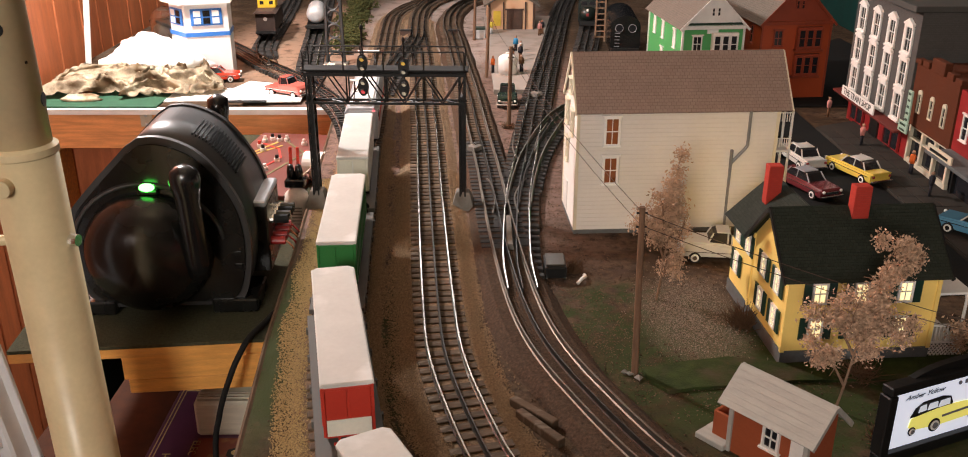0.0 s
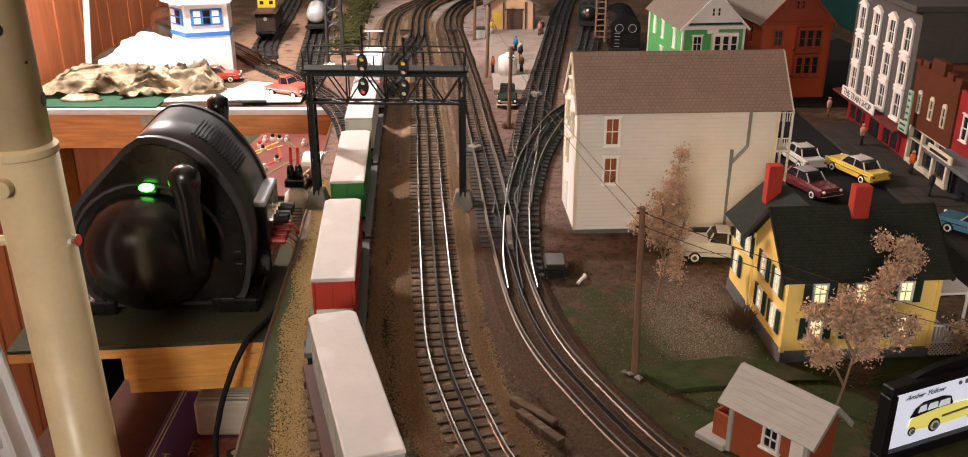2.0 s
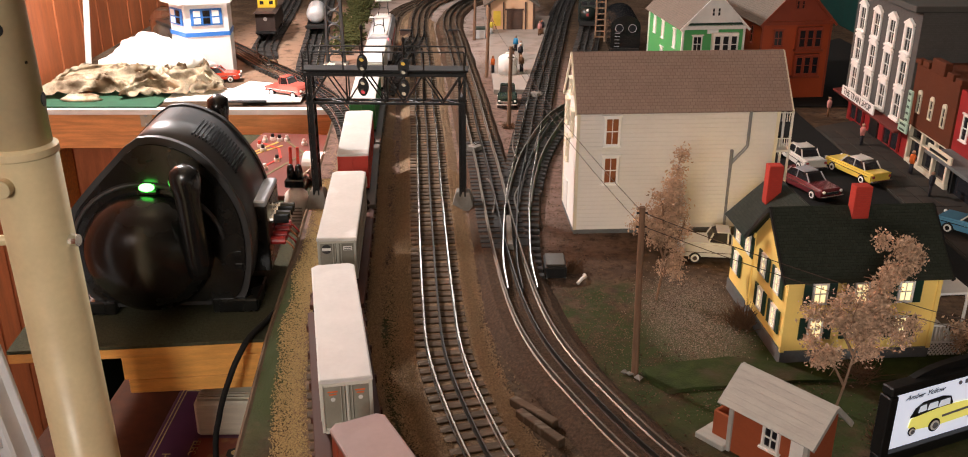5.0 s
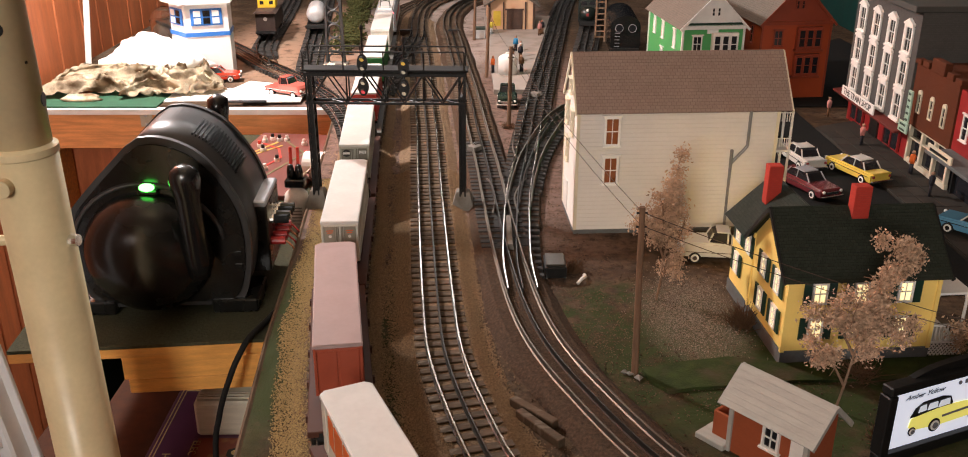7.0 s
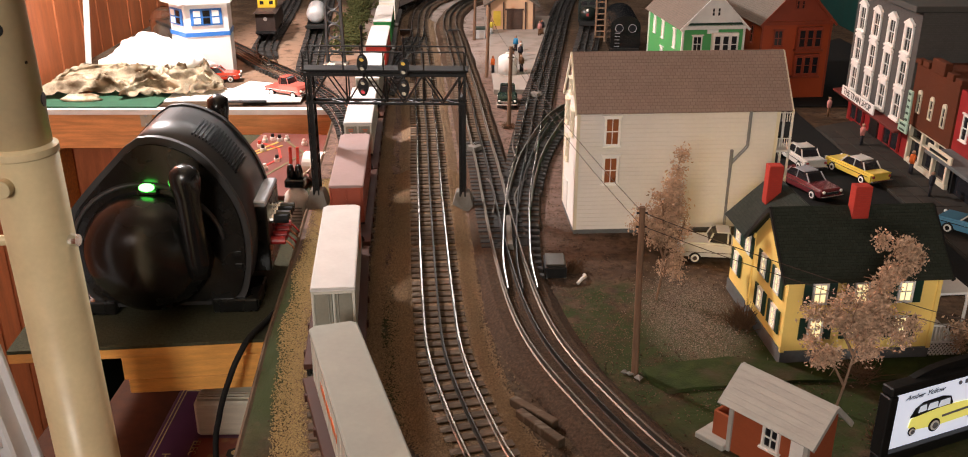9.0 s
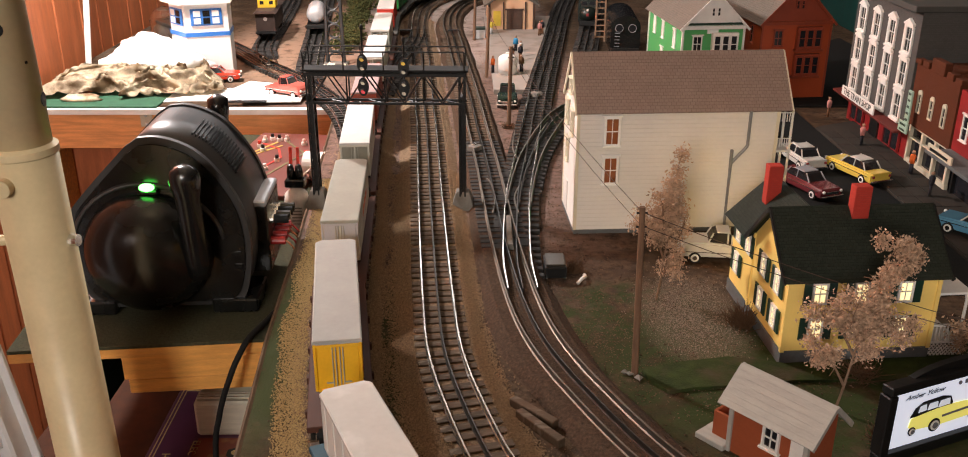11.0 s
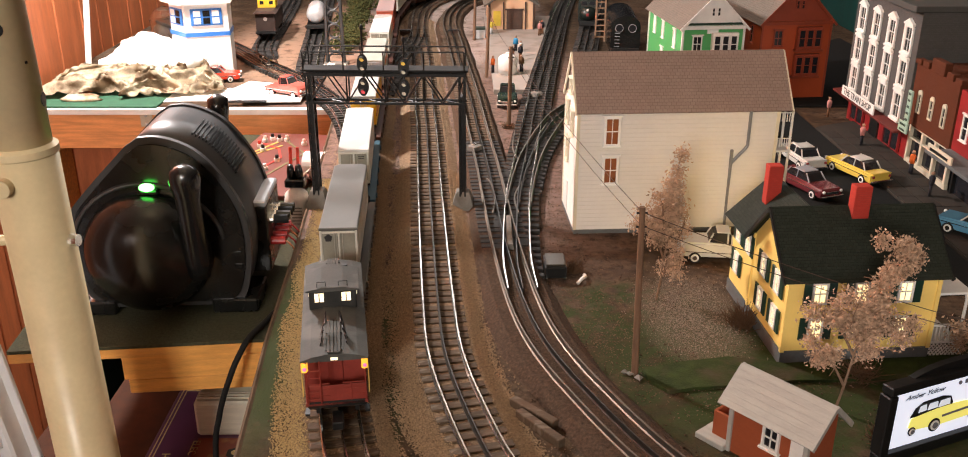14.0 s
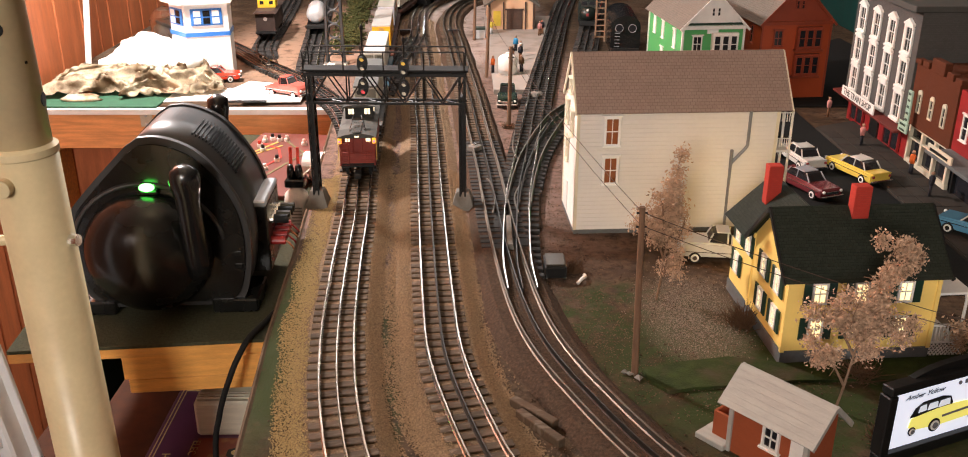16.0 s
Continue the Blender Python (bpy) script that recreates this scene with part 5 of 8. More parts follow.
def bench_clutter():
    cloth("canvas_cloth", (-0.775, 1.955, 0.004), 0.140, 0.075, 0.050, 3.1, M_CANVAS, "crumpled beige canvas cloth on the bench", 3.6, 0.1)
    cloth("canvas_cloth", (-0.655, 1.955, 0.0), 0.100, 0.060, 0.048, 9.4, M_CANVAS, "folded brown-grey canvas cloth on the bench", 4.4, 0.25)
    crumple("cloth_roll", (-0.815, 1.852, 0.004), (0.040, 0.016, 0.013), 0.3, 2.0, M_CANVAS, "rolled end of a beige canvas cloth", "cloth", 5, 3)
    crumple("plastic_bag", (-0.735, 2.06, 0.0), (0.115, 0.055, 0.085), 0.34, 1.25, M_BAG, "crumpled white plastic bag behind the canvas", "bag", 2, 5)
    crumple("plastic_bag", (-0.70, 2.01, 0.035), (0.090, 0.045, 0.045), 0.35, 1.6, M_BAG, "crumpled white plastic bag on the canvas", "bag", 6, 4)
    solid("clear_dome", lathe(B(), [(0.030, 0.0), (0.033, 0.02), (0.034, 0.105), (0.031, 0.122), (0.022, 0.136), (0.008, 0.142), (0.0078, 0.1410), (0.0214, 0.1352), (0.0302, 0.1216), (0.0330, 0.1048), (0.0320, 0.020), (0.0290, 0.002)], (-0.728, 2.155, 0), 24), clear("clear_plastic", (0.97, 0.96, 0.95), 0.03), "clear plastic dome on the bench", "dome", smooth=True)
    solid("board_scrap", box(B(), (0, 0, 0.003), (0.075, 0.05, 0.005), 0.0006, m=Matrix.Translation((-0.85, 1.935, 0.0045)) @ Matrix.Rotation(-0.5, 4, "Z")), M_BROWNBOARD, "thin brown board under the cloth", "board")
    solid("paint_stick", box(B(), (0, 0, 0.35), (0.014, 0.005, 0.70), 0.001, m=Matrix.Translation((-0.940, 2.205, 0.0)) @ Matrix.Rotation(0.10, 4, "Y") @ Matrix.Rotation(-0.04, 4, "X")), M_WHITE, "white upright strip leaning on the wall", "stick")
    for k, (x, y, w, h, a) in enumerate(((-0.575, 1.905, 0.20, 0.10, 0.08), (-0.47, 1.925, 0.13, 0.14, -0.3), (-0.43, 1.86, 0.12, 0.06, 0.02))):
        solid("paper_sheet", box(B(), (0, 0, 0.0012), (w, h, 0.0022), m=Matrix.Translation((x, y, 0.0002 + 0.0024 * k)) @ Matrix.Rotation(a, 4, "Z")), M_PAPER, "white sheet of card lying on the bench", "paper")
    solid("metal_strip", box(B(), (-0.485, 1.826, 0.0085), (0.10, 0.008, 0.004), 0.0006), M_BLACK, "thin dark metal strip on the sheets", "strip")


bench_clutter()


def signal_tower():
    white = mat("tower_white", (0.78, 0.77, 0.74), 0.5, 0, 0.06, 30, 0.05)
    blue = mat("tower_blue", (0.03, 0.16, 0.50), 0.4, 0, 0.15, 40, 0.05)
    t = thing("signal_tower", Matrix(), "white signal tower with blue bands and windows", "building")
    plan = [(-0.652, 2.05), (-0.562, 2.08), (-0.572, 2.15), (-0.64, 2.18), (-0.7015, 2.10)]
    cx, cy = -0.615, 2.118

    def ring(k, z0, z1, name, material):
        bm = B()
        pts = [(cx + (x - cx) * k, cy + (y - cy) * k) for x, y in plan]
        lo = [bm.verts.new((x, y, z0)) for x, y in pts]
        hi = [bm.verts.new((x, y, z1)) for x, y in pts]
        bm.faces.new(hi)
        bm.faces.new(lo[::-1])
        for i in range(5):
            bm.faces.new((lo[i], lo[(i + 1) % 5], hi[(i + 1) % 5], hi[i]))
        bmesh.ops.recalc_face_normals(bm, faces=list(bm.faces))
        return part(name, bm, material, t)

    ring(0.97, 0.0, 0.092, "lower_wall", white)
    ring(1.0, 0.092, 0.101, "band", blue)
    ring(0.96, 0.101, 0.163, "upper_wall", white)
    ring(1.16, 0.163, 0.170, "roof", white)
    for i in (0, 4):
        a, b = Vector((*plan[i], 0)), Vector((*plan[(i + 1) % 5], 0))
        if i == 4:
            a, b = Vector((*plan[4], 0)), Vector((*plan[0], 0))
        d = (b - a)
        m = Matrix.Translation(((a + b) / 2)) @ Matrix.Rotation(math.atan2(d.y, d.x), 4, "Z")
        n = 3 if i == 0 else 2
        w = d.length * 0.62
        f = part("window_frame", box(B(), (0, 0.001, 0.134), (w + 0.008, 0.004, 0.036), 0.0008, m=m), blue, t, "blue window frame")
        for k in range(n):
            for zz in (0.126, 0.142):
                part("pane", box(B(), (-w / 2 + (k + 0.5) * w / n, -0.001, zz), (w / n - 0.005, 0.002, 0.0125), m=m), M_BLACKGLOSS if (k + i) % 2 else M_WHITE, f, "window pane")
    return t


signal_tower()


# ---- signal bridge over the tracks ----
def signal_bridge():
    g = thing("signal_bridge", Matrix.Translation((-0.2412, 1.262, 0)) @ Matrix.Rotation(-0.03, 4, "Z"), "black lattice signal bridge spanning two tracks", "signal bridge")
    W = 0.2107
    zb, zt = 0.156, 0.196
    yd = 0.020
    for x in (0.0, W):
        bm = lathe(B(), [(0.024, 0.0), (0.014, 0.024), (0.012, 0.026)], (0, 0, 0), 4)
        bmesh.ops.transform(bm, matrix=Matrix.Translation((x, yd / 2, 0)) @ Matrix.Rotation(math.pi / 4, 4, "Z"), verts=bm.verts)
        part("footing", bm, M_CONCRETE, g, "grey concrete footing")
        bm = B()
        for dx, dy in ((-0.0035, 0), (0.0035, 0), (-0.0035, yd), (0.0035, yd)):
            box(bm, (x + dx, dy, (zt + 0.012) / 2), (0.0022, 0.0022, zt - 0.012))
        for k in range(9):
            z = 0.020 + k * 0.019
            for dy in (0, yd):
                rod(bm, (x - 0.0035, dy, z), (x + 0.0035, dy, z + 0.018), 0.0008, seg=5)
            for dx in (-0.0035, 0.0035):
                rod(bm, (x + dx, 0, z), (x + dx, yd, z + 0.018), 0.0008, seg=5)
        box(bm, (x, yd / 2, 0.09), (0.0050, 0.016, 0.15))
        part("leg", bm, M_BLACK, g, "black lattice leg")
    for z in (zb, zt):
        for y in (0, yd):
            part("chord", box(B(), (W / 2, y, z), (W + 0.012, 0.003, 0.0045 if z == zt else 0.0032), 0.0004), M_BLACK, g)
    n = 8
    for y in (0, yd):
        for k in range(n):
            x0, x1 = k * W / n, (k + 1) * W / n
            a, b = (zb, zt) if k % 2 == (0 if k < n // 2 else 1) else (zt, zb)
            part("diagonal", rod(B(), (x0, y, a), (x1, y, b), 0.0011, seg=6), M_BLACK, g)
            if k % 2 == 0:
                part("upright", rod(B(), (x0, y, zb), (x0, y, zt), 0.0011, seg=6), M_BLACK, g)
    for k in range(n):
        x0, x1 = k * W / n, (k + 1) * W / n
        part("cross_brace", rod(B(), (x0, 0, zb), (x1, yd, zb), 0.0009, seg=5), M_BLACK, g)
        part("cross_brace", rod(B(), (x0, yd, zb), (x1, 0, zb), 0.0009, seg=5), M_BLACK, g)
    part("walkway", box(B(), (W / 2, yd / 2 + 0.002, 0.2020), (W + 0.018, 0.030, 0.0026), 0.0005), mat("walkway_grey", (0.018, 0.018, 0.018), 0.6, 0, 0.3, 60, 0.1), g, "dark grey walkway")
    for y in (-0.008, yd + 0.010):
        for k in range(5 if y < 0 else 4):
            x = -0.004 + k * (W + 0.008) / (4 if y < 0 else 3)
            part("rail_post", rod(B(), (x, y, 0.203), (x, y, 0.229), 0.0010, seg=6), M_BLACK, g)
        part("hand_rail", rod(B(), (-0.004, y, 0.229), (W + 0.004, y, 0.229), 0.0011, seg=6), M_BLACK, g)
        part("hand_rail", rod(B(), (-0.004, y, 0.217), (0.060 if y > 0 else 0.004, y, 0.217), 0.0008, seg=6), M_BLACK, g)
    amber, red, dim = glow("signal_amber", (1.0, 0.62, 0.10), 0.16), glow("signal_red", (1.0, 0.10, 0.12), 0.25), glow("signal_dim", (0.8, 0.75, 0.6), 0.04)
    for x, top, low in ((0.078, 0.215, 0.183), (0.1335, 0.210, 0.181)):
        mast = part("signal_mast", rod(B(), (x, -0.010, 0.17), (x, -0.010, 0.262 if x < 0.1 else 0.246), 0.0013, seg=8), M_BLACK, g)
        part("finial", ball(B(), (x, -0.010, 0.262 if x < 0.1 else 0.246), 0.0026, 8, 6, (1, 1, 1.6)), M_BLACK, mast)
        for zc, c2 in ((top, amber), (low, red)):
            bm = B()
            prism(bm, [(0.0074 * math.cos(a), 0.0 + 0.0128 * math.sin(a)) for a in [k * math.pi / 8 for k in range(16)]], -0.0015, 0.0015, m=Matrix.Translation((x, -0.014, zc)))
            head = part("signal_head", bm, M_BLACK, g, "oval black signal head")
            for dz, col in ((0.006, amber if c2 is amber else dim), (-0.006, dim if c2 is amber else (red if x < 0.1 else dim))):
                lens = part("lens", rod(B(), (x, -0.0155, zc + dz), (x, -0.0170, zc + dz), 0.0032, seg=12), col, head, "small signal lens")
                part("hood", prism(B(), [(0.0040 * math.cos(a), 0.0040 * math.sin(a)) for a in [k * math.pi / 8 for k in range(9)]] + [(0.0034 * math.cos(a), 0.0034 * math.sin(a)) for a in [math.pi - k * math.pi / 8 for k in range(9)]], -0.024, -0.0155, m=Matrix.Translation((x, 0, zc + dz))), M_BLACK, head)
    return g


signal_bridge()


# ---- houses ----
def course_mat(name, c1, c2, gap, sx, sy, rough=0.85, bump=0.5):
    """Small lapped courses (shingles or bricks) over a plain surface."""
    m = mat(name, c1, rough, 0, 0.25, 30, 0)
    nt = m.node_tree
    b = nt.nodes["Principled BSDF"]
    uv = nt.nodes.new("ShaderNodeUVMap")
    br = nt.nodes.new("ShaderNodeTexBrick")
    br.inputs["Scale"].default_value = 1
    br.inputs["Color1"].default_value, br.inputs["Color2"].default_value, br.inputs["Mortar"].default_value = (*c1, 1), (*c2, 1), (*gap, 1)
    br.inputs["Brick Width"].default_value, br.inputs["Row Height"].default_value = sx, sy
    br.inputs["Mortar Size"].default_value = sy * 0.07
    nt.links.new(uv.outputs[0], br.inputs["Vector"])
    mix = nt.nodes.new("ShaderNodeMix")
    mix.data_type, mix.blend_type = "RGBA", "MULTIPLY"
    mix.inputs[0].default_value = 0.6
    old = b.inputs["Base Color"].links[0].from_socket
    sc = nt.nodes.new("ShaderNodeMix")
    sc.data_type = "RGBA"
    sc.inputs[0].default_value = 0.35
    nt.links.new(br.outputs["Color"], sc.inputs[6])
    nt.links.new(old, sc.inputs[7])
    nt.links.new(sc.outputs[2], b.inputs["Base Color"])
    bp = nt.nodes.new("ShaderNodeBump")
    bp.inputs["Strength"].default_value, bp.inputs["Distance"].default_value = bump, 0.0006
    nt.links.new(br.outputs["Fac"], bp.inputs["Height"])
    bp.invert = True
    nt.links.new(bp.outputs[0], b.inputs["Normal"])
    return m


def uv_flat(ob):
    """Unwraps each face in metres, along its own level and slope directions."""
    me = ob.data
    layer = me.uv_layers.new(name="UVMap")
    for p in me.polygons:
        n = p.normal
        u = Vector((0, 0, 1)).cross(n)
        u = u.normalized() if u.length > 1e-3 else Vector((1, 0, 0))
        v = n.cross(u)
        for li in p.loop_indices:
            co = me.vertices[me.loops[li].vertex_index].co
            layer.data[li].uv = (co.dot(u), co.dot(v))
    return ob


def slope(parent, a, b, c, d, thick, material, name="roof_slope", courses=0):
    """A roof slab over the corners a, b (eave) and c, d (ridge), with lapped courses."""
    a, b, c, d = map(Vector, (a, b, c, d))
    n = (b - a).cross(d - a).normalized()
    if n.z < 0:
        n = -n
    bm = B()
    k = max(1, courses)
    for i in range(k):
        t0, t1 = i / k, min(1, (i + 1.15) / k)
        p = [a.lerp(d, t0), b.lerp(c, t0), b.lerp(c, t1), a.lerp(d, t1)]
        up = thick * (0.22 if k > 1 else 0)
        top = [bm.verts.new(q + n * (thick + (up if j < 2 else 0))) for j, q in enumerate(p)]
        low = [bm.verts.new(q + n * (0 if k == 1 else thick * 0.2)) for q in p]
        fs = [bm.faces.new(top), bm.faces.new(low[::-1])]
        for j in range(4):
            fs.append(bm.faces.new((top[j], low[j], low[(j + 1) % 4], top[(j + 1) % 4])))
        bmesh.ops.recalc_face_normals(bm, faces=fs)
    ob = uv_flat(part(name, bm, material, parent))
    if k > 1:
        ob["kind"] = "stuff"
    return ob


def window(parent, m, w, h, frame_mat, pane_mat, cols=2, rows=2, hood=True, shutter=None, label="window", t=0.0022):
    """A window in the local xz plane of m, facing -y."""
    bm = B()
    for x in (-w / 2, w / 2):
        box(bm, (x, -0.0006, 0), (t, 0.0030, h + t), m=m)
    for z in (-h / 2, h / 2):
        box(bm, (0, -0.0006, z), (w - t, 0.0030, t), m=m)
    if hood:
        box(bm, (0, -0.0012, h / 2 + 0.0022), (w + 0.0065, 0.0045, 0.0022), m=m)
        box(bm, (0, -0.0012, -h / 2 - 0.0016), (w + 0.0055, 0.0042, 0.0016), m=m)
    f = part("window", bm, frame_mat, parent, label)
    part("pane", box(B(), (0, 0.0002, 0), (w - t, 0.0010, h - t), m=m), pane_mat, f)
    bm = B()
    for k in range(1, cols):
        box(bm, (-w / 2 + k * w / cols, -0.0008, 0), (0.0009, 0.0014, h - t), m=m)
    for k in range(1, rows):
        box(bm, (0, -0.0008, -h / 2 + k * h / rows), (w - t, 0.0014, 0.0012 if rows == 2 else 0.0008), m=m)
    if cols > 1 or rows > 1:
        part("glazing_bar", bm, frame_mat, f)
    if shutter:
        for sgn in (-1, 1):
            part("shutter", box(B(), (sgn * (w / 2 + 0.0058), -0.0008, 0), (0.0080, 0.0018, h + 0.003), 0.0003, m=m), shutter, f, "dark green shutter")
    return f


def gable_house(name, m, L, D, eave, ridge, wall_mat, roof_mat, trim_mat, label, boards=0, over=0.006, courses=16, ridge_along="x", foundation=None, base=0.0, right=None, corner_mat=None):
    """A house with its near left corner at the origin of m, x along the front, y to the back."""
    h = thing(name, m, label, "house")
    if ridge_along == "x":
        prof = [(0, base), (D, base), (D, eave), (D / 2, ridge), (0, eave)]
        mm = Matrix(((0, 1, 0, 0), (1, 0, 0, 0), (0, 0, 1, 0), (0, 0, 0, 1)))
        body = part("wall", prism(B(), prof, 0, L, m=mm), wall_mat, h)
        k = (ridge - eave) / (D / 2)
        e = eave - over * k
        R = L + (right or over)
        slope(h, (-over, -over, e), (R, -over, e), (R, D / 2, ridge), (-over, D / 2, ridge), 0.0016, roof_mat, courses=courses)
        slope(h, (-over, D + over, e), (R, D + over, e), (R, D / 2, ridge), (-over, D / 2, ridge), 0.0016, roof_mat, courses=courses)
        for x in (-over - 0.0008, R + 0.0008):
            for y in (-over, D + over):
                bm = B()
                a, b = Vector((x, y, e - 0.0005)), Vector((x, D / 2, ridge - 0.0005))
                d = b - a
                rot = Matrix.Translation((a + b) / 2) @ Matrix.Rotation(math.atan2(d.z, d.y), 4, "X")
                box(bm, (0, 0, 0), (0.0020, d.length, 0.0045), m=rot)
                part("barge_board", bm, trim_mat, h)
    else:
        prof = [(0, base), (L, base), (L, eave), (L / 2, ridge), (0, eave)]
        body = part("wall", prism(B(), prof, 0, D), wall_mat, h)
        k = (ridge - eave) / (L / 2)
        e = eave - over * k
        slope(h, (-over, -over, e), (-over, D + over, e), (L / 2, D + over, ridge), (L / 2, -over, ridge), 0.0016, roof_mat, courses=courses)
        slope(h, (L + over, -over, e), (L + over, D + over, e), (L / 2, D + over, ridge), (L / 2, -over, ridge), 0.0016, roof_mat, courses=courses)
        for x in (-over, L + over):
            bm = B()
            a, b = Vector((x, -over - 0.0008, e - 0.0005)), Vector((L / 2, -over - 0.0008, ridge - 0.0005))
            d = b - a
            rot = Matrix.Translation((a + b) / 2) @ Matrix.Rotation(-math.atan2(d.z, d.x), 4, "Y")
            box(bm, (0, 0, 0), (d.length, 0.0020, 0.0045), m=rot)
            part("barge_board", bm, trim_mat, h)
    uv_flat(body)
    if foundation:
        part("foundation", box(B(), (L / 2, D / 2, base / 2 + 0.0005), (L + 0.003, D + 0.003, base + 0.001)), foundation, h)
    for k in range(boards):
        z = base + (k + 0.5) * (eave - base) / boards
        hh = (eave - base) / boards
        tilt = Matrix.Translation((L / 2, -0.0004, z)) @ Matrix.Rotation(-0.40, 4, "X")
        part("clapboard", box(B(), (0, 0, 0), (L - 0.004, 0.0008, hh * 1.02), m=tilt), wall_mat, h)
        tilt = Matrix.Translation((-0.0004, D / 2, z)) @ Matrix.Rotation(math.pi / 2, 4, "Z") @ Matrix.Rotation(0.40, 4, "X")
        part("clapboard", box(B(), (0, 0, 0), (D - 0.004, 0.0008, hh * 1.02), m=tilt), wall_mat, h)
    for x, y in ((0, 0), (L, 0), (0, D)):
        part("corner_board", box(B(), (x, y, (eave + base) / 2), (0.0040, 0.0040, eave - base)), corner_mat or trim_mat, h)
    return h


M_BRIGHT = mat("gloss_white", (0.86, 0.85, 0.82), 0.35, 0, 0.03, 40, 0.0)
M_CREAM = mat("cream_siding", (0.68, 0.645, 0.60), 0.38, 0, 0.06, 20, 0.05)
M_CREAMTRIM = mat("cream_trim", (0.68, 0.62, 0.47), 0.5, 0, 0.08, 30, 0.05)
M_SHINGLE = course_mat("brown_shingle", (0.30, 0.225, 0.19), (0.26, 0.19, 0.16), (0.15, 0.105, 0.085), 0.0062, 0.0048)
M_SHINGLEDARK = course_mat("black_shingle", (0.026, 0.032, 0.024), (0.015, 0.019, 0.014), (0.005, 0.005, 0.005), 0.005, 0.0035, 0.8)
M_YELLOW = mat("yellow_siding", (0.88, 0.63, 0.18), 0.45, 0, 0.06, 40, 0.05)
M_GREENSHUT = mat("green_shutter", (0.006, 0.030, 0.016), 0.5)
M_LITROOM = glow("lit_room", (1.0, 0.80, 0.42), 1.0)
M_ROOMDARK = mat("dim_room", (0.24, 0.075, 0.024), 0.3, 0, 0.5, 60, 0.0)
M_GREYBASE = mat("grey_foundation", (0.11, 0.115, 0.115), 0.8, 0, 0.25, 90, 0.2)
M_DARKGLASS = mat("dark_glass", (0.015, 0.015, 0.018), 0.12, 0, 0.2, 20, 0.0)
TURN_L = Matrix.Rotation(-math.pi / 2, 4, "Z")


def on_left(y, z):
    """A window pose on a left-hand end wall, facing -x."""
    return Matrix.Translation((0, y, z)) @ TURN_L


def white_house():
    m = Matrix.Translation((0.122, 1.167, 0)) @ Matrix.Rotation(0.055, 4, "Z")
    L, D = 0.262, 0.112
    h = gable_house("cream_house", m, L, D, 0.170, 0.234, M_CREAM, M_SHINGLE, M_CREAMTRIM, "tall cream clapboard house with brown shingle roof", boards=28, courses=22, over=0.003, right=0.017, foundation=M_GREYBASE, base=0.006)
    for z in (0.1435, 0.0905):
        window(h, Matrix.Translation((0.044, -0.0030, z)), 0.0185, 0.037, M_BRIGHT, M_ROOMDARK, 2, 2, label="white framed window", t=0.0032)
    for y, z in ((0.035, 0.145), (0.078, 0.150), (0.072, 0.098), (0.058, 0.190)):
        window(h, on_left(y, z) @ Matrix.Translation((0, -0.0022, 0)), 0.014, 0.030 if z < 0.18 else 0.016, M_CREAMTRIM, M_CREAM, 1, 2, label="cream shuttered window")
    part("door", box(B(), (-0.0012, 0.080, 0.030), (0.0025, 0.030, 0.045), 0.0006), M_WHITE, h, "white side door")
    pipe = mat("grey_pipe", (0.22, 0.22, 0.22), 0.5, 0.3)
    part("drain_pipe", tube(B(), [(0.224, -0.004, 0.168), (0.224, -0.004, 0.122), (0.221, -0.004, 0.117), (0.206, -0.004, 0.100), (0.204, -0.004, 0.096), (0.204, -0.004, 0.008)], 0.0022, 8), pipe, h, "grey drain pipe")
    part("drain_pipe", tube(B(), [(0.204, -0.004, 0.096), (0.204, -0.004, 0.116)], 0.0024, 8), pipe, h, "grey drain pipe")
    porch = part("porch_floor", box(B(), (L + 0.011, 0.03, 0.112), (0.022, 0.062, 0.003), 0.0004), M_WHITE, h, "two-storey white porch")
    for zz in (0.008, 0.060):
        part("porch_floor", box(B(), (L + 0.011, 0.03, zz), (0.022, 0.062, 0.003), 0.0004), M_WHITE, h)
    for y in (0.002, 0.030, 0.058):
        part("porch_column", rod(B(), (L + 0.020, y, 0.006), (L + 0.020, y, 0.168), 0.0018, seg=8), M_WHITE, h)
    for z in (0.068, 0.120, 0.155):
        bm = box(B(), (L + 0.011, 0.001, z + 0.009), (0.021, 0.0012, 0.0012))
        for k in range(6):
            box(bm, (L + 0.003 + k * 0.0032, 0.001, z + 0.003), (0.0010, 0.0010, 0.012))
        part("porch_railing", bm, M_WHITE, h)
    return h


white_house()


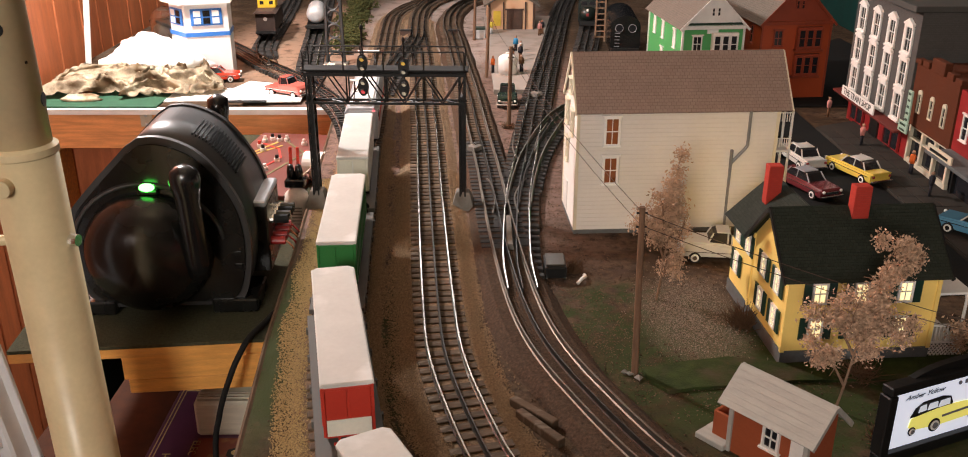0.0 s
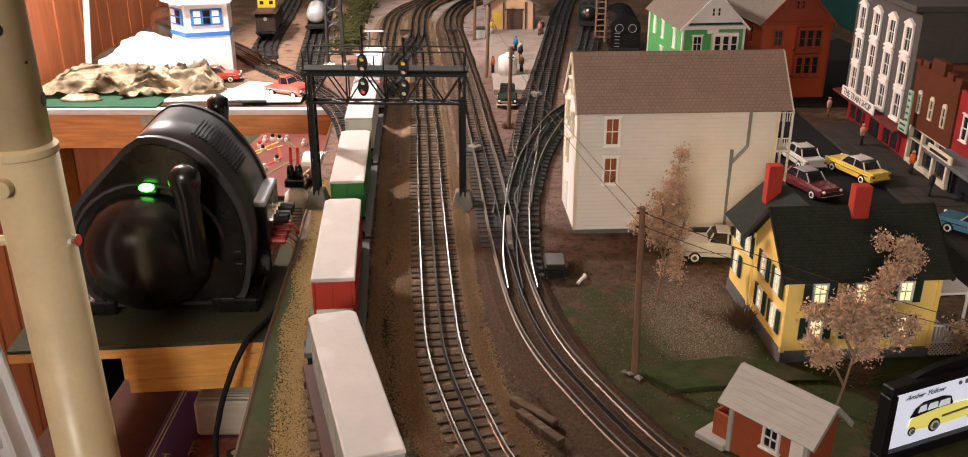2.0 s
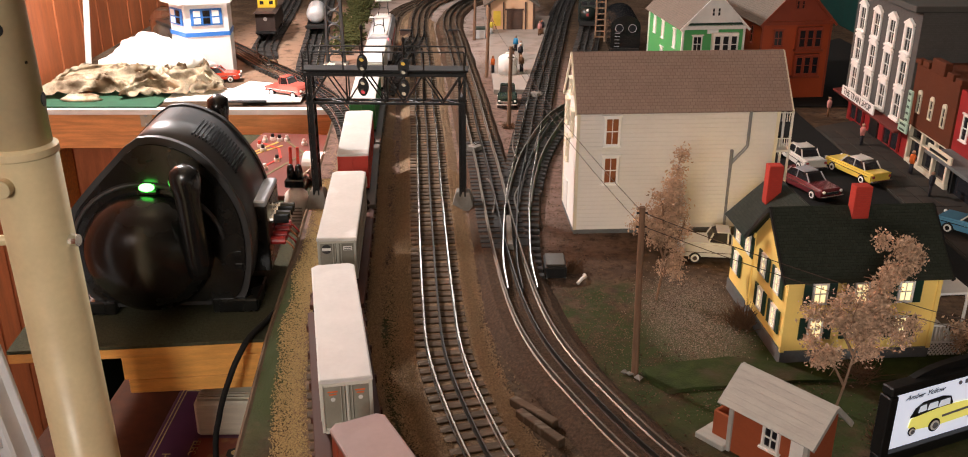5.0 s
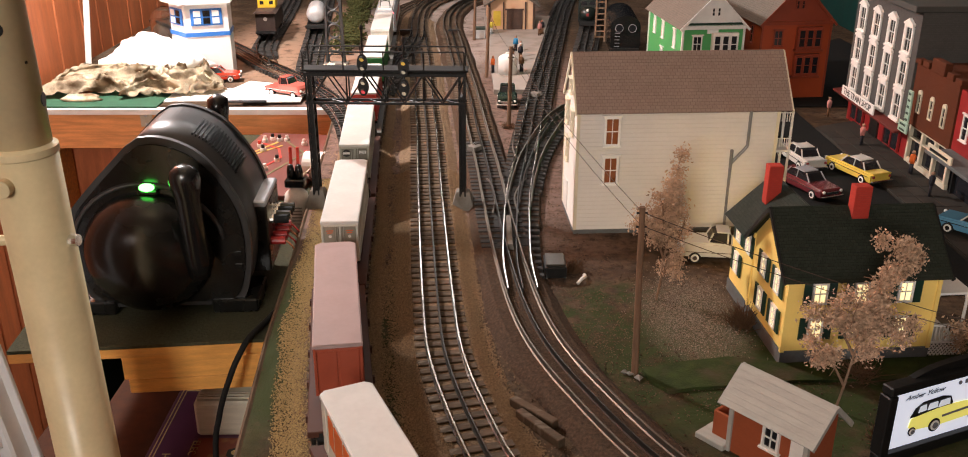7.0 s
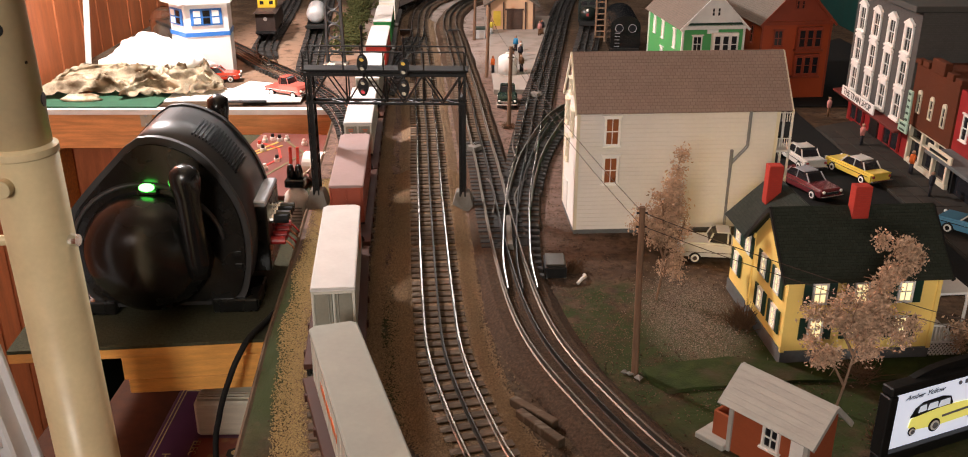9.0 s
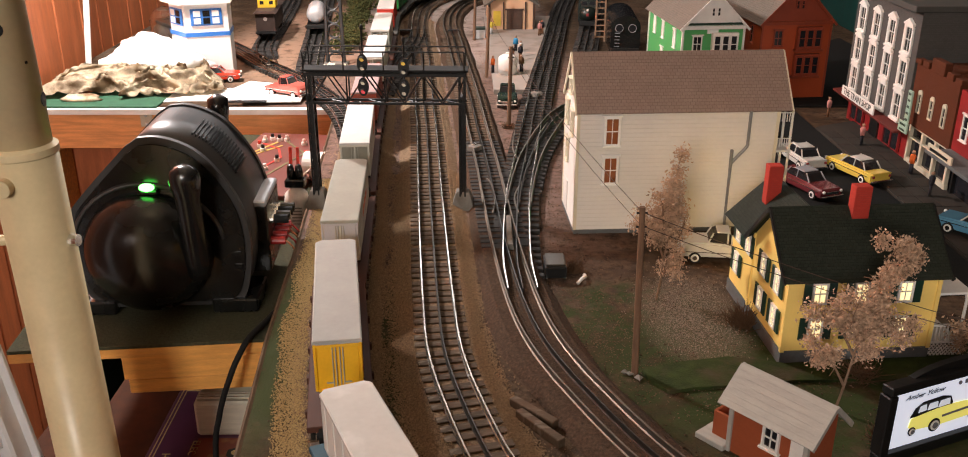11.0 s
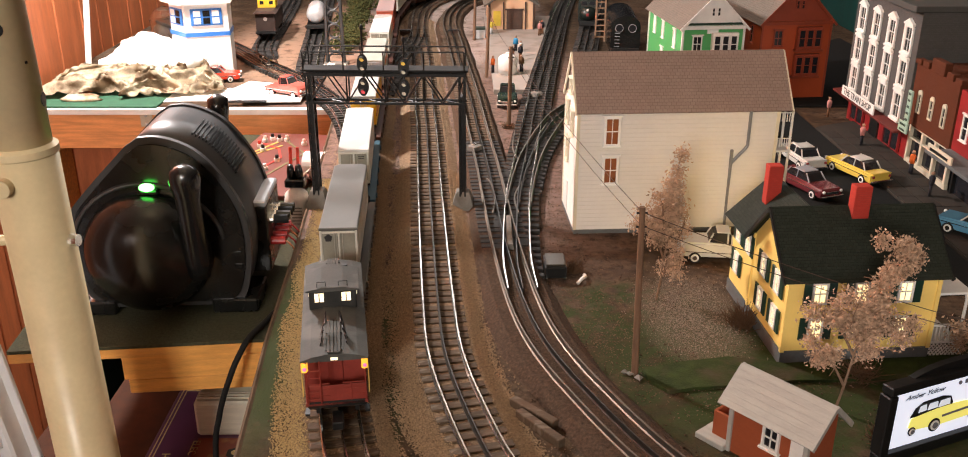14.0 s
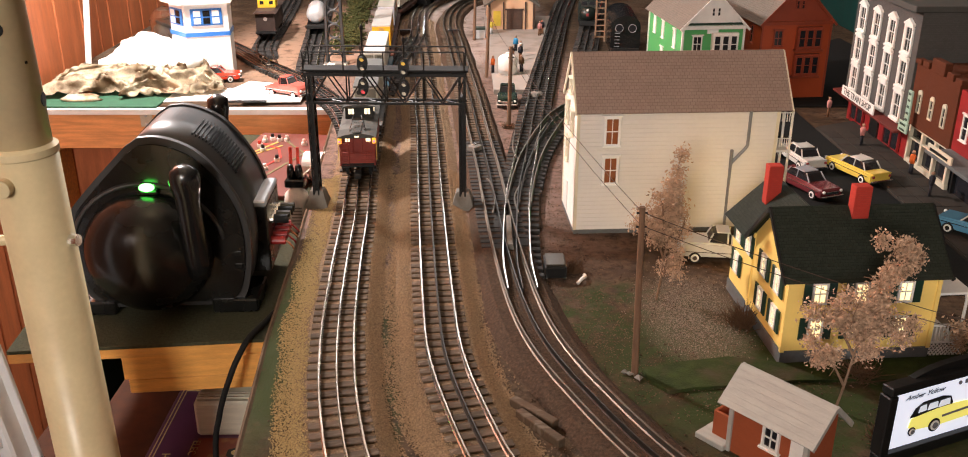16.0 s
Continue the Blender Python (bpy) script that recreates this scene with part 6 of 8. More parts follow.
def yellow_house():
    m = Matrix.Translation((0.3005, 0.826, 0)) @ Matrix.Rotation(0.066, 4, "Z")
    L, D = 0.152, 0.104
    trim = mat("pale_trim", (0.72, 0.62, 0.36), 0.5)
    h = gable_house("yellow_house", m, L, D, 0.101, 0.150, M_YELLOW, M_SHINGLEDARK, M_BLACK, "yellow house with black roof, dark green shutters and lit windows", boards=0, over=0.008, courses=18, foundation=M_GREYBASE, base=0.014, corner_mat=M_YELLOW)
    for x, lit in ((0.031, M_LITROOM), (0.073, M_LITROOM), (0.118, M_LITROOM)):
        for z in (0.079, 0.040):
            window(h, Matrix.Translation((x, -0.0006, z)), 0.0135, 0.0215, M_WHITE, lit, 2, 2, hood=False, shutter=M_GREENSHUT, label="lit window with dark green shutters")
    for y, zs in ((0.028, (0.079, 0.040)), (0.068, (0.079, 0.040)), (0.118, (0.083,)), (0.150, (0.083, 0.045))):
        for z in zs:
            window(h, on_left(y, z) @ Matrix.Translation((0, -0.0006, 0)), 0.0125, 0.0225, M_WHITE, M_LITROOM, 2, 3, hood=False, shutter=M_GREENSHUT, label="lit window with dark green shutters")
    # rear wing
    part("wing_wall", prism(B(), [(0, 0.014), (0.085, 0.014), (0.085, 0.100), (0.0425, 0.140), (0, 0.100)], D, 0.172), M_YELLOW, h)
    part("foundation", box(B(), (0.0425, 0.139, 0.0075), (0.088, 0.069, 0.015)), M_GREYBASE, h)
    slope(h, (-0.009, D + 0.006, 0.0915), (-0.009, 0.181, 0.0915), (0.0425, 0.181, 0.140), (0.0425, D - 0.03, 0.140), 0.0016, M_SHINGLEDARK, courses=16)
    slope(h, (0.094, D - 0.03, 0.0915), (0.094, 0.181, 0.0915), (0.0425, 0.181, 0.140), (0.0425, D - 0.03, 0.140), 0.0016, M_SHINGLEDARK, courses=16)
    brick = course_mat("red_brick", (0.42, 0.045, 0.03), (0.36, 0.035, 0.025), (0.25, 0.04, 0.03), 0.005, 0.0022, 0.7, 0.3)
    uv_flat(part("chimney", box(B(), (0.027, 0.142, 0.139), (0.016, 0.013, 0.052), 0.0006), brick, h, "red brick chimney"))
    uv_flat(part("chimney", box(B(), (0.080, 0.046, 0.158), (0.017, 0.013, 0.034), 0.0006), brick, h, "red brick chimney"))
    # unseen rear panes, added to throw a yellow glow on the cream house wall
    wall_fill = glow("yellow_wall_fill", (1.0, 0.62, 0.16), 60.0)
    for x, z in ((0.020, 0.079), (0.062, 0.079)):
        window(h, Matrix.Translation((x, 0.1726, z)) @ Matrix.Rotation(math.pi, 4, "Z"), 0.0135, 0.0225, M_WHITE, wall_fill, 2, 3, hood=False, shutter=M_GREENSHUT, label="lit window with dark green shutters")
    # side porch
    p = part("porch_floor", box(B(), (L + 0.018, 0.030, 0.018), (0.034, 0.058, 0.003), 0.0004), M_WHITE, h, "white side porch")
    part("porch_roof", box(B(), (L + 0.018, 0.030, 0.0735), (0.040, 0.060, 0.003), 0.0006), M_WHITE, h, "white porch canopy")
    for x, y in ((0.034, 0.003), (0.034, 0.057), (0.002, 0.003)):
        part("porch_column", lathe(B(), [(0.0030, 0), (0.0018, 0.004), (0.0016, 0.046), (0.0034, 0.052)], (L + x, y, 0.0195), 8), M_WHITE, h)
    bm = B()
    for k in range(8):
        box(bm, (L + 0.004 + k * 0.004, 0.002, 0.028), (0.0012, 0.0012, 0.017))
    box(bm, (L + 0.018, 0.002, 0.0375), (0.034, 0.002, 0.002))
    for k in range(9):
        for s in (-1, 1):
            box(bm, (L + 0.002 + k * 0.004, 0.001, 0.009), (0.0011, 0.0010, 0.019), m=Matrix.Translation((L + 0.002 + k * 0.004, 0, 0.009)) @ Matrix.Rotation(s * 0.7, 4, "Y") @ Matrix.Translation((-L - 0.002 - k * 0.004, 0, -0.009)))
    part("porch_lattice", bm, M_WHITE, h, "white railing and lattice")
    return h


yellow_house()


def shanty():
    m = Matrix.Translation((0.2529, 0.667, 0)) @ Matrix.Rotation(math.radians(-50), 4, "Z") @ Matrix.Translation((-0.036, -0.0215, 0))
    orange = course_mat("orange_brick", (0.28, 0.07, 0.028), (0.25, 0.06, 0.024), (0.26, 0.07, 0.03), 0.006, 0.0025, 0.8, 0.3)
    grey = mat("weathered_roof", (0.34, 0.33, 0.30), 0.85, 0, 0.15, 40, 0.3, stretch=(1, 6, 1))
    h = gable_house("watch_shanty", m, 0.072, 0.043, 0.0545, 0.0745, orange, grey, grey, "small orange brick shanty with weathered grey roof", over=0.008, courses=7)
    window(h, Matrix.Translation((0.040, -0.0008, 0.034)), 0.014, 0.020, M_WHITE, M_DARKGLASS, 2, 2, label="white framed window")
    part("door", box(B(), (0.064, -0.0008, 0.026), (0.012, 0.002, 0.040), 0.0004), M_WHITE, h)
    part("porch_slab", box(B(), (-0.016, 0.018, 0.003), (0.030, 0.050, 0.006), 0.0008), grey, h, "grey porch slab")
    part("porch_wall", box(B(), (-0.010, 0.004, 0.018), (0.020, 0.003, 0.024), 0.0005), orange, h)
    part("porch_wall", box(B(), (-0.019, 0.020, 0.018), (0.003, 0.032, 0.024), 0.0005), orange, h)
    return h


shanty()


def billboard():
    m = Matrix.Translation((0.3435, 0.6614, 0)) @ Matrix.Rotation(math.radians(23), 4, "Z")
    b = thing("lit_billboard", m, "black framed lit billboard showing a yellow car", "billboard")
    W, z0, z1 = 0.125, 0.010, 0.069
    part("frame", box(box(box(box(B(), (W / 2, 0.004, z0 - 0.005), (W + 0.020, 0.012, 0.010), 0.001), (W / 2, 0.004, z1 + 0.004), (W + 0.020, 0.012, 0.008), 0.001), (-0.006, 0.004, 0.039), (0.010, 0.012, 0.058), 0.001), (W + 0.006, 0.004, 0.039), (0.010, 0.012, 0.058), 0.001), M_BLACK, b)
    part("arched_back", prism(B(), [(0.012 + 0.055 * (1 - math.cos(k * math.pi / 12)), 0.070 + 0.014 * math.sin(k * math.pi / 12)) for k in range(13)], 0.004, 0.010), M_BLACK, b)
    part("screen", box(B(), (W / 2, 0.006, (z0 + z1) / 2), (W, 0.004, z1 - z0)), glow("screen_white", (0.80, 0.85, 1.0), 0.42), b, "bright white screen")
    yel, blk, gry = glow("screen_yellow", (0.85, 0.78, 0.18), 0.40), M_BLACK, mat("screen_grey", (0.15, 0.15, 0.17), 0.6)
    y = 0.0035

    def shape(pts, material, name, d=0.0):
        return part(name, prism(B(), pts, y - d - 0.0006, y - d), material, b)

    shape([(0.022, 0.028), (0.024, 0.036), (0.034, 0.040), (0.060, 0.041), (0.084, 0.040), (0.108, 0.036), (0.110, 0.027), (0.096, 0.023), (0.060, 0.022), (0.030, 0.024)], yel, "car_body_picture")
    shape([(0.021, 0.0385), (0.026, 0.047), (0.034, 0.0515), (0.056, 0.0525), (0.066, 0.0500), (0.070, 0.0415), (0.050, 0.0410), (0.028, 0.0385)], blk, "car_roof_picture", 0.0008)
    for x0, x1 in ((0.029, 0.037), (0.0395, 0.050), (0.052, 0.064)):
        shape([(x0, 0.0425), (x0 + 0.0015, 0.0485), (x1, 0.0490), (x1 + 0.001, 0.0430)], glow("screen_pale", (0.7, 0.75, 0.85), 0.35), "car_window_picture", 0.0016)
    for x, r in ((0.026, 0.0042), (0.052, 0.0066), (0.098, 0.006)):
        for k, (rr, mt) in enumerate(((r, blk), (r * 0.72, M_WHITE), (r * 0.45, gry))):
            part("wheel_picture", rod(B(), (x, y - 0.0010 - 0.0006 * k, 0.024), (x, y - 0.0016 - 0.0006 * k, 0.024), rr, seg=18), mt, b)
    shape([(0.060, 0.030), (0.100, 0.032), (0.100, 0.034), (0.060, 0.032)], gry, "car_trim_picture", 0.0008)
    cu = bpy.data.curves.new("lettering", "FONT")
    cu.body, cu.size, cu.shear, cu.extrude = "Amber Yellow", 0.0074, 0.5, 0.0001
    cu.materials.append(M_BLACK)
    o = new("lettering", cu)
    o.parent = b
    o.matrix_basis = Matrix.Translation((0.012, y - 0.0010, 0.0575)) @ Matrix.Rotation(math.pi / 2, 4, "X")
    part("brand_bar", box(B(), (0.098, y - 0.0008, 0.061), (0.036, 0.0008, 0.0038)), gry, b, "dark bar of unreadable writing")
    part("brand_bar", rod(B(), (0.074, y - 0.0004, 0.061), (0.074, y - 0.0012, 0.061), 0.002, seg=8), gry, b)
    return b


billboard()


# ---- street and far houses ----
M_ASPHALT = mat("asphalt", (0.010, 0.0105, 0.0105), 0.98, 0, 0.35, 120, 0.4)
M_PAVE = mat("paving", (0.034, 0.030, 0.026), 0.98, 0, 0.25, 90, 0.3, each=0.3)


def slab(name, pts, z0, z1, material, label, category):
    bm = B()
    lo = [bm.verts.new((x, y, z0)) for x, y in pts]
    hi = [bm.verts.new((x, y, z1)) for x, y in pts]
    bm.faces.new(hi)
    bm.faces.new(lo[::-1])
    n = len(pts)
    for i in range(n):
        bm.faces.new((lo[i], lo[(i + 1) % n], hi[(i + 1) % n], hi[i]))
    bmesh.ops.recalc_face_normals(bm, faces=list(bm.faces))
    return solid(name, bm, material, label, category, kind="structure")


slab("road", [(0.425, 0.98), (0.608, 0.98), (0.608, 1.78), (0.50, 1.80), (0.42, 1.70)], 0.0, 0.0025, M_ASPHALT, "dark asphalt street through the model town", "road")
pave = slab("pavement", [(0.610, 0.95), (0.90, 0.95), (0.90, 1.80), (0.610, 1.66)], 0.0, 0.0045, M_PAVE, "grey slab pavement along the shop fronts", "pavement")
for i in range(3):
    for j in range(16):
        y0 = 0.96 + j * 0.042
        part("paving_slab", box(B(), (0.6235 + i * 0.0255, y0 + 0.02, 0.0050), (0.0245, 0.0405, 0.0022), 0.0004), M_PAVE, pave)
slab("back_street", [(0.60, 1.81), (0.95, 1.81), (0.95, 2.5), (0.69, 2.3), (0.60, 1.85)], 0.0, 0.003, M_ASPHALT, "dark street behind the shops", "road")

M_GREYBRICK = course_mat("grey_brick", (0.080, 0.078, 0.074), (0.068, 0.066, 0.062), (0.055, 0.055, 0.05), 0.006, 0.0028)
M_REDBRICK = course_mat("brown_brick", (0.090, 0.026, 0.011), (0.075, 0.021, 0.009), (0.09, 0.04, 0.025), 0.006, 0.0028)
M_SHOPRED = mat("shop_red", (0.23, 0.012, 0.012), 0.5, 0, 0.2, 40, 0.1)
M_SHOPTRIM = mat("shop_cream", (0.55, 0.50, 0.38), 0.55, 0, 0.1, 40, 0.1)
M_AWNING = mat("shop_awning", (0.12, 0.025, 0.02), 0.6, 0, 0.2, 40, 0.1)


def facing_west(x, y, z):
    return Matrix.Translation((x, y, z)) @ TURN_L


def lettering(parent, text, m, size, material, width=None):
    cu = bpy.data.curves.new("lettering", "FONT")
    cu.body, cu.size, cu.extrude, cu.align_x, cu.align_y = text, size, 0.0002, "CENTER", "CENTER"
    cu.materials.append(material)
    o = new("lettering", cu)
    o.parent = parent
    o.matrix_basis = m
    return o


def train_shop():
    s = thing("train_shop", Matrix(), "four-storey grey brick shop with white windows and red ground floor", "shop")
    X, y0, y1, top = 0.685, 1.473, 1.739, 0.245
    uv_flat(part("wall", box(B(), (X + 0.075, (y0 + y1) / 2, (0.052 + top) / 2), (0.15, y1 - y0, top - 0.052)), M_GREYBRICK, s))
    part("cornice", box(B(), (X + 0.07, (y0 + y1) / 2, top + 0.004), (0.17, y1 - y0 + 0.008, 0.010), 0.001), M_GREYBRICK, s)
    for k in range(4):
        y = y1 - 0.036 - k * 0.0645
        for z in (0.086, 0.140, 0.195):
            m = facing_west(X, y, z)
            w = window(s, m, 0.0225, 0.040, M_WHITE, M_DARKGLASS, 2, 2, label="white window with pointed hood")
            part("hood", prism(B(), [(-0.0175, 0.023), (0.0175, 0.023), (0.0165, 0.026), (0, 0.034), (-0.0165, 0.026)], -0.0050, 0.0, m=m), M_WHITE, w)
            for sgn in (-1, 1):
                part("pilaster", box(B(), (sgn * 0.0145, -0.0015, 0), (0.0048, 0.0036, 0.043), 0.0004, m=m), M_WHITE, w)
            part("sill", box(B(), (0, -0.002, -0.0235), (0.034, 0.0065, 0.004), 0.0005, m=m), M_WHITE, w)
    part("shop_front", box(B(), (X + 0.080, (y0 + y1) / 2, 0.026), (0.14, y1 - y0, 0.052)), M_SHOPRED, s, "dark red shop front")
    for y, w in ((y1 - 0.055, 0.060), (y0 + 0.055, 0.062)):
        part("display_window", box(B(), (X + 0.0085, y, 0.026), (0.004, w, 0.034), 0.0006), M_DARKGLASS, s, "dark display window")
        for dy in (-0.5, 0, 0.5):
            part("window_post", box(B(), (X + 0.0065, y + dy * w, 0.026), (0.004, 0.0026, 0.036)), M_SHOPRED, s)
    part("door", box(B(), (X + 0.0085, (y0 + y1) / 2, 0.022), (0.004, 0.034, 0.040), 0.0006), M_BLACK, s)
    part("awning", box(B(), (0, 0, 0), (0.024, y1 - y0 + 0.02, 0.004), 0.0008, m=Matrix.Translation((X - 0.008, (y0 + y1) / 2, 0.0545)) @ Matrix.Rotation(-0.12, 4, "Y")), M_AWNING, s, "dark red awning")
    m = facing_west(X - 0.018, 1.63, 0.064)
    b = part("sign_board", box(B(), (0, 0, 0), (0.150, 0.003, 0.017), 0.0005, m=m), M_WHITE, s, "white shop sign")
    lettering(b, "THE TRAIN SHOP", m @ Matrix.Translation((0, -0.0018, 0)) @ Matrix.Rotation(math.pi / 2, 4, "X"), 0.0165, M_BLACK)
    return s


train_shop()


def photo_shop():
    s = thing("brick_shop", Matrix(), "two-storey brown brick shop with cream storefront", "shop")
    X, y0, y1, top = 0.688, 1.325, 1.470, 0.165
    uv_flat(part("wall", box(B(), (X + 0.07, (y0 + y1) / 2, (0.068 + top) / 2), (0.14, y1 - y0, top - 0.068)), M_REDBRICK, s))
    for k, h in ((0.5, 0.020), (0.22, 0.010), (0.78, 0.010), (0.03, 0.008), (0.97, 0.008)):
        uv_flat(part("parapet", box(B(), (X + 0.004, y0 + k * (y1 - y0), top + h / 2), (0.012, (y1 - y0) * (0.3 if k == 0.5 else 0.14), h), 0.0008), M_REDBRICK, s))
    for k in range(3):
        y = y1 - 0.030 - k * 0.042
        m = facing_west(X, y, 0.108)
        w = window(s, m, 0.010, 0.030, M_SHOPTRIM, M_DARKGLASS, 1, 2, hood=False, label="cream arched window")
        part("arch", prism(B(), [(0.0062 * math.cos(a), 0.0155 + 0.0055 * math.sin(a)) for a in [j * math.pi / 8 for j in range(9)]], -0.0022, 0.0, m=m), M_SHOPTRIM, w)
    part("shop_front", box(B(), (X + 0.075, (y0 + y1) / 2, 0.034), (0.13, y1 - y0, 0.068)), M_DARKGLASS, s)
    for y in (y0 + 0.004, y0 + 0.050, y0 + 0.095, y1 - 0.004):
        part("front_post", box(B(), (X + 0.008, y, 0.034), (0.008, 0.006, 0.068), 0.0006), M_SHOPTRIM, s)
    for z, h in ((0.006, 0.012), (0.046, 0.003), (0.066, 0.006)):
        part("front_rail", box(B(), (X + 0.008, (y0 + y1) / 2, z), (0.007, y1 - y0, h), 0.0005), M_SHOPTRIM, s)
    mint = mat("mint_sign", (0.30, 0.42, 0.34), 0.6)
    for m, w, h, n in ((facing_west(X - 0.012, 1.448, 0.100), 0.014, 0.052, 5), (facing_west(X - 0.014, 1.452, 0.066), 0.032, 0.017, 2)):
        b = part("hanging_sign", box(B(), (0, 0, 0), (w, 0.003, h), 0.0005, m=m), mint, s, "pale green hanging sign with unreadable writing")
        for k in range(n):
            part("sign_line", box(B(), (0, -0.0018, h / 2 - (k + 0.5) * h / n), (w * 0.6, 0.0006, h / n * 0.35), m=m), M_GREENSHUT, b)
    return s


photo_shop()


def red_shop():
    s = thing("red_shop", Matrix(), "dark red shop with white trim and grey awning", "shop")
    X, y0, y1, top = 0.690, 1.16, 1.322, 0.160
    uv_flat(part("wall", box(B(), (X + 0.07, (y0 + y1) / 2, (0.065 + top) / 2), (0.14, y1 - y0, top - 0.065)), M_SHOPRED, s))
    part("shop_front", box(B(), (X + 0.075, (y0 + y1) / 2, 0.0325), (0.13, y1 - y0, 0.065)), M_DARKGLASS, s)
    for k in range(3):
        window(s, facing_west(X, y1 - 0.03 - k * 0.05, 0.110), 0.016, 0.036, M_WHITE, M_DARKGLASS, 1, 2, label="white window")
    part("awning", box(B(), (X - 0.016, (y0 + y1) / 2, 0.068), (0.046, y1 - y0, 0.005), 0.0008), M_GREYBASE, s, "grey awning")
    b = part("sign_board", box(B(), (X - 0.036, 1.28, 0.0755), (0.003, 0.075, 0.012), 0.0005), M_SHOPTRIM, s, "cream sign with unreadable writing")
    part("sign_line", box(B(), (X - 0.0380, 1.28, 0.0755), (0.0008, 0.055, 0.004)), M_BLACK, b)
    for y in (y0 + 0.01, 1.24, y1 - 0.01):
        part("front_post", box(B(), (X + 0.008, y, 0.0325), (0.006, 0.005, 0.065)), M_BLACK, s)
    return s


red_shop()


def far_house(name, m, L, D, eave, ridge, wall_mat, gable_mat, trim, label, dark):
    h = gable_house(name, m, L, D, eave, ridge, wall_mat, M_SHINGLEGREY, trim, label, over=0.008, courses=18, ridge_along="y")
    k = (ridge - eave) / (L / 2)
    part("gable", prism(B(), [(0.002, eave), (L - 0.002, eave), (L / 2, ridge - 0.002)], -0.003, 0.0), gable_mat, h)
    part("fascia", box(B(), (L / 2, -0.004, eave - 0.004), (L + 0.004, 0.004, 0.007), 0.0005), trim, h)
    for x in (-0.005, 0.006):
        window(h, Matrix.Translation((L / 2 + x, -0.0034, eave + (ridge - eave) * 0.42)), 0.0065, 0.016, trim, M_DARKGLASS, 1, 2, hood=False)
    for z in ((eave - 0.036,) if not dark else (eave - 0.034, eave - 0.088)):
        window(h, Matrix.Translation((L * 0.24, -0.0008, z)), 0.017, 0.030, trim, M_DARKGLASS, 2, 2, label="tall window")
        bay = part("bay_window", prism(B(), [(-0.026, -0.022), (0.026, -0.022), (0.026, 0.022), (-0.026, 0.022)], -0.010, 0.0, m=Matrix.Translation((L * 0.68, 0, z))), trim, h, "projecting bay window")
        for k2 in range(3):
            window(bay, Matrix.Translation((L * 0.68 + (k2 - 1) * 0.0165, -0.0102, z)), 0.013, 0.034, trim, M_DARKGLASS, 1, 2, hood=False)
        part("bay_sill", box(B(), (L * 0.68, -0.006, z - 0.024), (0.058, 0.014, 0.004), 0.0005), trim, bay)
    for y, z in ((0.05, eave - 0.034), (0.13, eave - 0.030), (0.19, eave - 0.030), (0.13, eave - 0.085)):
        if y < D:
            window(h, on_left(y, z), 0.014, 0.034, trim, M_WHITE if not dark else M_DARKGLASS, 1, 2, label="side window")
    return h


M_SHINGLEGREY = course_mat("grey_shingle", (0.17, 0.145, 0.12), (0.14, 0.12, 0.10), (0.08, 0.07, 0.06), 0.006, 0.0045)
M_GREENSIDE = mat("green_siding", (0.07, 0.33, 0.10), 0.5, 0, 0.1, 30, 0.1)
M_ORANGE = mat("orange_siding", (0.33, 0.052, 0.012), 0.5, 0, 0.12, 30, 0.1)
M_ORANGEDARK = mat("dark_orange_trim", (0.22, 0.035, 0.012), 0.55, 0, 0.15, 40, 0.1)
gh = far_house("green_house", Matrix.Translation((0.385, 1.815, 0)) @ Matrix.Rotation(0.108, 4, "Z"), 0.122, 0.235, 0.161, 0.222, M_GREENSIDE, M_WHITE, M_WHITE, "green house with white gable and bay window", False)
part("green_band", box(B(), (0.061, -0.0068, 0.1645), (0.118, 0.002, 0.004)), M_GREENSHUT, gh)
part("spindle_frieze", box(B(), (0.058, -0.0035, 0.1495), (0.022, 0.002, 0.008)), M_WHITE, gh)
far_house("orange_house", Matrix.Translation((0.5534, 1.868, 0)) @ Matrix.Rotation(0.108, 4, "Z"), 0.142, 0.26, 0.160, 0.235, M_ORANGE, M_ORANGEDARK, M_ORANGEDARK, "orange-red three-storey house with dark windows", True)
solid("stage_curtain", prism(B(), [(0, 0), (0.02, 0), (0.02, 0.45), (0, 0.45)], 2.35, 3.1, m=Matrix.Translation((1.02, 0, -0.02))), M_TEAL, "dark teal cloth hanging behind the town", "curtain")


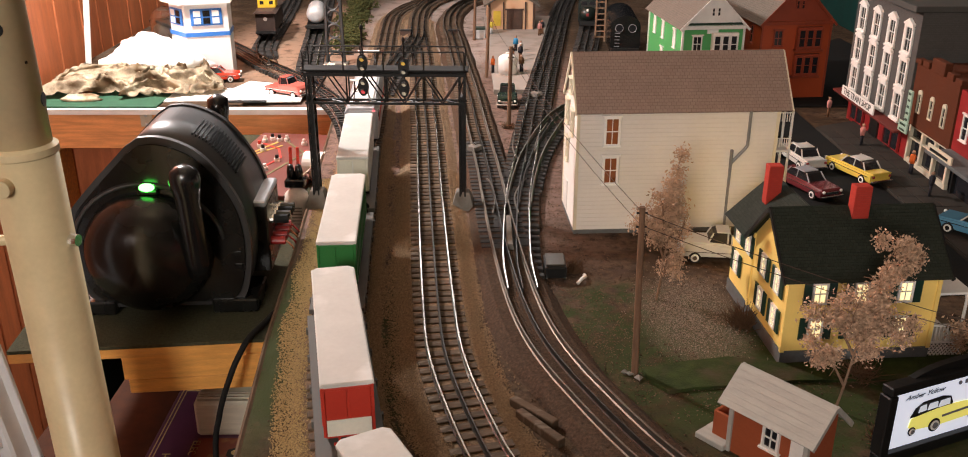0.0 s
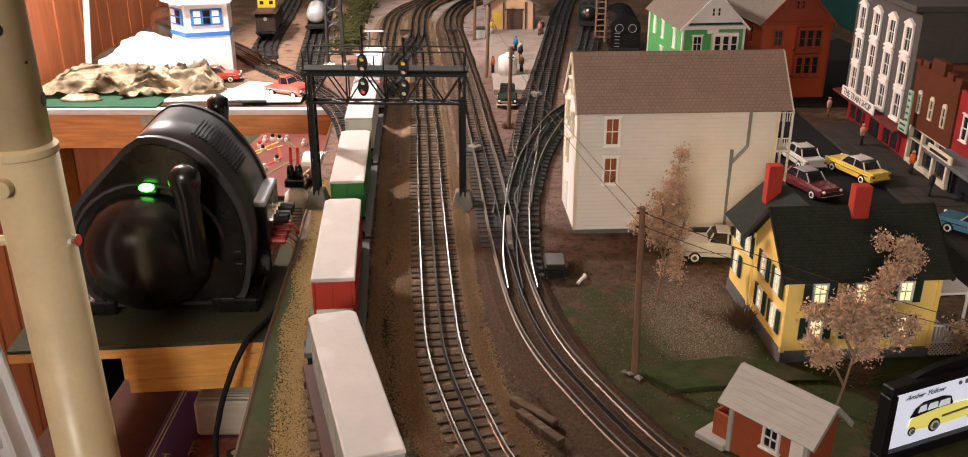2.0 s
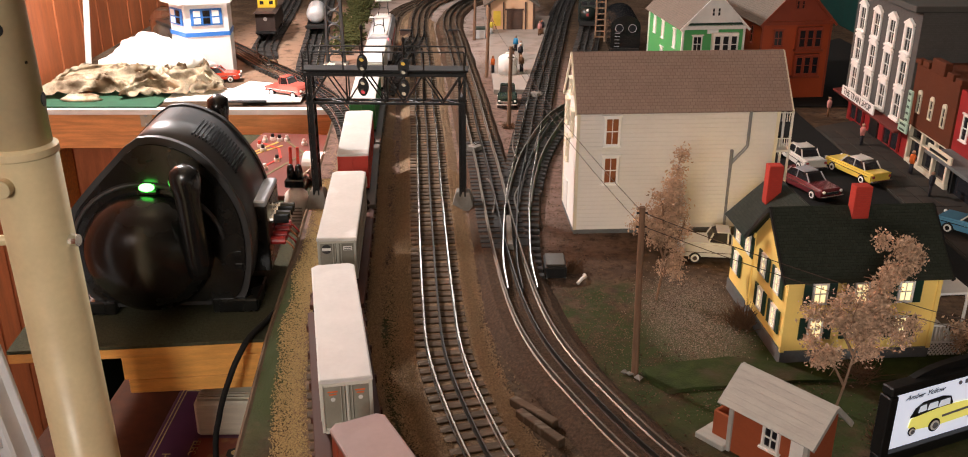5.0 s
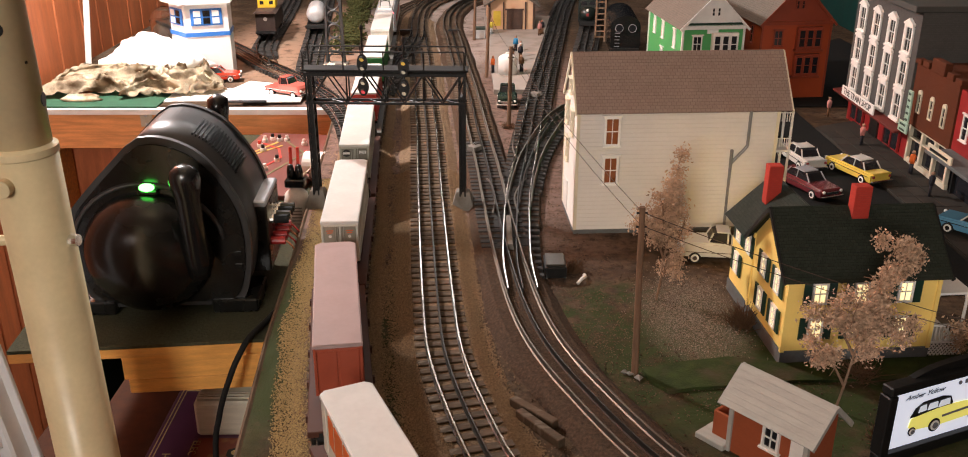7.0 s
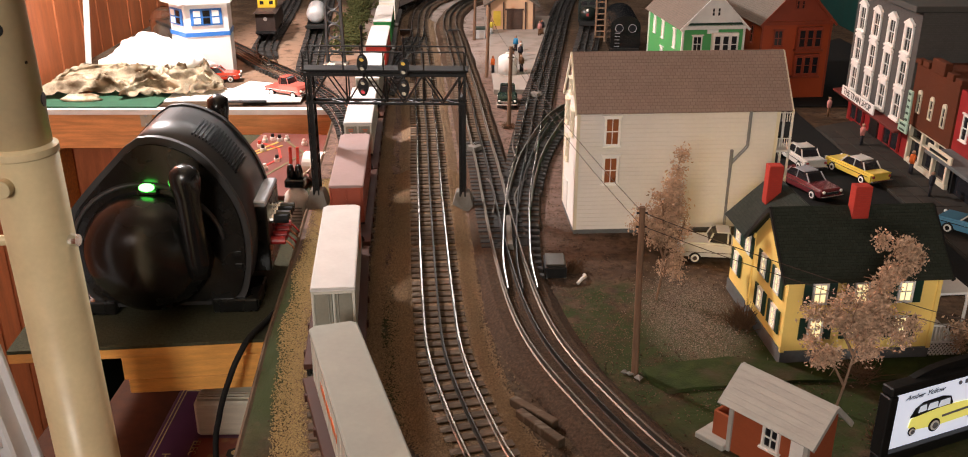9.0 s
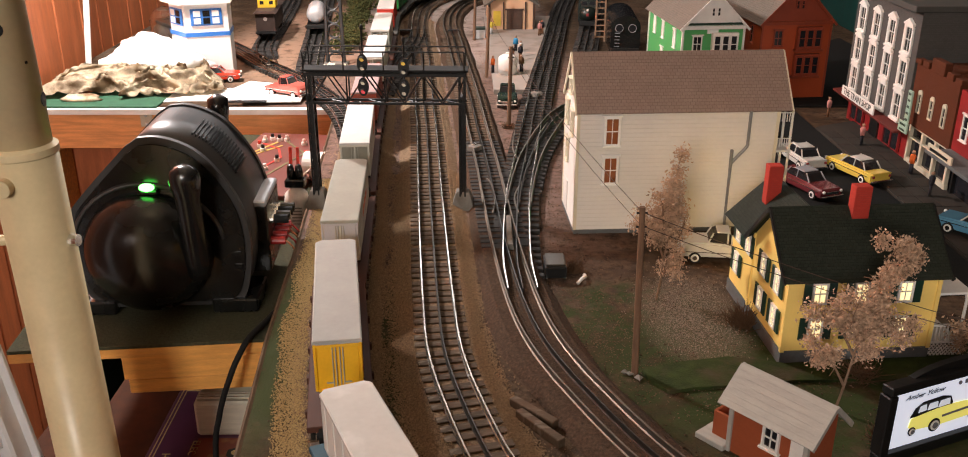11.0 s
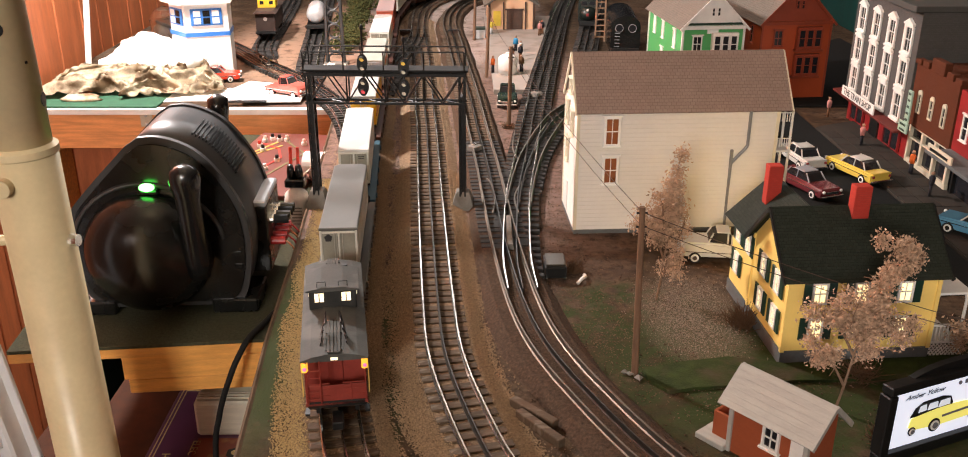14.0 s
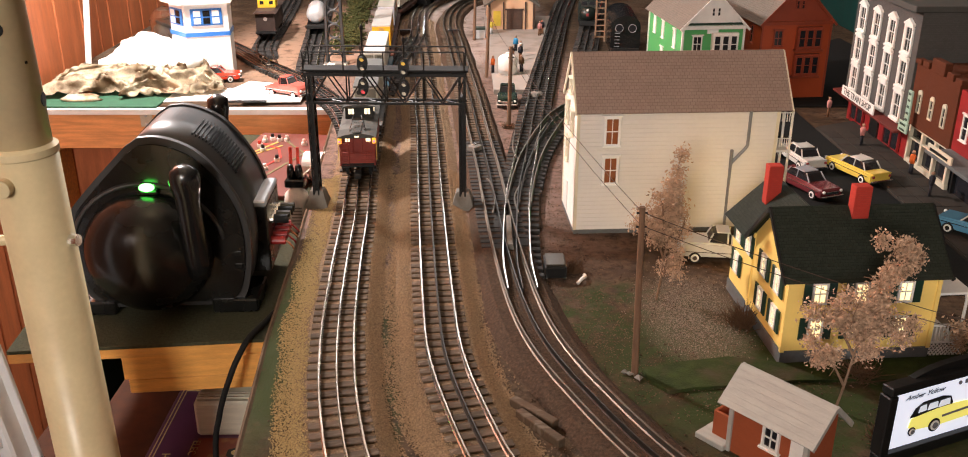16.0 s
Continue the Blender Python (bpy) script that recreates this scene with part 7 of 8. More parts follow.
def car(m, body_mat, roof_mat, label, length=0.100, style="sedan"):
    """A toy car; its nose points along +x."""
    c = thing("toy_car", m, label, "toy car", "parked toy cars")
    L, w = length, 0.038
    k = L / 0.1
    if style == "pickup":
        low = [(-0.050, 0.010), (0.046, 0.008), (0.050, 0.014), (0.049, 0.022), (0.044, 0.027), (0.012, 0.028), (-0.012, 0.026), (-0.013, 0.019), (-0.050, 0.019)]
        cab = [(-0.013, 0.024), (0.016, 0.026), (0.010, 0.038), (0.004, 0.0405), (-0.009, 0.040), (-0.013, 0.036)]
    else:
        low = [(-0.050, 0.009), (-0.046, 0.0065), (0.046, 0.0065), (0.050, 0.010), (0.0495, 0.0175), (0.046, 0.020), (0.016, 0.0215), (-0.022, 0.0215), (-0.046, 0.0215), (-0.051, 0.0225), (-0.050, 0.016)]
        cab = [(-0.032, 0.0205), (0.019, 0.0205), (0.009, 0.0305), (0.003, 0.0325), (-0.016, 0.0325), (-0.024, 0.0300)]
    bm = prism(B(), [(x * k, z) for x, z in low], -w / 2, w / 2)
    bmesh.ops.bevel(bm, geom=[e for e in bm.edges if all(abs(abs(v.co.y) - w / 2) < 1e-6 for v in e.verts) and abs(e.verts[0].co.y - e.verts[1].co.y) < 1e-6], offset=0.0022, segments=2, affect="EDGES")
    body = part("body", bm, body_mat, c)
    wc = w * 0.80
    bm = prism(B(), [(x * k, z) for x, z in cab], -wc / 2, wc / 2)
    for v in bm.verts:
        if v.co.z > 0.028:
            v.co.y *= 0.84
    part("cabin_glass", bm, M_DARKGLASS, c, "dark windows")
    zt = max(z for _, z in cab)
    bm = box(B(), ((cab[3][0] + cab[4][0]) / 2 * k, 0, zt), ((cab[3][0] - cab[4][0]) * k + 0.004, wc * 0.86, 0.0022), 0.0009)
    part("roof", bm, roof_mat, c)
    for sgn in (-1, 1):
        for a, b in ((cab[0], cab[5]), (cab[1], cab[2]), ((-0.008, 0.021), (-0.008, zt - 0.002))):
            part("pillar", rod(B(), (a[0] * k, sgn * wc / 2, a[1]), (b[0] * k, sgn * wc / 2 * 0.86, b[1] + 0.002), 0.0011, seg=5), roof_mat, c)
    for x in (-0.031 * k, 0.031 * k):
        for sgn in (-1, 1):
            t = part("wheel", rod(B(), (x, sgn * (w / 2 - 0.005), 0.0075), (x, sgn * (w / 2 + 0.0006), 0.0075), 0.0075, seg=16), M_RUBBER, c, "black tyre")
            part("whitewall", rod(B(), (x, sgn * (w / 2 + 0.0004), 0.0075), (x, sgn * (w / 2 + 0.0010), 0.0075), 0.0052, seg=14), M_WHITE, t)
            part("hub_cap", rod(B(), (x, sgn * (w / 2 + 0.0008), 0.0075), (x, sgn * (w / 2 + 0.0016), 0.0075), 0.0030, seg=12), M_CHROME, t)
    for x in (-0.0515 * k, 0.0515 * k):
        part("bumper", box(B(), (x, 0, 0.0095), (0.0030, w * 1.02, 0.0038), 0.0009), M_CHROME, c, "chrome bumper")
        for sgn in (-1, 1):
            part("lamp", ball(B(), (x * 0.975, sgn * w * 0.40, 0.0170), 0.0024, 8, 6), M_WHITE if x > 0 else M_SHOPRED, c)
    part("grille", box(B(), (0.0500 * k, 0, 0.0145), (0.0016, w * 0.6, 0.0045), 0.0004), M_CHROME, c)
    for sgn in (-1, 1):
        part("side_trim", box(B(), (0, sgn * (w / 2 + 0.0002), 0.0155), (0.085 * k, 0.0008, 0.0010)), M_CHROME, c)
    return c


def place(x, y, deg, z=0.0025):
    return Matrix.Translation((x, y, z)) @ Matrix.Rotation(math.radians(deg), 4, "Z")


paint = lambda n, c: mat("car_" + n, c, 0.22, 0.0, 0.08, 30, 0.02, coat=0.5)
P_YEL, P_WHITE, P_MAROON, P_GREY, P_BLUE, P_PINK, P_RED, P_DKGREEN = paint("yellow", (0.70, 0.52, 0.09)), paint("white", (0.55, 0.54, 0.50)), paint("maroon", (0.13, 0.02, 0.025)), paint("grey", (0.32, 0.32, 0.34)), paint("blue", (0.10, 0.27, 0.42)), paint("salmon", (0.50, 0.13, 0.10)), paint("red", (0.50, 0.045, 0.02)), paint("dark_green", (0.012, 0.03, 0.02))
car(place(0.586, 1.394, 110), P_YEL, P_WHITE, "yellow fifties toy sedan with white roof", 0.108)
car(place(0.517, 1.458, 100), P_WHITE, P_WHITE, "white fifties toy sedan parked on the street", 0.106)
car(place(0.488, 1.328, -69), P_MAROON, P_GREY, "maroon and grey fifties toy car on the street", 0.108)
car(place(0.655, 1.140, 130, 0.0065), P_BLUE, P_WHITE, "light blue fifties toy car with white roof", 0.108)
car(place(0.470, 1.640, 112), P_RED, P_WHITE, "red fifties toy car parked behind the cream house", 0.100)
car(place(0.298, 1.085, 172, 0.0), P_WHITE, P_WHITE, "white toy truck parked behind the yellow house", 0.100, "pickup")
car(place(-0.4050, 1.895, -28, 0.0028), P_PINK, P_PINK, "faded red toy pickup truck on the bench", 0.090, "pickup")
car(place(-0.590, 2.030, 8, 0.0), P_RED, P_RED, "bright red toy car on the bench by the tower", 0.105)
car(place(0.047, 1.835, -92, 0.0), P_DKGREEN, P_DKGREEN, "dark green toy truck below the platform", 0.080, "pickup")


def figurine(x, y, z, coat, legs, label, h=0.036, turn=0.0):
    bm = B()
    for s in (-1, 1):
        rod(bm, (s * 0.0022, 0, 0), (s * 0.0018, 0, h * 0.48), 0.0019, 0.0021, 8, mi=1)
        rod(bm, (s * 0.0052, 0.001, h * 0.46), (s * 0.0040, 0, h * 0.80), 0.0013, 0.0016, 6)
    lathe(bm, [(0.0036, h * 0.45), (0.0042, h * 0.6), (0.0050, h * 0.76), (0.0030, h * 0.84), (0.0016, h * 0.86)], (0, 0, 0), 10)
    ball(bm, (0, 0, h * 0.93), h * 0.075, 8, 6, mi=2)
    bmesh.ops.transform(bm, matrix=Matrix.Translation((x, y, z)) @ Matrix.Rotation(turn, 4, "Z"), verts=bm.verts)
    return tagged(part("figurine", bm, [coat, legs, M_FLESH], smooth=True), label, "figurine", "painted figurines")


M_FLESH = mat("figurine_tan", (0.35, 0.20, 0.13), 0.6)
F = {k: mat("figurine_" + k, c, 0.6) for k, c in (("blue", (0.04, 0.22, 0.42)), ("dark", (0.02, 0.02, 0.025)), ("yellow", (0.55, 0.42, 0.06)), ("pink", (0.45, 0.20, 0.18)), ("brown", (0.12, 0.06, 0.03)), ("orange", (0.50, 0.10, 0.02)), ("white", (0.5, 0.5, 0.5)))}
for x, y, z, a, b, lab in ((0.078, 2.30, 0.010, "blue", "dark", "small painted figurine in blue on the platform"), (0.088, 2.24, 0.010, "white", "dark", "small painted figurine in white on the platform"), (0.066, 2.18, 0.010, "brown", "dark", "small dark figurine on the platform"),
                          (0.086, 2.20, 0.010, "dark", "brown", "small dark figurine on the platform"), (0.020, 2.52, 0.010, "yellow", "white", "small figurine in yellow by the station"), (0.148, 2.50, 0.010, "pink", "brown", "small figurine in pink by the station"),
                          (0.156, 2.52, 0.010, "dark", "brown", "small dark figurine by the station"), (0.020, 2.07, 0.010, "orange", "dark", "small figurine beside the white tank"), (0.084, 2.08, 0.010, "brown", "dark", "small figurine beside the white tank"),
                          (0.654, 1.725, 0.006, "pink", "brown", "small figurine standing by the shop corner"), (0.650, 1.545, 0.006, "pink", "dark", "small figurine on the shop pavement"), (0.672, 1.395, 0.006, "orange", "dark", "small figurine in orange at the shop door"), (0.658, 1.295, 0.006, "dark", "dark", "small figurine in a dark suit on the pavement")):
    figurine(x, y, z, F[a], F[b], lab, 0.038, x * 40)


# ---- platform and station ----
slab("platform", [(0.0206, 1.9155), (0.0851, 1.9155), (0.1566, 2.4766), (0.195, 2.80), (0.0, 2.80), (0.0098, 2.4766)], 0.0, 0.010, mat("platform_grey", (0.30, 0.265, 0.235), 0.85, 0, 0.12, 40, 0.2, spot=(0.24, 0.21, 0.18)), "grey concrete station platform", "platform")


def station():
    peach = mat("peach_wall", (0.55, 0.35, 0.22), 0.7, 0, 0.12, 40, 0.1)
    h = gable_house("station", Matrix.Translation((0.0136, 2.585, 0.010)) @ Matrix.Rotation(0.03, 4, "Z"), 0.124, 0.22, 0.074, 0.112, peach, M_SHINGLEGREY, M_SHINGLEGREY, "small peach station with grey roof", over=0.014, courses=10, ridge_along="y")
    part("door", box(B(), (0.070, -0.001, 0.026), (0.044, 0.003, 0.052), 0.0006), M_BROWNDOOR, h, "dark brown freight door")
    for x in (0.002, 0.040, 0.100, 0.122):
        part("wall_post", box(B(), (x, -0.002, 0.037), (0.004, 0.004, 0.074)), M_BROWNDOOR, h)
    part("door_frame", box(B(), (0.070, -0.0015, 0.054), (0.052, 0.004, 0.004)), M_BROWNDOOR, h)
    part("poster", box(B(), (0.022, -0.0015, 0.030), (0.020, 0.002, 0.040)), F["yellow"], h, "yellow poster board")
    return h


M_BROWNDOOR = mat("brown_door", (0.07, 0.045, 0.035), 0.6, 0, 0.3, 60, 0.1)
station()
tk = thing("white_tank", Matrix.Translation((0.053, 2.062, 0.010)), "white upright storage tank on the platform", "tank")
part("shell", lathe(B(), [(0.021, 0.0), (0.021, 0.034), (0.019, 0.038), (0.012, 0.042), (0.004, 0.044)], (0, 0, 0), 28), M_WHITE, tk, smooth=True)
part("hatch", rod(B(), (0, 0, 0.043), (0, 0, 0.047), 0.005, seg=12), M_WHITE, tk)
crate = thing("baggage_crate", Matrix.Translation((-0.012, 2.52, 0.0)), "small green crate beside the station", "crate")
part("body", box(B(), (0, 0, 0.012), (0.03, 0.03, 0.024), 0.001), F["white"], crate)
part("lid", box(B(), (0, 0, 0.026), (0.032, 0.032, 0.004), 0.001), M_GREENSHUT, crate)

# ---- poles and wires ----
M_POLE = mat("pole_wood", (0.16, 0.095, 0.06), 0.8, 0, 0.35, 60, 0.4, stretch=(6, 6, 0.6))


def pole(x, y, top, tx, r, label, arms=True):
    p = thing("utility_pole", Matrix.Translation((x, y, 0)), label, "utility pole", "utility poles")
    part("shaft", rod(B(), (0, 0, -0.002), (tx - x, 0, top), r * 1.15, r * 0.9, 12), M_POLE, p)
    if arms:
        part("insulator", rod(B(), (tx - x - r * 1.6, 0, top - 0.006), (tx - x + r * 1.6, 0, top - 0.006), r * 0.35, seg=6), M_BLACK, p)
        part("insulator", rod(B(), (tx - x - r * 1.6, 0, top - 0.020), (tx - x + r * 1.6, 0, top - 0.020), r * 0.35, seg=6), M_BLACK, p)
    return p


pole(0.1505, 0.8071, 0.1787, 0.1468, 0.0032, "brown wooden utility pole beside the curved track")
pole(0.0459, 1.6768, 0.1494, 0.0488, 0.0036, "brown wooden pole near the platform")
pole(0.0055, 2.0672, 0.1543, 0.0108, 0.0036, "brown wooden pole beside the platform", False)
pole(-0.0262, 2.4859, 0.16, -0.0215, 0.0036, "brown wooden pole by the station", False)
W = lambda a, b, sag: [Vector(a).lerp(Vector(b), t) - Vector((0, 0, sag * 4 * t * (1 - t))) for t in [k / 14 for k in range(15)]]
for a, b, sag in (((0.0488, 1.6768, 0.143), (0.1468, 0.8071, 0.1735), 0.010), ((0.0488, 1.6768, 0.129), (0.1468, 0.8071, 0.160), 0.012), ((0.1468, 0.8071, 0.1735), (0.47, 0.74, 0.085), 0.006), ((0.1468, 0.8071, 0.160), (0.47, 0.74, 0.075), 0.006), ((0.0108, 2.0672, 0.150), (0.0488, 1.6768, 0.143), 0.012)):
    solid("overhead_wire", tube(B(), W(a, b, sag), 0.00040, 5), M_BROWNDOOR, "thin dark wire strung between utility poles", "wire")
rk = stones("rubble", [(0.1445, 0.803, 0.003, 0.005), (0.1405, 0.806, 0.003, 0.0045), (0.1530, 0.797, 0.002, 0.0055)], M_CONCRETE, "pale stones at the foot of a pole")

# ---- track-side things ----
rb = thing("relay_box", Matrix.Translation((0.0865, 1.034, 0)), "black switch motor box with grey metal top", "switch box")
part("body", box(B(), (0, 0.004, 0.011), (0.026, 0.040, 0.014), 0.001), M_BLACK, rb)
part("top_plate", box(B(), (0, 0.004, 0.0195), (0.023, 0.034, 0.003), 0.0006), mat("dull_zinc", (0.07, 0.062, 0.052), 0.4, 0.6), rb, "dull metal top")
for x in (-0.011, 0.011):
    for y in (-0.018, 0.024):
        part("leg", rod(B(), (x, y, 0), (x, y, 0.006), 0.002, seg=8), M_CHROME, rb)
solid("wire_scrap", tube(B(), [(0.112, 1.008, 0.002), (0.118, 1.014, 0.006), (0.123, 1.024, 0.004), (0.121, 1.034, 0.002)], 0.0022, 6, step=0.004), M_WHITE, "short white wire scrap beside the switch box", "wire")
for a, b in (((0.0268, 0.7518), (0.0648, 0.7118)), ((0.032, 0.7314), (0.0683, 0.6839))):
    d = Vector((b[0] - a[0], b[1] - a[1], 0))
    solid("loose_timber", box(B(), (0, 0, 0.0045), (d.length, 0.0085, 0.009), 0.0008, m=Matrix.Translation(((a[0] + b[0]) / 2, (a[1] + b[1]) / 2, 0)) @ Matrix.Rotation(math.atan2(d.y, d.x), 4, "Z")), M_TIE, "loose dark timber lying beside the track", "timber", "loose timbers")
for x, y in ((-0.0160, 1.505), (0.1065, 1.865)):
    s = thing("switch_plate", Matrix.Translation((x, y, 0.010)) @ Matrix.Rotation(0.15, 4, "Z"), "diamond-shaped grey plate in a turnout", "switch plate")
    part("plate", lathe(B(), [(0.013, 0.0), (0.013, 0.0075), (0.009, 0.009)], (0, 0, 0), 4), M_CONCRETE, s)
    part("boss", rod(B(), (0, 0, 0.009), (0, 0, 0.011), 0.004, seg=10), M_STEEL, s)
gr = thing("turnout_rails", Matrix(), "steel guard rails and frog of a turnout", "turnout")
for pts in ([(0.004, 1.345), (0.010, 1.325), (0.016, 1.265), (0.012, 1.20)], [(0.064, 1.345), (0.056, 1.325), (0.044, 1.265), (0.048, 1.20)], [(0.055, 1.60), (0.048, 1.50), (0.056, 1.43)], [(0.086, 1.62), (0.072, 1.50), (0.066, 1.42)], [(0.115, 1.65), (0.092, 1.55), (0.083, 1.47)]):
    part("guard_rail", tube(B(), [(x, y, 0.0155) for x, y in pts], 0.0012, 6, step=0.008), M_STEELDULL, gr)
part("frog", prism(B(), [(-0.005, 0.010), (0.005, 0.010), (0.003, 0.0175), (-0.003, 0.0175)], 1.09, 1.19, m=Matrix.Translation((0.0335, 0, 0))), M_CONCRETE, gr, "grey frog casting")
slab("turf_mat", [(0.158, 0.812), (0.162, 0.790), (0.178, 0.769), (0.205, 0.777), (0.232, 0.779), (0.31, 0.790), (0.40, 0.791), (0.62, 0.80), (0.62, 0.88), (0.46, 0.86), (0.44, 0.836), (0.305, 0.822), (0.25, 0.835), (0.20, 0.825)], 0.0, 0.0035, mat("turf", (0.028, 0.040, 0.011), 0.95, 0, 0.5, 60, 1.0, spot=(0.055, 0.045, 0.024), spot_at=0.58, depth=0.002), "dark green turf mat with a raised edge", "turf")


# ---- planting ----
M_LEAF = mat("dry_leaf", (0.46, 0.31, 0.21), 0.85, 0, 0.7, 160, 0.2)
M_TWIG = mat("twig", (0.22, 0.14, 0.09), 0.85, 0, 0.3, 200, 0.3)
M_BUSHBROWN = mat("brown_bush", (0.10, 0.055, 0.03), 0.9, 0, 0.4, 300, 0.2)
M_HEDGE = mat("hedge_green", (0.060, 0.065, 0.022), 0.9, 0, 0.5, 250, 0.3)


def clumps(centres, per, spread, size, rng):
    out = []
    for c in centres:
        for _ in range(per):
            p = Vector((rng.gauss(0, spread), rng.gauss(0, spread), rng.gauss(0, spread)))
            q = Vector(c) + p
            out.append((q.x, q.y, max(0.001, q.z), rng.uniform(0.5, 1.2) * size))
    return out


def leaves(name, spots, material, parent, seed):
    """Many small curled leaves at (x, y, z, size)."""
    rng = np.random.default_rng(seed)
    sp = np.array(spots)
    n = len(sp)
    a = rng.normal(size=(n, 3))
    a /= np.linalg.norm(a, axis=1)[:, None]
    b = np.cross(a, rng.normal(size=(n, 3)))
    b /= np.linalg.norm(b, axis=1)[:, None]
    c = np.cross(a, b)
    r = sp[:, 3][:, None]
    p = sp[:, :3]
    v = np.stack([p - a * r * 1.5, p + b * r * 0.8 + c * r * 0.35, p + a * r * 1.5, p - b * r * 0.8 + c * r * 0.35], 1)
    f = (np.array([(0, 1, 2), (0, 2, 3)])[None] + 4 * np.arange(n)[:, None, None]).reshape(-1, 3)
    me = bpy.data.meshes.new(name)
    me.from_pydata(v.reshape(-1, 3).tolist(), [], f.tolist())
    me.materials.append(material)
    ob = new(name, me)
    ob.parent = parent
    ob["kind"] = "stuff"
    return ob


def dry_tree(x, y, limbs, label, seed, per=210, spread=0.0074, size=0.0014):
    rng = random.Random(seed)
    t = thing("dried_tree", Matrix.Translation((x, y, 0)), label, "tree", "dried trees")
    bm = B()
    tips = []
    for pts in limbs:
        ps = smooth_line(pts, 0.004)
        n = len(ps)
        for a, b, i in zip(ps, ps[1:], range(n)):
            r = 0.0014 * (1 - 0.75 * i / n)
            rod(bm, a, b, r, r * 0.97, 6)
        for i in range(int(n * 0.40), n, 2):
            for _ in range(2):
                d = Vector((rng.gauss(0, 1), rng.gauss(0, 1), rng.gauss(0, 0.7))).normalized() * rng.uniform(0.003, 0.017)
                rod(bm, ps[i], ps[i] + d, 0.0005, 0.0003, 4)
                if rng.random() < 0.58:
                    tips.append(ps[i] + d)
    part("trunk", bm, M_TWIG, t, "thin brown trunk and limbs")
    leaves("crown", clumps(tips, per, spread * 0.62, size, rng), M_LEAF, t, seed)
    return t


dry_tree(0.1998, 0.970, [[(0, 0, 0), (0.004, 0, 0.035), (0.007, 0, 0.08), (0.009, 0, 0.125), (0.014, 0, 0.170), (0.019, 0, 0.176)], [(0.004, 0, 0.035), (0.013, 0.002, 0.06), (0.024, 0.004, 0.085), (0.026, 0.003, 0.105)],
                           [(0.005, 0, 0.05), (-0.004, -0.003, 0.075), (-0.017, -0.004, 0.100), (-0.026, -0.003, 0.098)], [(0.007, 0, 0.08), (0.013, 0.008, 0.10), (0.016, 0.010, 0.13)], [(0.007, 0, 0.07), (0.000, -0.009, 0.095), (-0.004, -0.010, 0.13)], [(0.004, 0, 0.03), (0.014, 0, 0.045), (0.022, 0, 0.05), (0.025, 0, 0.04)]], "dried pinkish-brown tree behind the utility pole", 5)
dry_tree(0.3277, 0.7415, [[(0, 0, 0), (0.005, 0, 0.03), (0.010, 0, 0.07), (0.016, 0.002, 0.11), (0.024, 0.002, 0.150), (0.034, 0.002, 0.166), (0.050, 0.002, 0.160), (0.058, 0.002, 0.148)], [(0.004, 0, 0.028), (-0.010, 0.002, 0.052), (-0.028, 0.003, 0.072)],
                           [(0.008, 0, 0.06), (-0.006, 0.004, 0.085), (-0.020, 0.006, 0.100), (-0.032, 0.006, 0.098)], [(0.010, 0, 0.07), (0.026, -0.004, 0.090), (0.046, -0.004, 0.102)], [(0.007, 0, 0.05), (0.022, 0, 0.060), (0.040, 0, 0.066), (0.046, 0, 0.058)],
                           [(0.012, 0, 0.08), (0.018, 0.006, 0.10), (0.030, 0.008, 0.125)], [(0.010, 0, 0.07), (0.000, -0.006, 0.098), (0.002, -0.008, 0.118)]], "dried pinkish-brown tree in front of the yellow house", 9)
dry_tree(0.492, 0.812, [[(0, 0, 0), (0.002, 0, 0.02), (0.006, 0, 0.05)], [(0, 0, 0.01), (-0.008, 0, 0.03), (-0.012, 0, 0.045)]], "small dried bush beside the white porch", 11)


def brush(x, y, n, r, h, material, label, seed):
    rng = random.Random(seed)
    bm = B()
    for _ in range(n):
        a = rng.uniform(0, 6.28)
        d = rng.uniform(0.2, 1) * r
        b = Vector((x + rng.gauss(0, r * 0.25), y + rng.gauss(0, r * 0.25), 0))
        rod(bm, b, b + Vector((math.cos(a) * d, math.sin(a) * d, rng.uniform(0.3, 1) * h)), 0.0005, 0.0002, 4)
    return solid("dry_brush", bm, material, label, "bush", "clumps of dry brush")


brush(0.1115, 1.045, 150, 0.014, 0.016, M_BUSHBROWN, "tuft of dry brown brush by the switch box", 1)
brush(0.284, 0.905, 260, 0.020, 0.026, M_BUSHBROWN, "tuft of dry brown brush beside the yellow house", 2)
brush(0.352, 0.690, 260, 0.016, 0.016, M_BUSHBROWN, "tuft of reddish dry brush near the billboard", 3)
brush(0.046, 1.668, 150, 0.016, 0.010, M_BUSHBROWN, "tuft of dry brush at the foot of a pole", 4)
brush(0.37, 0.80, 300, 0.022, 0.014, M_BUSHBROWN, "tuft of dry brush before the yellow house", 6)


def hedge():
    rng = random.Random(21)
    cs = []
    for k in range(90):
        t = rng.random()
        cs.append((-0.340 - 0.06 * t + rng.gauss(0, 0.016), 2.31 + 0.85 * t, rng.uniform(0.006, 0.036)))
    return stones("hedge", clumps(cs, 46, 0.008, 0.0042, rng), M_HEDGE, "shaggy green hedge of foam foliage")


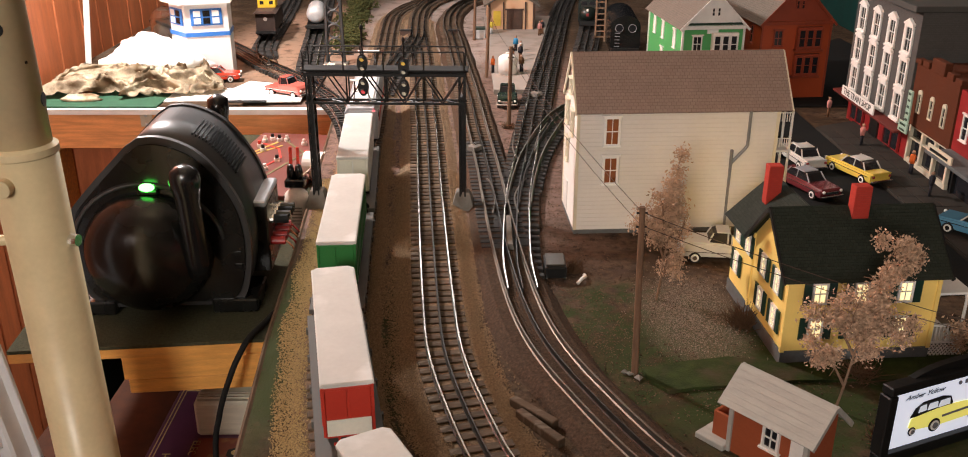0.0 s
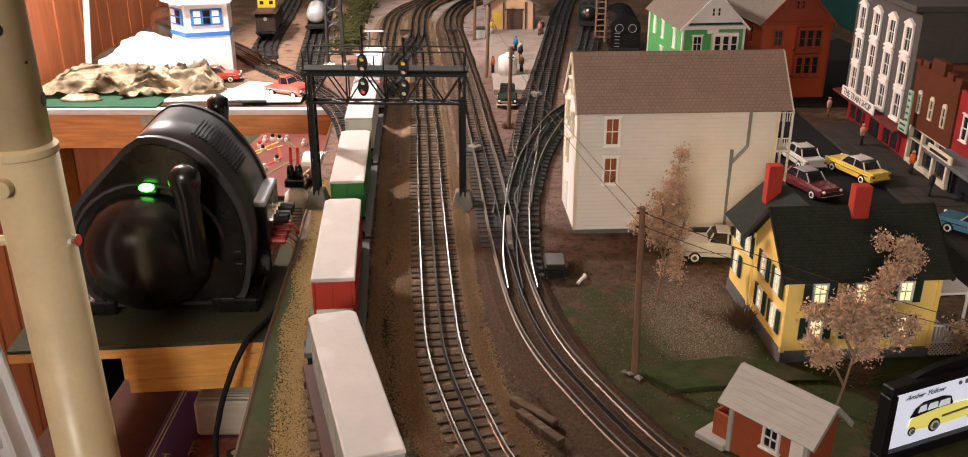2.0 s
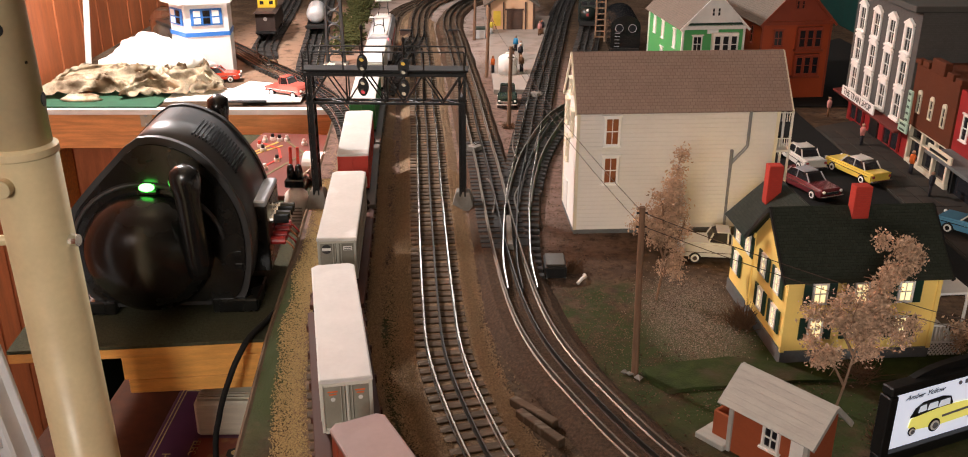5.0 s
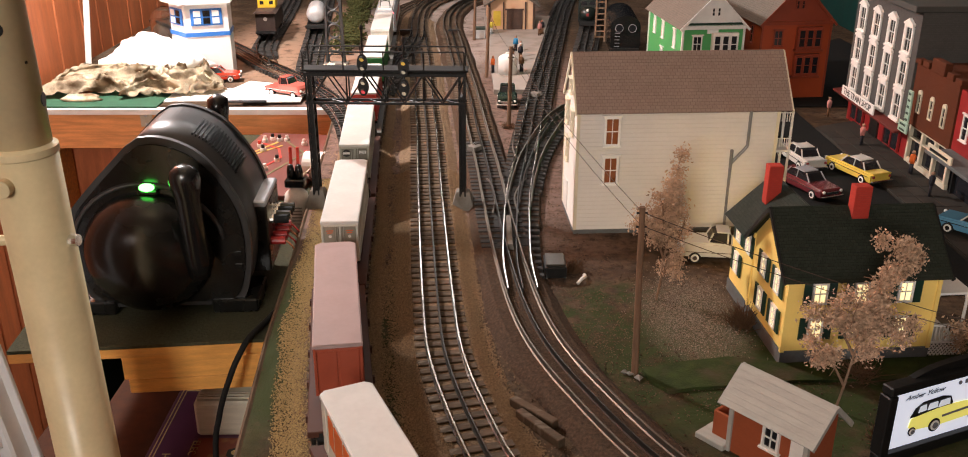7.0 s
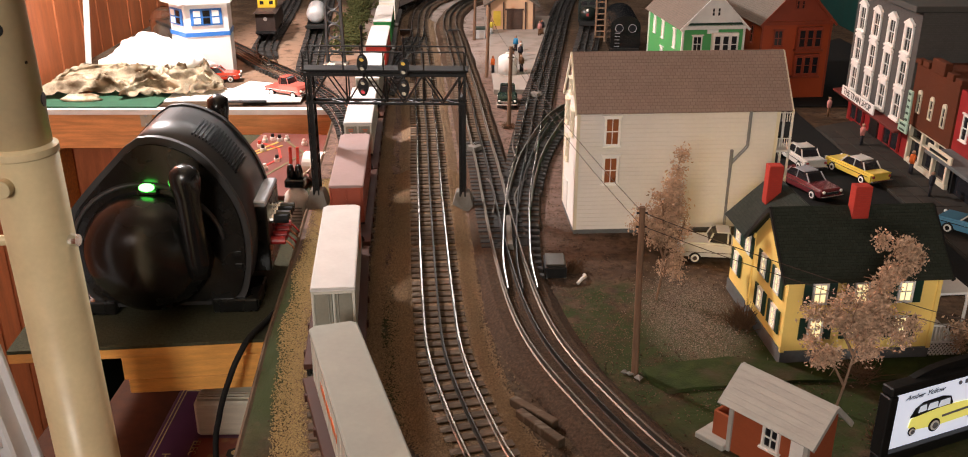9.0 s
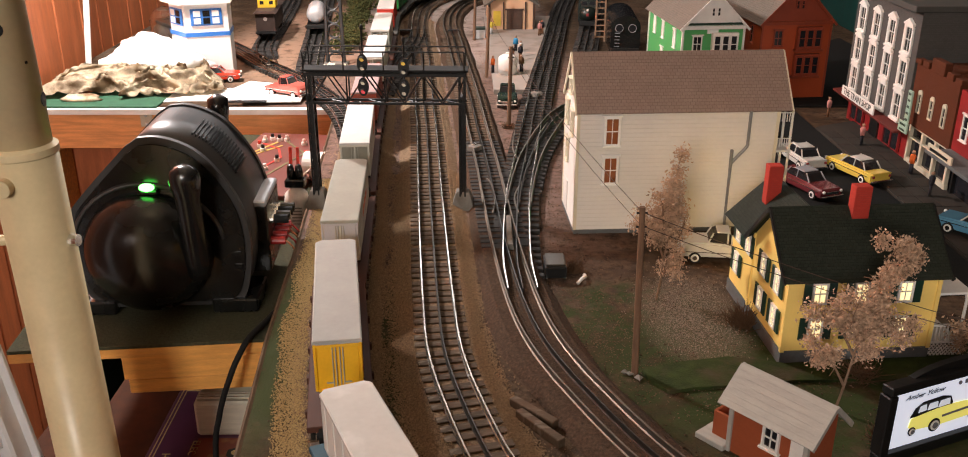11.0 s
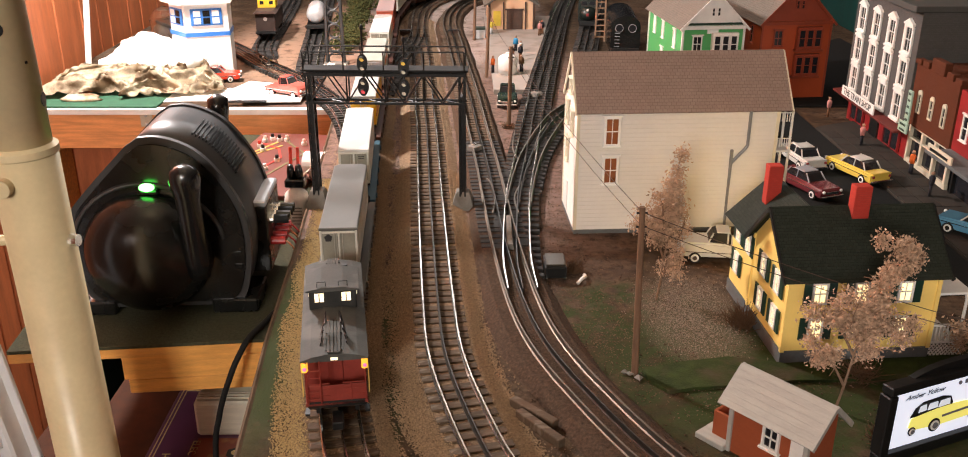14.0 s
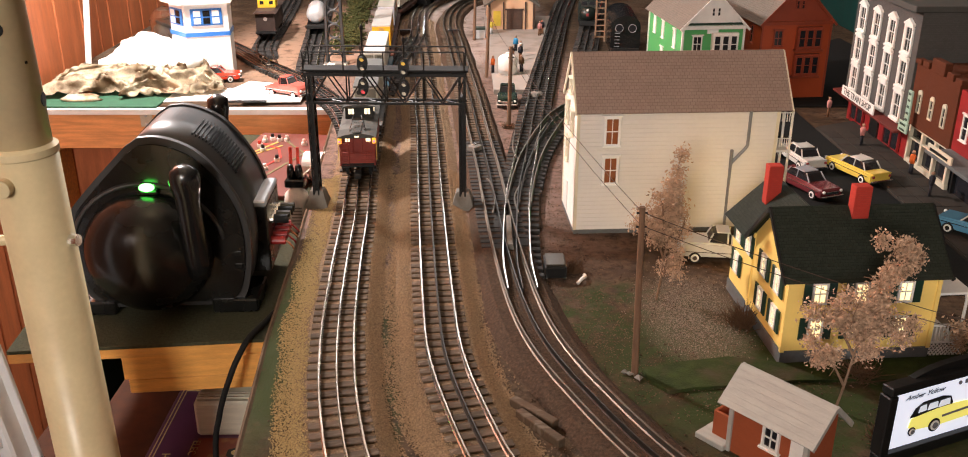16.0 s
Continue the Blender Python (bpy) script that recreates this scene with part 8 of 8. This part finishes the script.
tagged(hedge(), category="hedge")
rngp = np.random.default_rng(77)
LITTER = [(rngp.uniform(-0.2, 0.6), rngp.uniform(0.62, 1.6), 0.0006, rngp.uniform(0.0006, 0.0016)) for _ in range(5200)]
stones("gravel", [(rngp.normal(0.232, 0.026), rngp.normal(0.935, 0.045), 0.0006, rngp.uniform(0.0004, 0.0010)) for _ in range(3800)], mat("pale_stone", (0.26, 0.205, 0.16), 0.9, 0, 0.4, 500, 0.3), "patch of pale gravel beside the yellow house")
for x, y in ((-0.212, 2.535), (-0.082, 2.535)):
    tc = thing("trackside_case", Matrix.Translation((x, y, 0)), "small dark equipment case beside the tracks", "equipment case", "trackside cases")
    part("body", box(B(), (0, 0, 0.008), (0.028, 0.016, 0.016), 0.001), M_BROWNDOOR, tc)
    part("lid", box(B(), (0, 0, 0.0175), (0.030, 0.018, 0.003), 0.0006), M_BLACK, tc)
stones("gravel", LITTER, M_STONEDARK, "scattered gravel on the bare ground")



# ---- far yard ----
def yard_caboose():
    m = Matrix.Translation((-0.5597 - 0.012, 2.52, 0)) @ Matrix.Rotation(0.10, 4, "Z")
    c = thing("yard_caboose", m, "dark caboose with yellow cupola parked in the yard", "caboose")
    part("body", box(B(), (0, 0, 0.057), (0.050, 0.19, 0.050), 0.001), mat("dark_brown_car", (0.035, 0.024, 0.02), 0.6), c)
    part("roof", prism(B(), [(-0.029, 0.081), (0.029, 0.081), (0.020, 0.087), (-0.020, 0.087)], -0.105, 0.105), M_BROWNDOOR, c)
    cu = part("cupola", box(B(), (0, -0.02, 0.0985), (0.046, 0.05, 0.024), 0.001), mat("yellow_paint", (0.62, 0.40, 0.02), 0.5), c, "yellow cupola")
    for x in (-0.012, 0.012):
        part("cupola_window", box(B(), (x, -0.0455, 0.100), (0.010, 0.001, 0.009)), M_DARKGLASS, cu)
    part("cupola_roof", box(B(), (0, -0.02, 0.112), (0.050, 0.054, 0.004), 0.001), mat("yellow_roof", (0.55, 0.36, 0.03), 0.6), cu)
    part("emblem", rod(B(), (0, -0.0955, 0.066), (0, -0.0965, 0.066), 0.005, seg=12), M_CONCRETE, c)
    for s in (-1, 1):
        truck(c, s * 0.065)
    part("platform", box(B(), (0, -0.105, 0.034), (0.05, 0.02, 0.004)), M_BLACK, c)
    return c


yard_caboose()


def tank_car():
    m = Matrix.Translation((-0.4489 - 0.012, 2.62, 0)) @ Matrix.Rotation(0.12, 4, "Z")
    c = thing("tank_car", m, "silver-ended tank car parked in the yard", "tank car")
    part("frame", box(B(), (0, 0, 0.033), (0.050, 0.22, 0.007), 0.001), M_BLACK, c)
    part("end_sill", box(B(), (0, -0.112, 0.031), (0.056, 0.006, 0.010), 0.001), M_BLACK, c)
    bm = B()
    lathe(bm, [(0.004, -0.104), (0.014, -0.1025), (0.021, -0.098), (0.0245, -0.090), (0.0245, 0.090), (0.014, 0.102)], (0, 0, 0), 28)
    t = part("tank", bm, mat("tank_silver", (0.50, 0.50, 0.50), 0.4, 0.3), c, "silver-grey tank", smooth=True)
    t.matrix_basis = Matrix.Translation((0, 0, 0.061)) @ Matrix.Rotation(-math.pi / 2, 4, "X")
    part("tank_band", rod(B(), (0, -0.01, 0.061), (0, 0.06, 0.061), 0.0252, seg=28), M_BLACK, c, "black tank middle")
    part("dome", rod(B(), (0, 0, 0.08), (0, 0, 0.098), 0.012, seg=16), M_BLACK, c)
    for s in (-1, 1):
        truck(c, s * 0.075)
    return c


tank_car()


def lattice_tower():
    t = thing("lattice_tower", Matrix.Translation((-0.3491, 2.1915, 0)), "dark steel lattice tower with round holes", "tower")
    g = mat("tower_grey", (0.045, 0.045, 0.045), 0.5, 0.3)
    for x in (-0.020, 0.020):
        bm = B()
        rod(bm, (x, 0, 0), (x * 0.45, 0, 0.55), 0.0040, 0.0024, 6)
        part("upright", bm, g, t)
    for k in range(16):
        z = 0.014 + k * 0.034 * (1 - k * 0.012)
        r = 0.0165 * (1 - z / 0.55 * 0.5)
        ring = tube(B(), [(r * math.cos(a), 0, z + r * math.sin(a)) for a in [j * math.pi / 9 for j in range(19)]], 0.0022, 6)
        part("ring_plate", ring, g, t)
    part("footing", box(B(), (0, 0, 0.003), (0.056, 0.03, 0.006), 0.001), M_CONCRETE, t)
    return t


lattice_tower()
for x, y, s in ((-0.395, 2.15, 0.03), (-0.36, 2.16, 0.025), (-0.31, 2.14, 0.03)):
    stones("rubble", [(x + random.Random(k + int(s * 1000)).uniform(-s, s), y + random.Random(k * 3 + 1).uniform(-0.02, 0.02), 0.004, random.Random(k).uniform(0.003, 0.009)) for k in range(26)], M_CREAMTRIM, "heap of pale rubble at the tower foot")


def diesel():
    m = Matrix.Translation((0.3010, 2.72, 0)) @ Matrix.Rotation(-0.13, 4, "Z")
    c = thing("diesel_engine", m, "dark green diesel engine with small red emblem", "locomotive")
    dk = mat("brunswick", (0.010, 0.016, 0.013), 0.35)
    bm = prism(B(), [(-0.027, 0.030), (0.027, 0.030), (0.027, 0.078), (0.020, 0.089), (-0.020, 0.089), (-0.027, 0.078)], -0.12, 0.14)
    bmesh.ops.bevel(bm, geom=[e for e in bm.edges if abs(e.verts[0].co.y - e.verts[1].co.y) < 1e-5], offset=0.007, segments=3, affect="EDGES")
    b = part("body", bm, dk, c)
    part("nose", ball(B(), (0, -0.120, 0.050), 0.025, 16, 10, (1, 0.8, 0.8)), dk, c, smooth=True)
    for x in (-0.011, 0.011):
        part("windscreen", box(B(), (x, -0.1205, 0.078), (0.015, 0.002, 0.009), 0.0008), M_DARKGLASS, b)
    part("head_lamp", ball(B(), (0, -0.139, 0.062), 0.004, 10, 8), M_WHITE, b)
    part("emblem", box(B(), (0, -0.1405, 0.050), (0.007, 0.0015, 0.008), 0.0006), M_SHOPRED, b, "small red emblem")
    for s in (-1, 1):
        truck(c, s * 0.08)
    part("pilot", box(B(), (0, -0.132, 0.026), (0.046, 0.012, 0.014), 0.002), M_BLACK, c)
    return c


diesel()


def dark_coach():
    m = Matrix.Translation((0.3470, 2.30, 0)) @ Matrix.Rotation(-0.05, 4, "Z")
    c = thing("dark_coach", m, "black arched-roof engine cab standing on the ground", "rail car")
    prof = [(-0.036, 0.004), (0.036, 0.004), (0.036, 0.070)] + [(0.036 * math.cos(a), 0.070 + 0.026 * math.sin(a)) for a in [k * math.pi / 10 for k in range(1, 10)]] + [(-0.036, 0.070)]
    part("body", prism(B(), prof, 0, 0.20), M_BLACKGLOSS, c)
    for x in (-0.016, 0.016):
        part("end_window", rod(B(), (x, 0.001, 0.066), (x, -0.002, 0.066), 0.009, seg=14), M_DARKGLASS, c)
        part("window_ring", tube(B(), [(x + 0.0095 * math.cos(a), -0.0015, 0.066 + 0.0095 * math.sin(a)) for a in [j * math.pi / 8 for j in range(17)]], 0.0008, 5), M_SILVER, c)
    part("sill", box(B(), (0, -0.004, 0.012), (0.070, 0.008, 0.012), 0.001), M_BLACK, c)
    for k in range(5):
        part("grab_iron", rod(B(), (-0.026, -0.003, 0.022 + k * 0.008), (-0.014, -0.003, 0.022 + k * 0.008), 0.0008, seg=5), M_SILVER, c)
    l = thing("wooden_ladder", Matrix.Translation((0.305, 2.47, 0)), "brown wooden coaling trestle behind the engines", "trestle")
    for x in (-0.012, 0.012):
        part("rail", box(B(), (x, 0, 0.07), (0.004, 0.004, 0.14)), M_TWIG, l)
    for k in range(9):
        part("rung", box(B(), (0, 0, 0.012 + k * 0.015), (0.026, 0.003, 0.003)), M_TWIG, l)
    return c


dark_coach()


# ---- the engine that comes round the bend ----
def steam_engine():
    c = thing("steam_engine", Matrix(), "black steam engine with a bright headlight", "locomotive")
    part("boiler", rod(B(), (0, -0.14, 0.058), (0, 0.11, 0.058), 0.022, seg=28), M_BLACKGLOSS, c)
    part("smokebox_door", lathe(B(), [(0.021, 0.0), (0.019, 0.003), (0.004, 0.006)], (0, 0, 0), 24), M_BLACK, c).matrix_basis = Matrix.Translation((0, 0.11, 0.058)) @ Matrix.Rotation(-math.pi / 2, 4, "X")
    part("cab", box(B(), (0, -0.165, 0.064), (0.054, 0.06, 0.060), 0.003), M_BLACK, c)
    part("running_board", box(B(), (0, 0.0, 0.038), (0.058, 0.25, 0.004), 0.001), M_BLACK, c)
    part("chimney", rod(B(), (0, 0.085, 0.078), (0, 0.085, 0.096), 0.007, 0.009, 14), M_BLACK, c)
    part("sand_dome", ball(B(), (0, 0.02, 0.079), 0.011, 14, 8), M_BLACK, c)
    part("headlight_case", box(B(), (0, 0.112, 0.082), (0.014, 0.016, 0.014), 0.002), M_BLACK, c)
    part("headlight", rod(B(), (0, 0.1195, 0.082), (0, 0.1215, 0.082), 0.0055, seg=16), glow("headlight_white", (0.85, 0.95, 1.0), 220.0), c, "bright headlight")
    part("pilot", prism(B(), [(-0.024, 0.020), (0.024, 0.020), (0.018, 0.036), (-0.018, 0.036)], 0.105, 0.135), M_BLACK, c)
    for y in (-0.10, -0.05, 0.0, 0.05):
        for s in (-1, 1):
            part("driver", rod(B(), (s * 0.0150, y, 0.037), (s * 0.0205, y, 0.037), 0.0185, seg=20), M_BLACK, c)
    return c


E_STOP = next(i for i, p in enumerate(L_CENTRE) if p.y < 2.96 and p.x < 0) * 0.005
EXTRA_MOVES = []


def engine_rows():
    rows = []
    for k in range(33):
        t = k * 0.5
        s = E_STOP - 0.12 - 0.085 * (16.0 - t)
        i = max(10, min(len(L_CENTRE) - 30, int(s / 0.005)))
        f = s / 0.005 - int(s / 0.005)
        a, b = L_CENTRE[i - 10].lerp(L_CENTRE[i - 9], f), L_CENTRE[i + 10].lerp(L_CENTRE[i + 11], f)
        mid, d = (a + b) / 2, b - a
        rows.append((t, pose(mid.x, mid.y, 0, 0, 0, math.degrees(math.atan2(d.y, d.x)) - 90)))
    return rows


EXTRA_MOVES.append((steam_engine(), engine_rows()))


# loose rosy grit over the earth between the tracks and beside the houses
def loose_grit():
    rng = np.random.default_rng(77)
    m = mat("rosy_grit", (0.15, 0.095, 0.066), 0.95, 0, 0.55, 90, 0.6)
    spots = []
    for x0, x1, y0, y1, n in ((-0.14, 0.03, 0.80, 1.50, 7000), (-0.22, 0.02, 1.50, 2.40, 6000), (0.07, 0.16, 0.80, 1.40, 4500), (0.0, 0.16, 0.62, 0.95, 2200), (0.16, 0.36, 0.72, 1.02, 2600)):
        for _ in range(n):
            x, y = rng.uniform(x0, x1), rng.uniform(y0, y1)
            if noise.noise(Vector((x * 22, y * 22, 4.0))) < rng.uniform(-0.5, 0.35):
                continue
            spots.append((x, y, 0.0004, rng.uniform(0.0004, 0.0012)))
    stones("loose_grit", spots, m, "loose rosy brown grit scattered over the earth")


loose_grit()


# ---- what moves ----
def run(t):
    """Distance gone by the freight train at t seconds."""
    return 0.0841 * t + 0.006353 * t * t + 0.0000724 * t ** 3


def motions():
    for ob, back, half, ahead in MOVES:
        rows = []
        for k in range(33):
            t = k * 0.5
            s = run(t) - back
            a, b = on_line(s - half), on_line(s + half)
            d = b - a
            mid = (a + b) / 2 + d.normalized() * ahead
            rows.append((t, pose(mid.x, mid.y, 0, 0, 0, math.degrees(math.atan2(d.y, d.x)) - 90)))
        walk(ob, rows)
    for ob, rows in EXTRA_MOVES:
        walk(ob, rows)


motions()
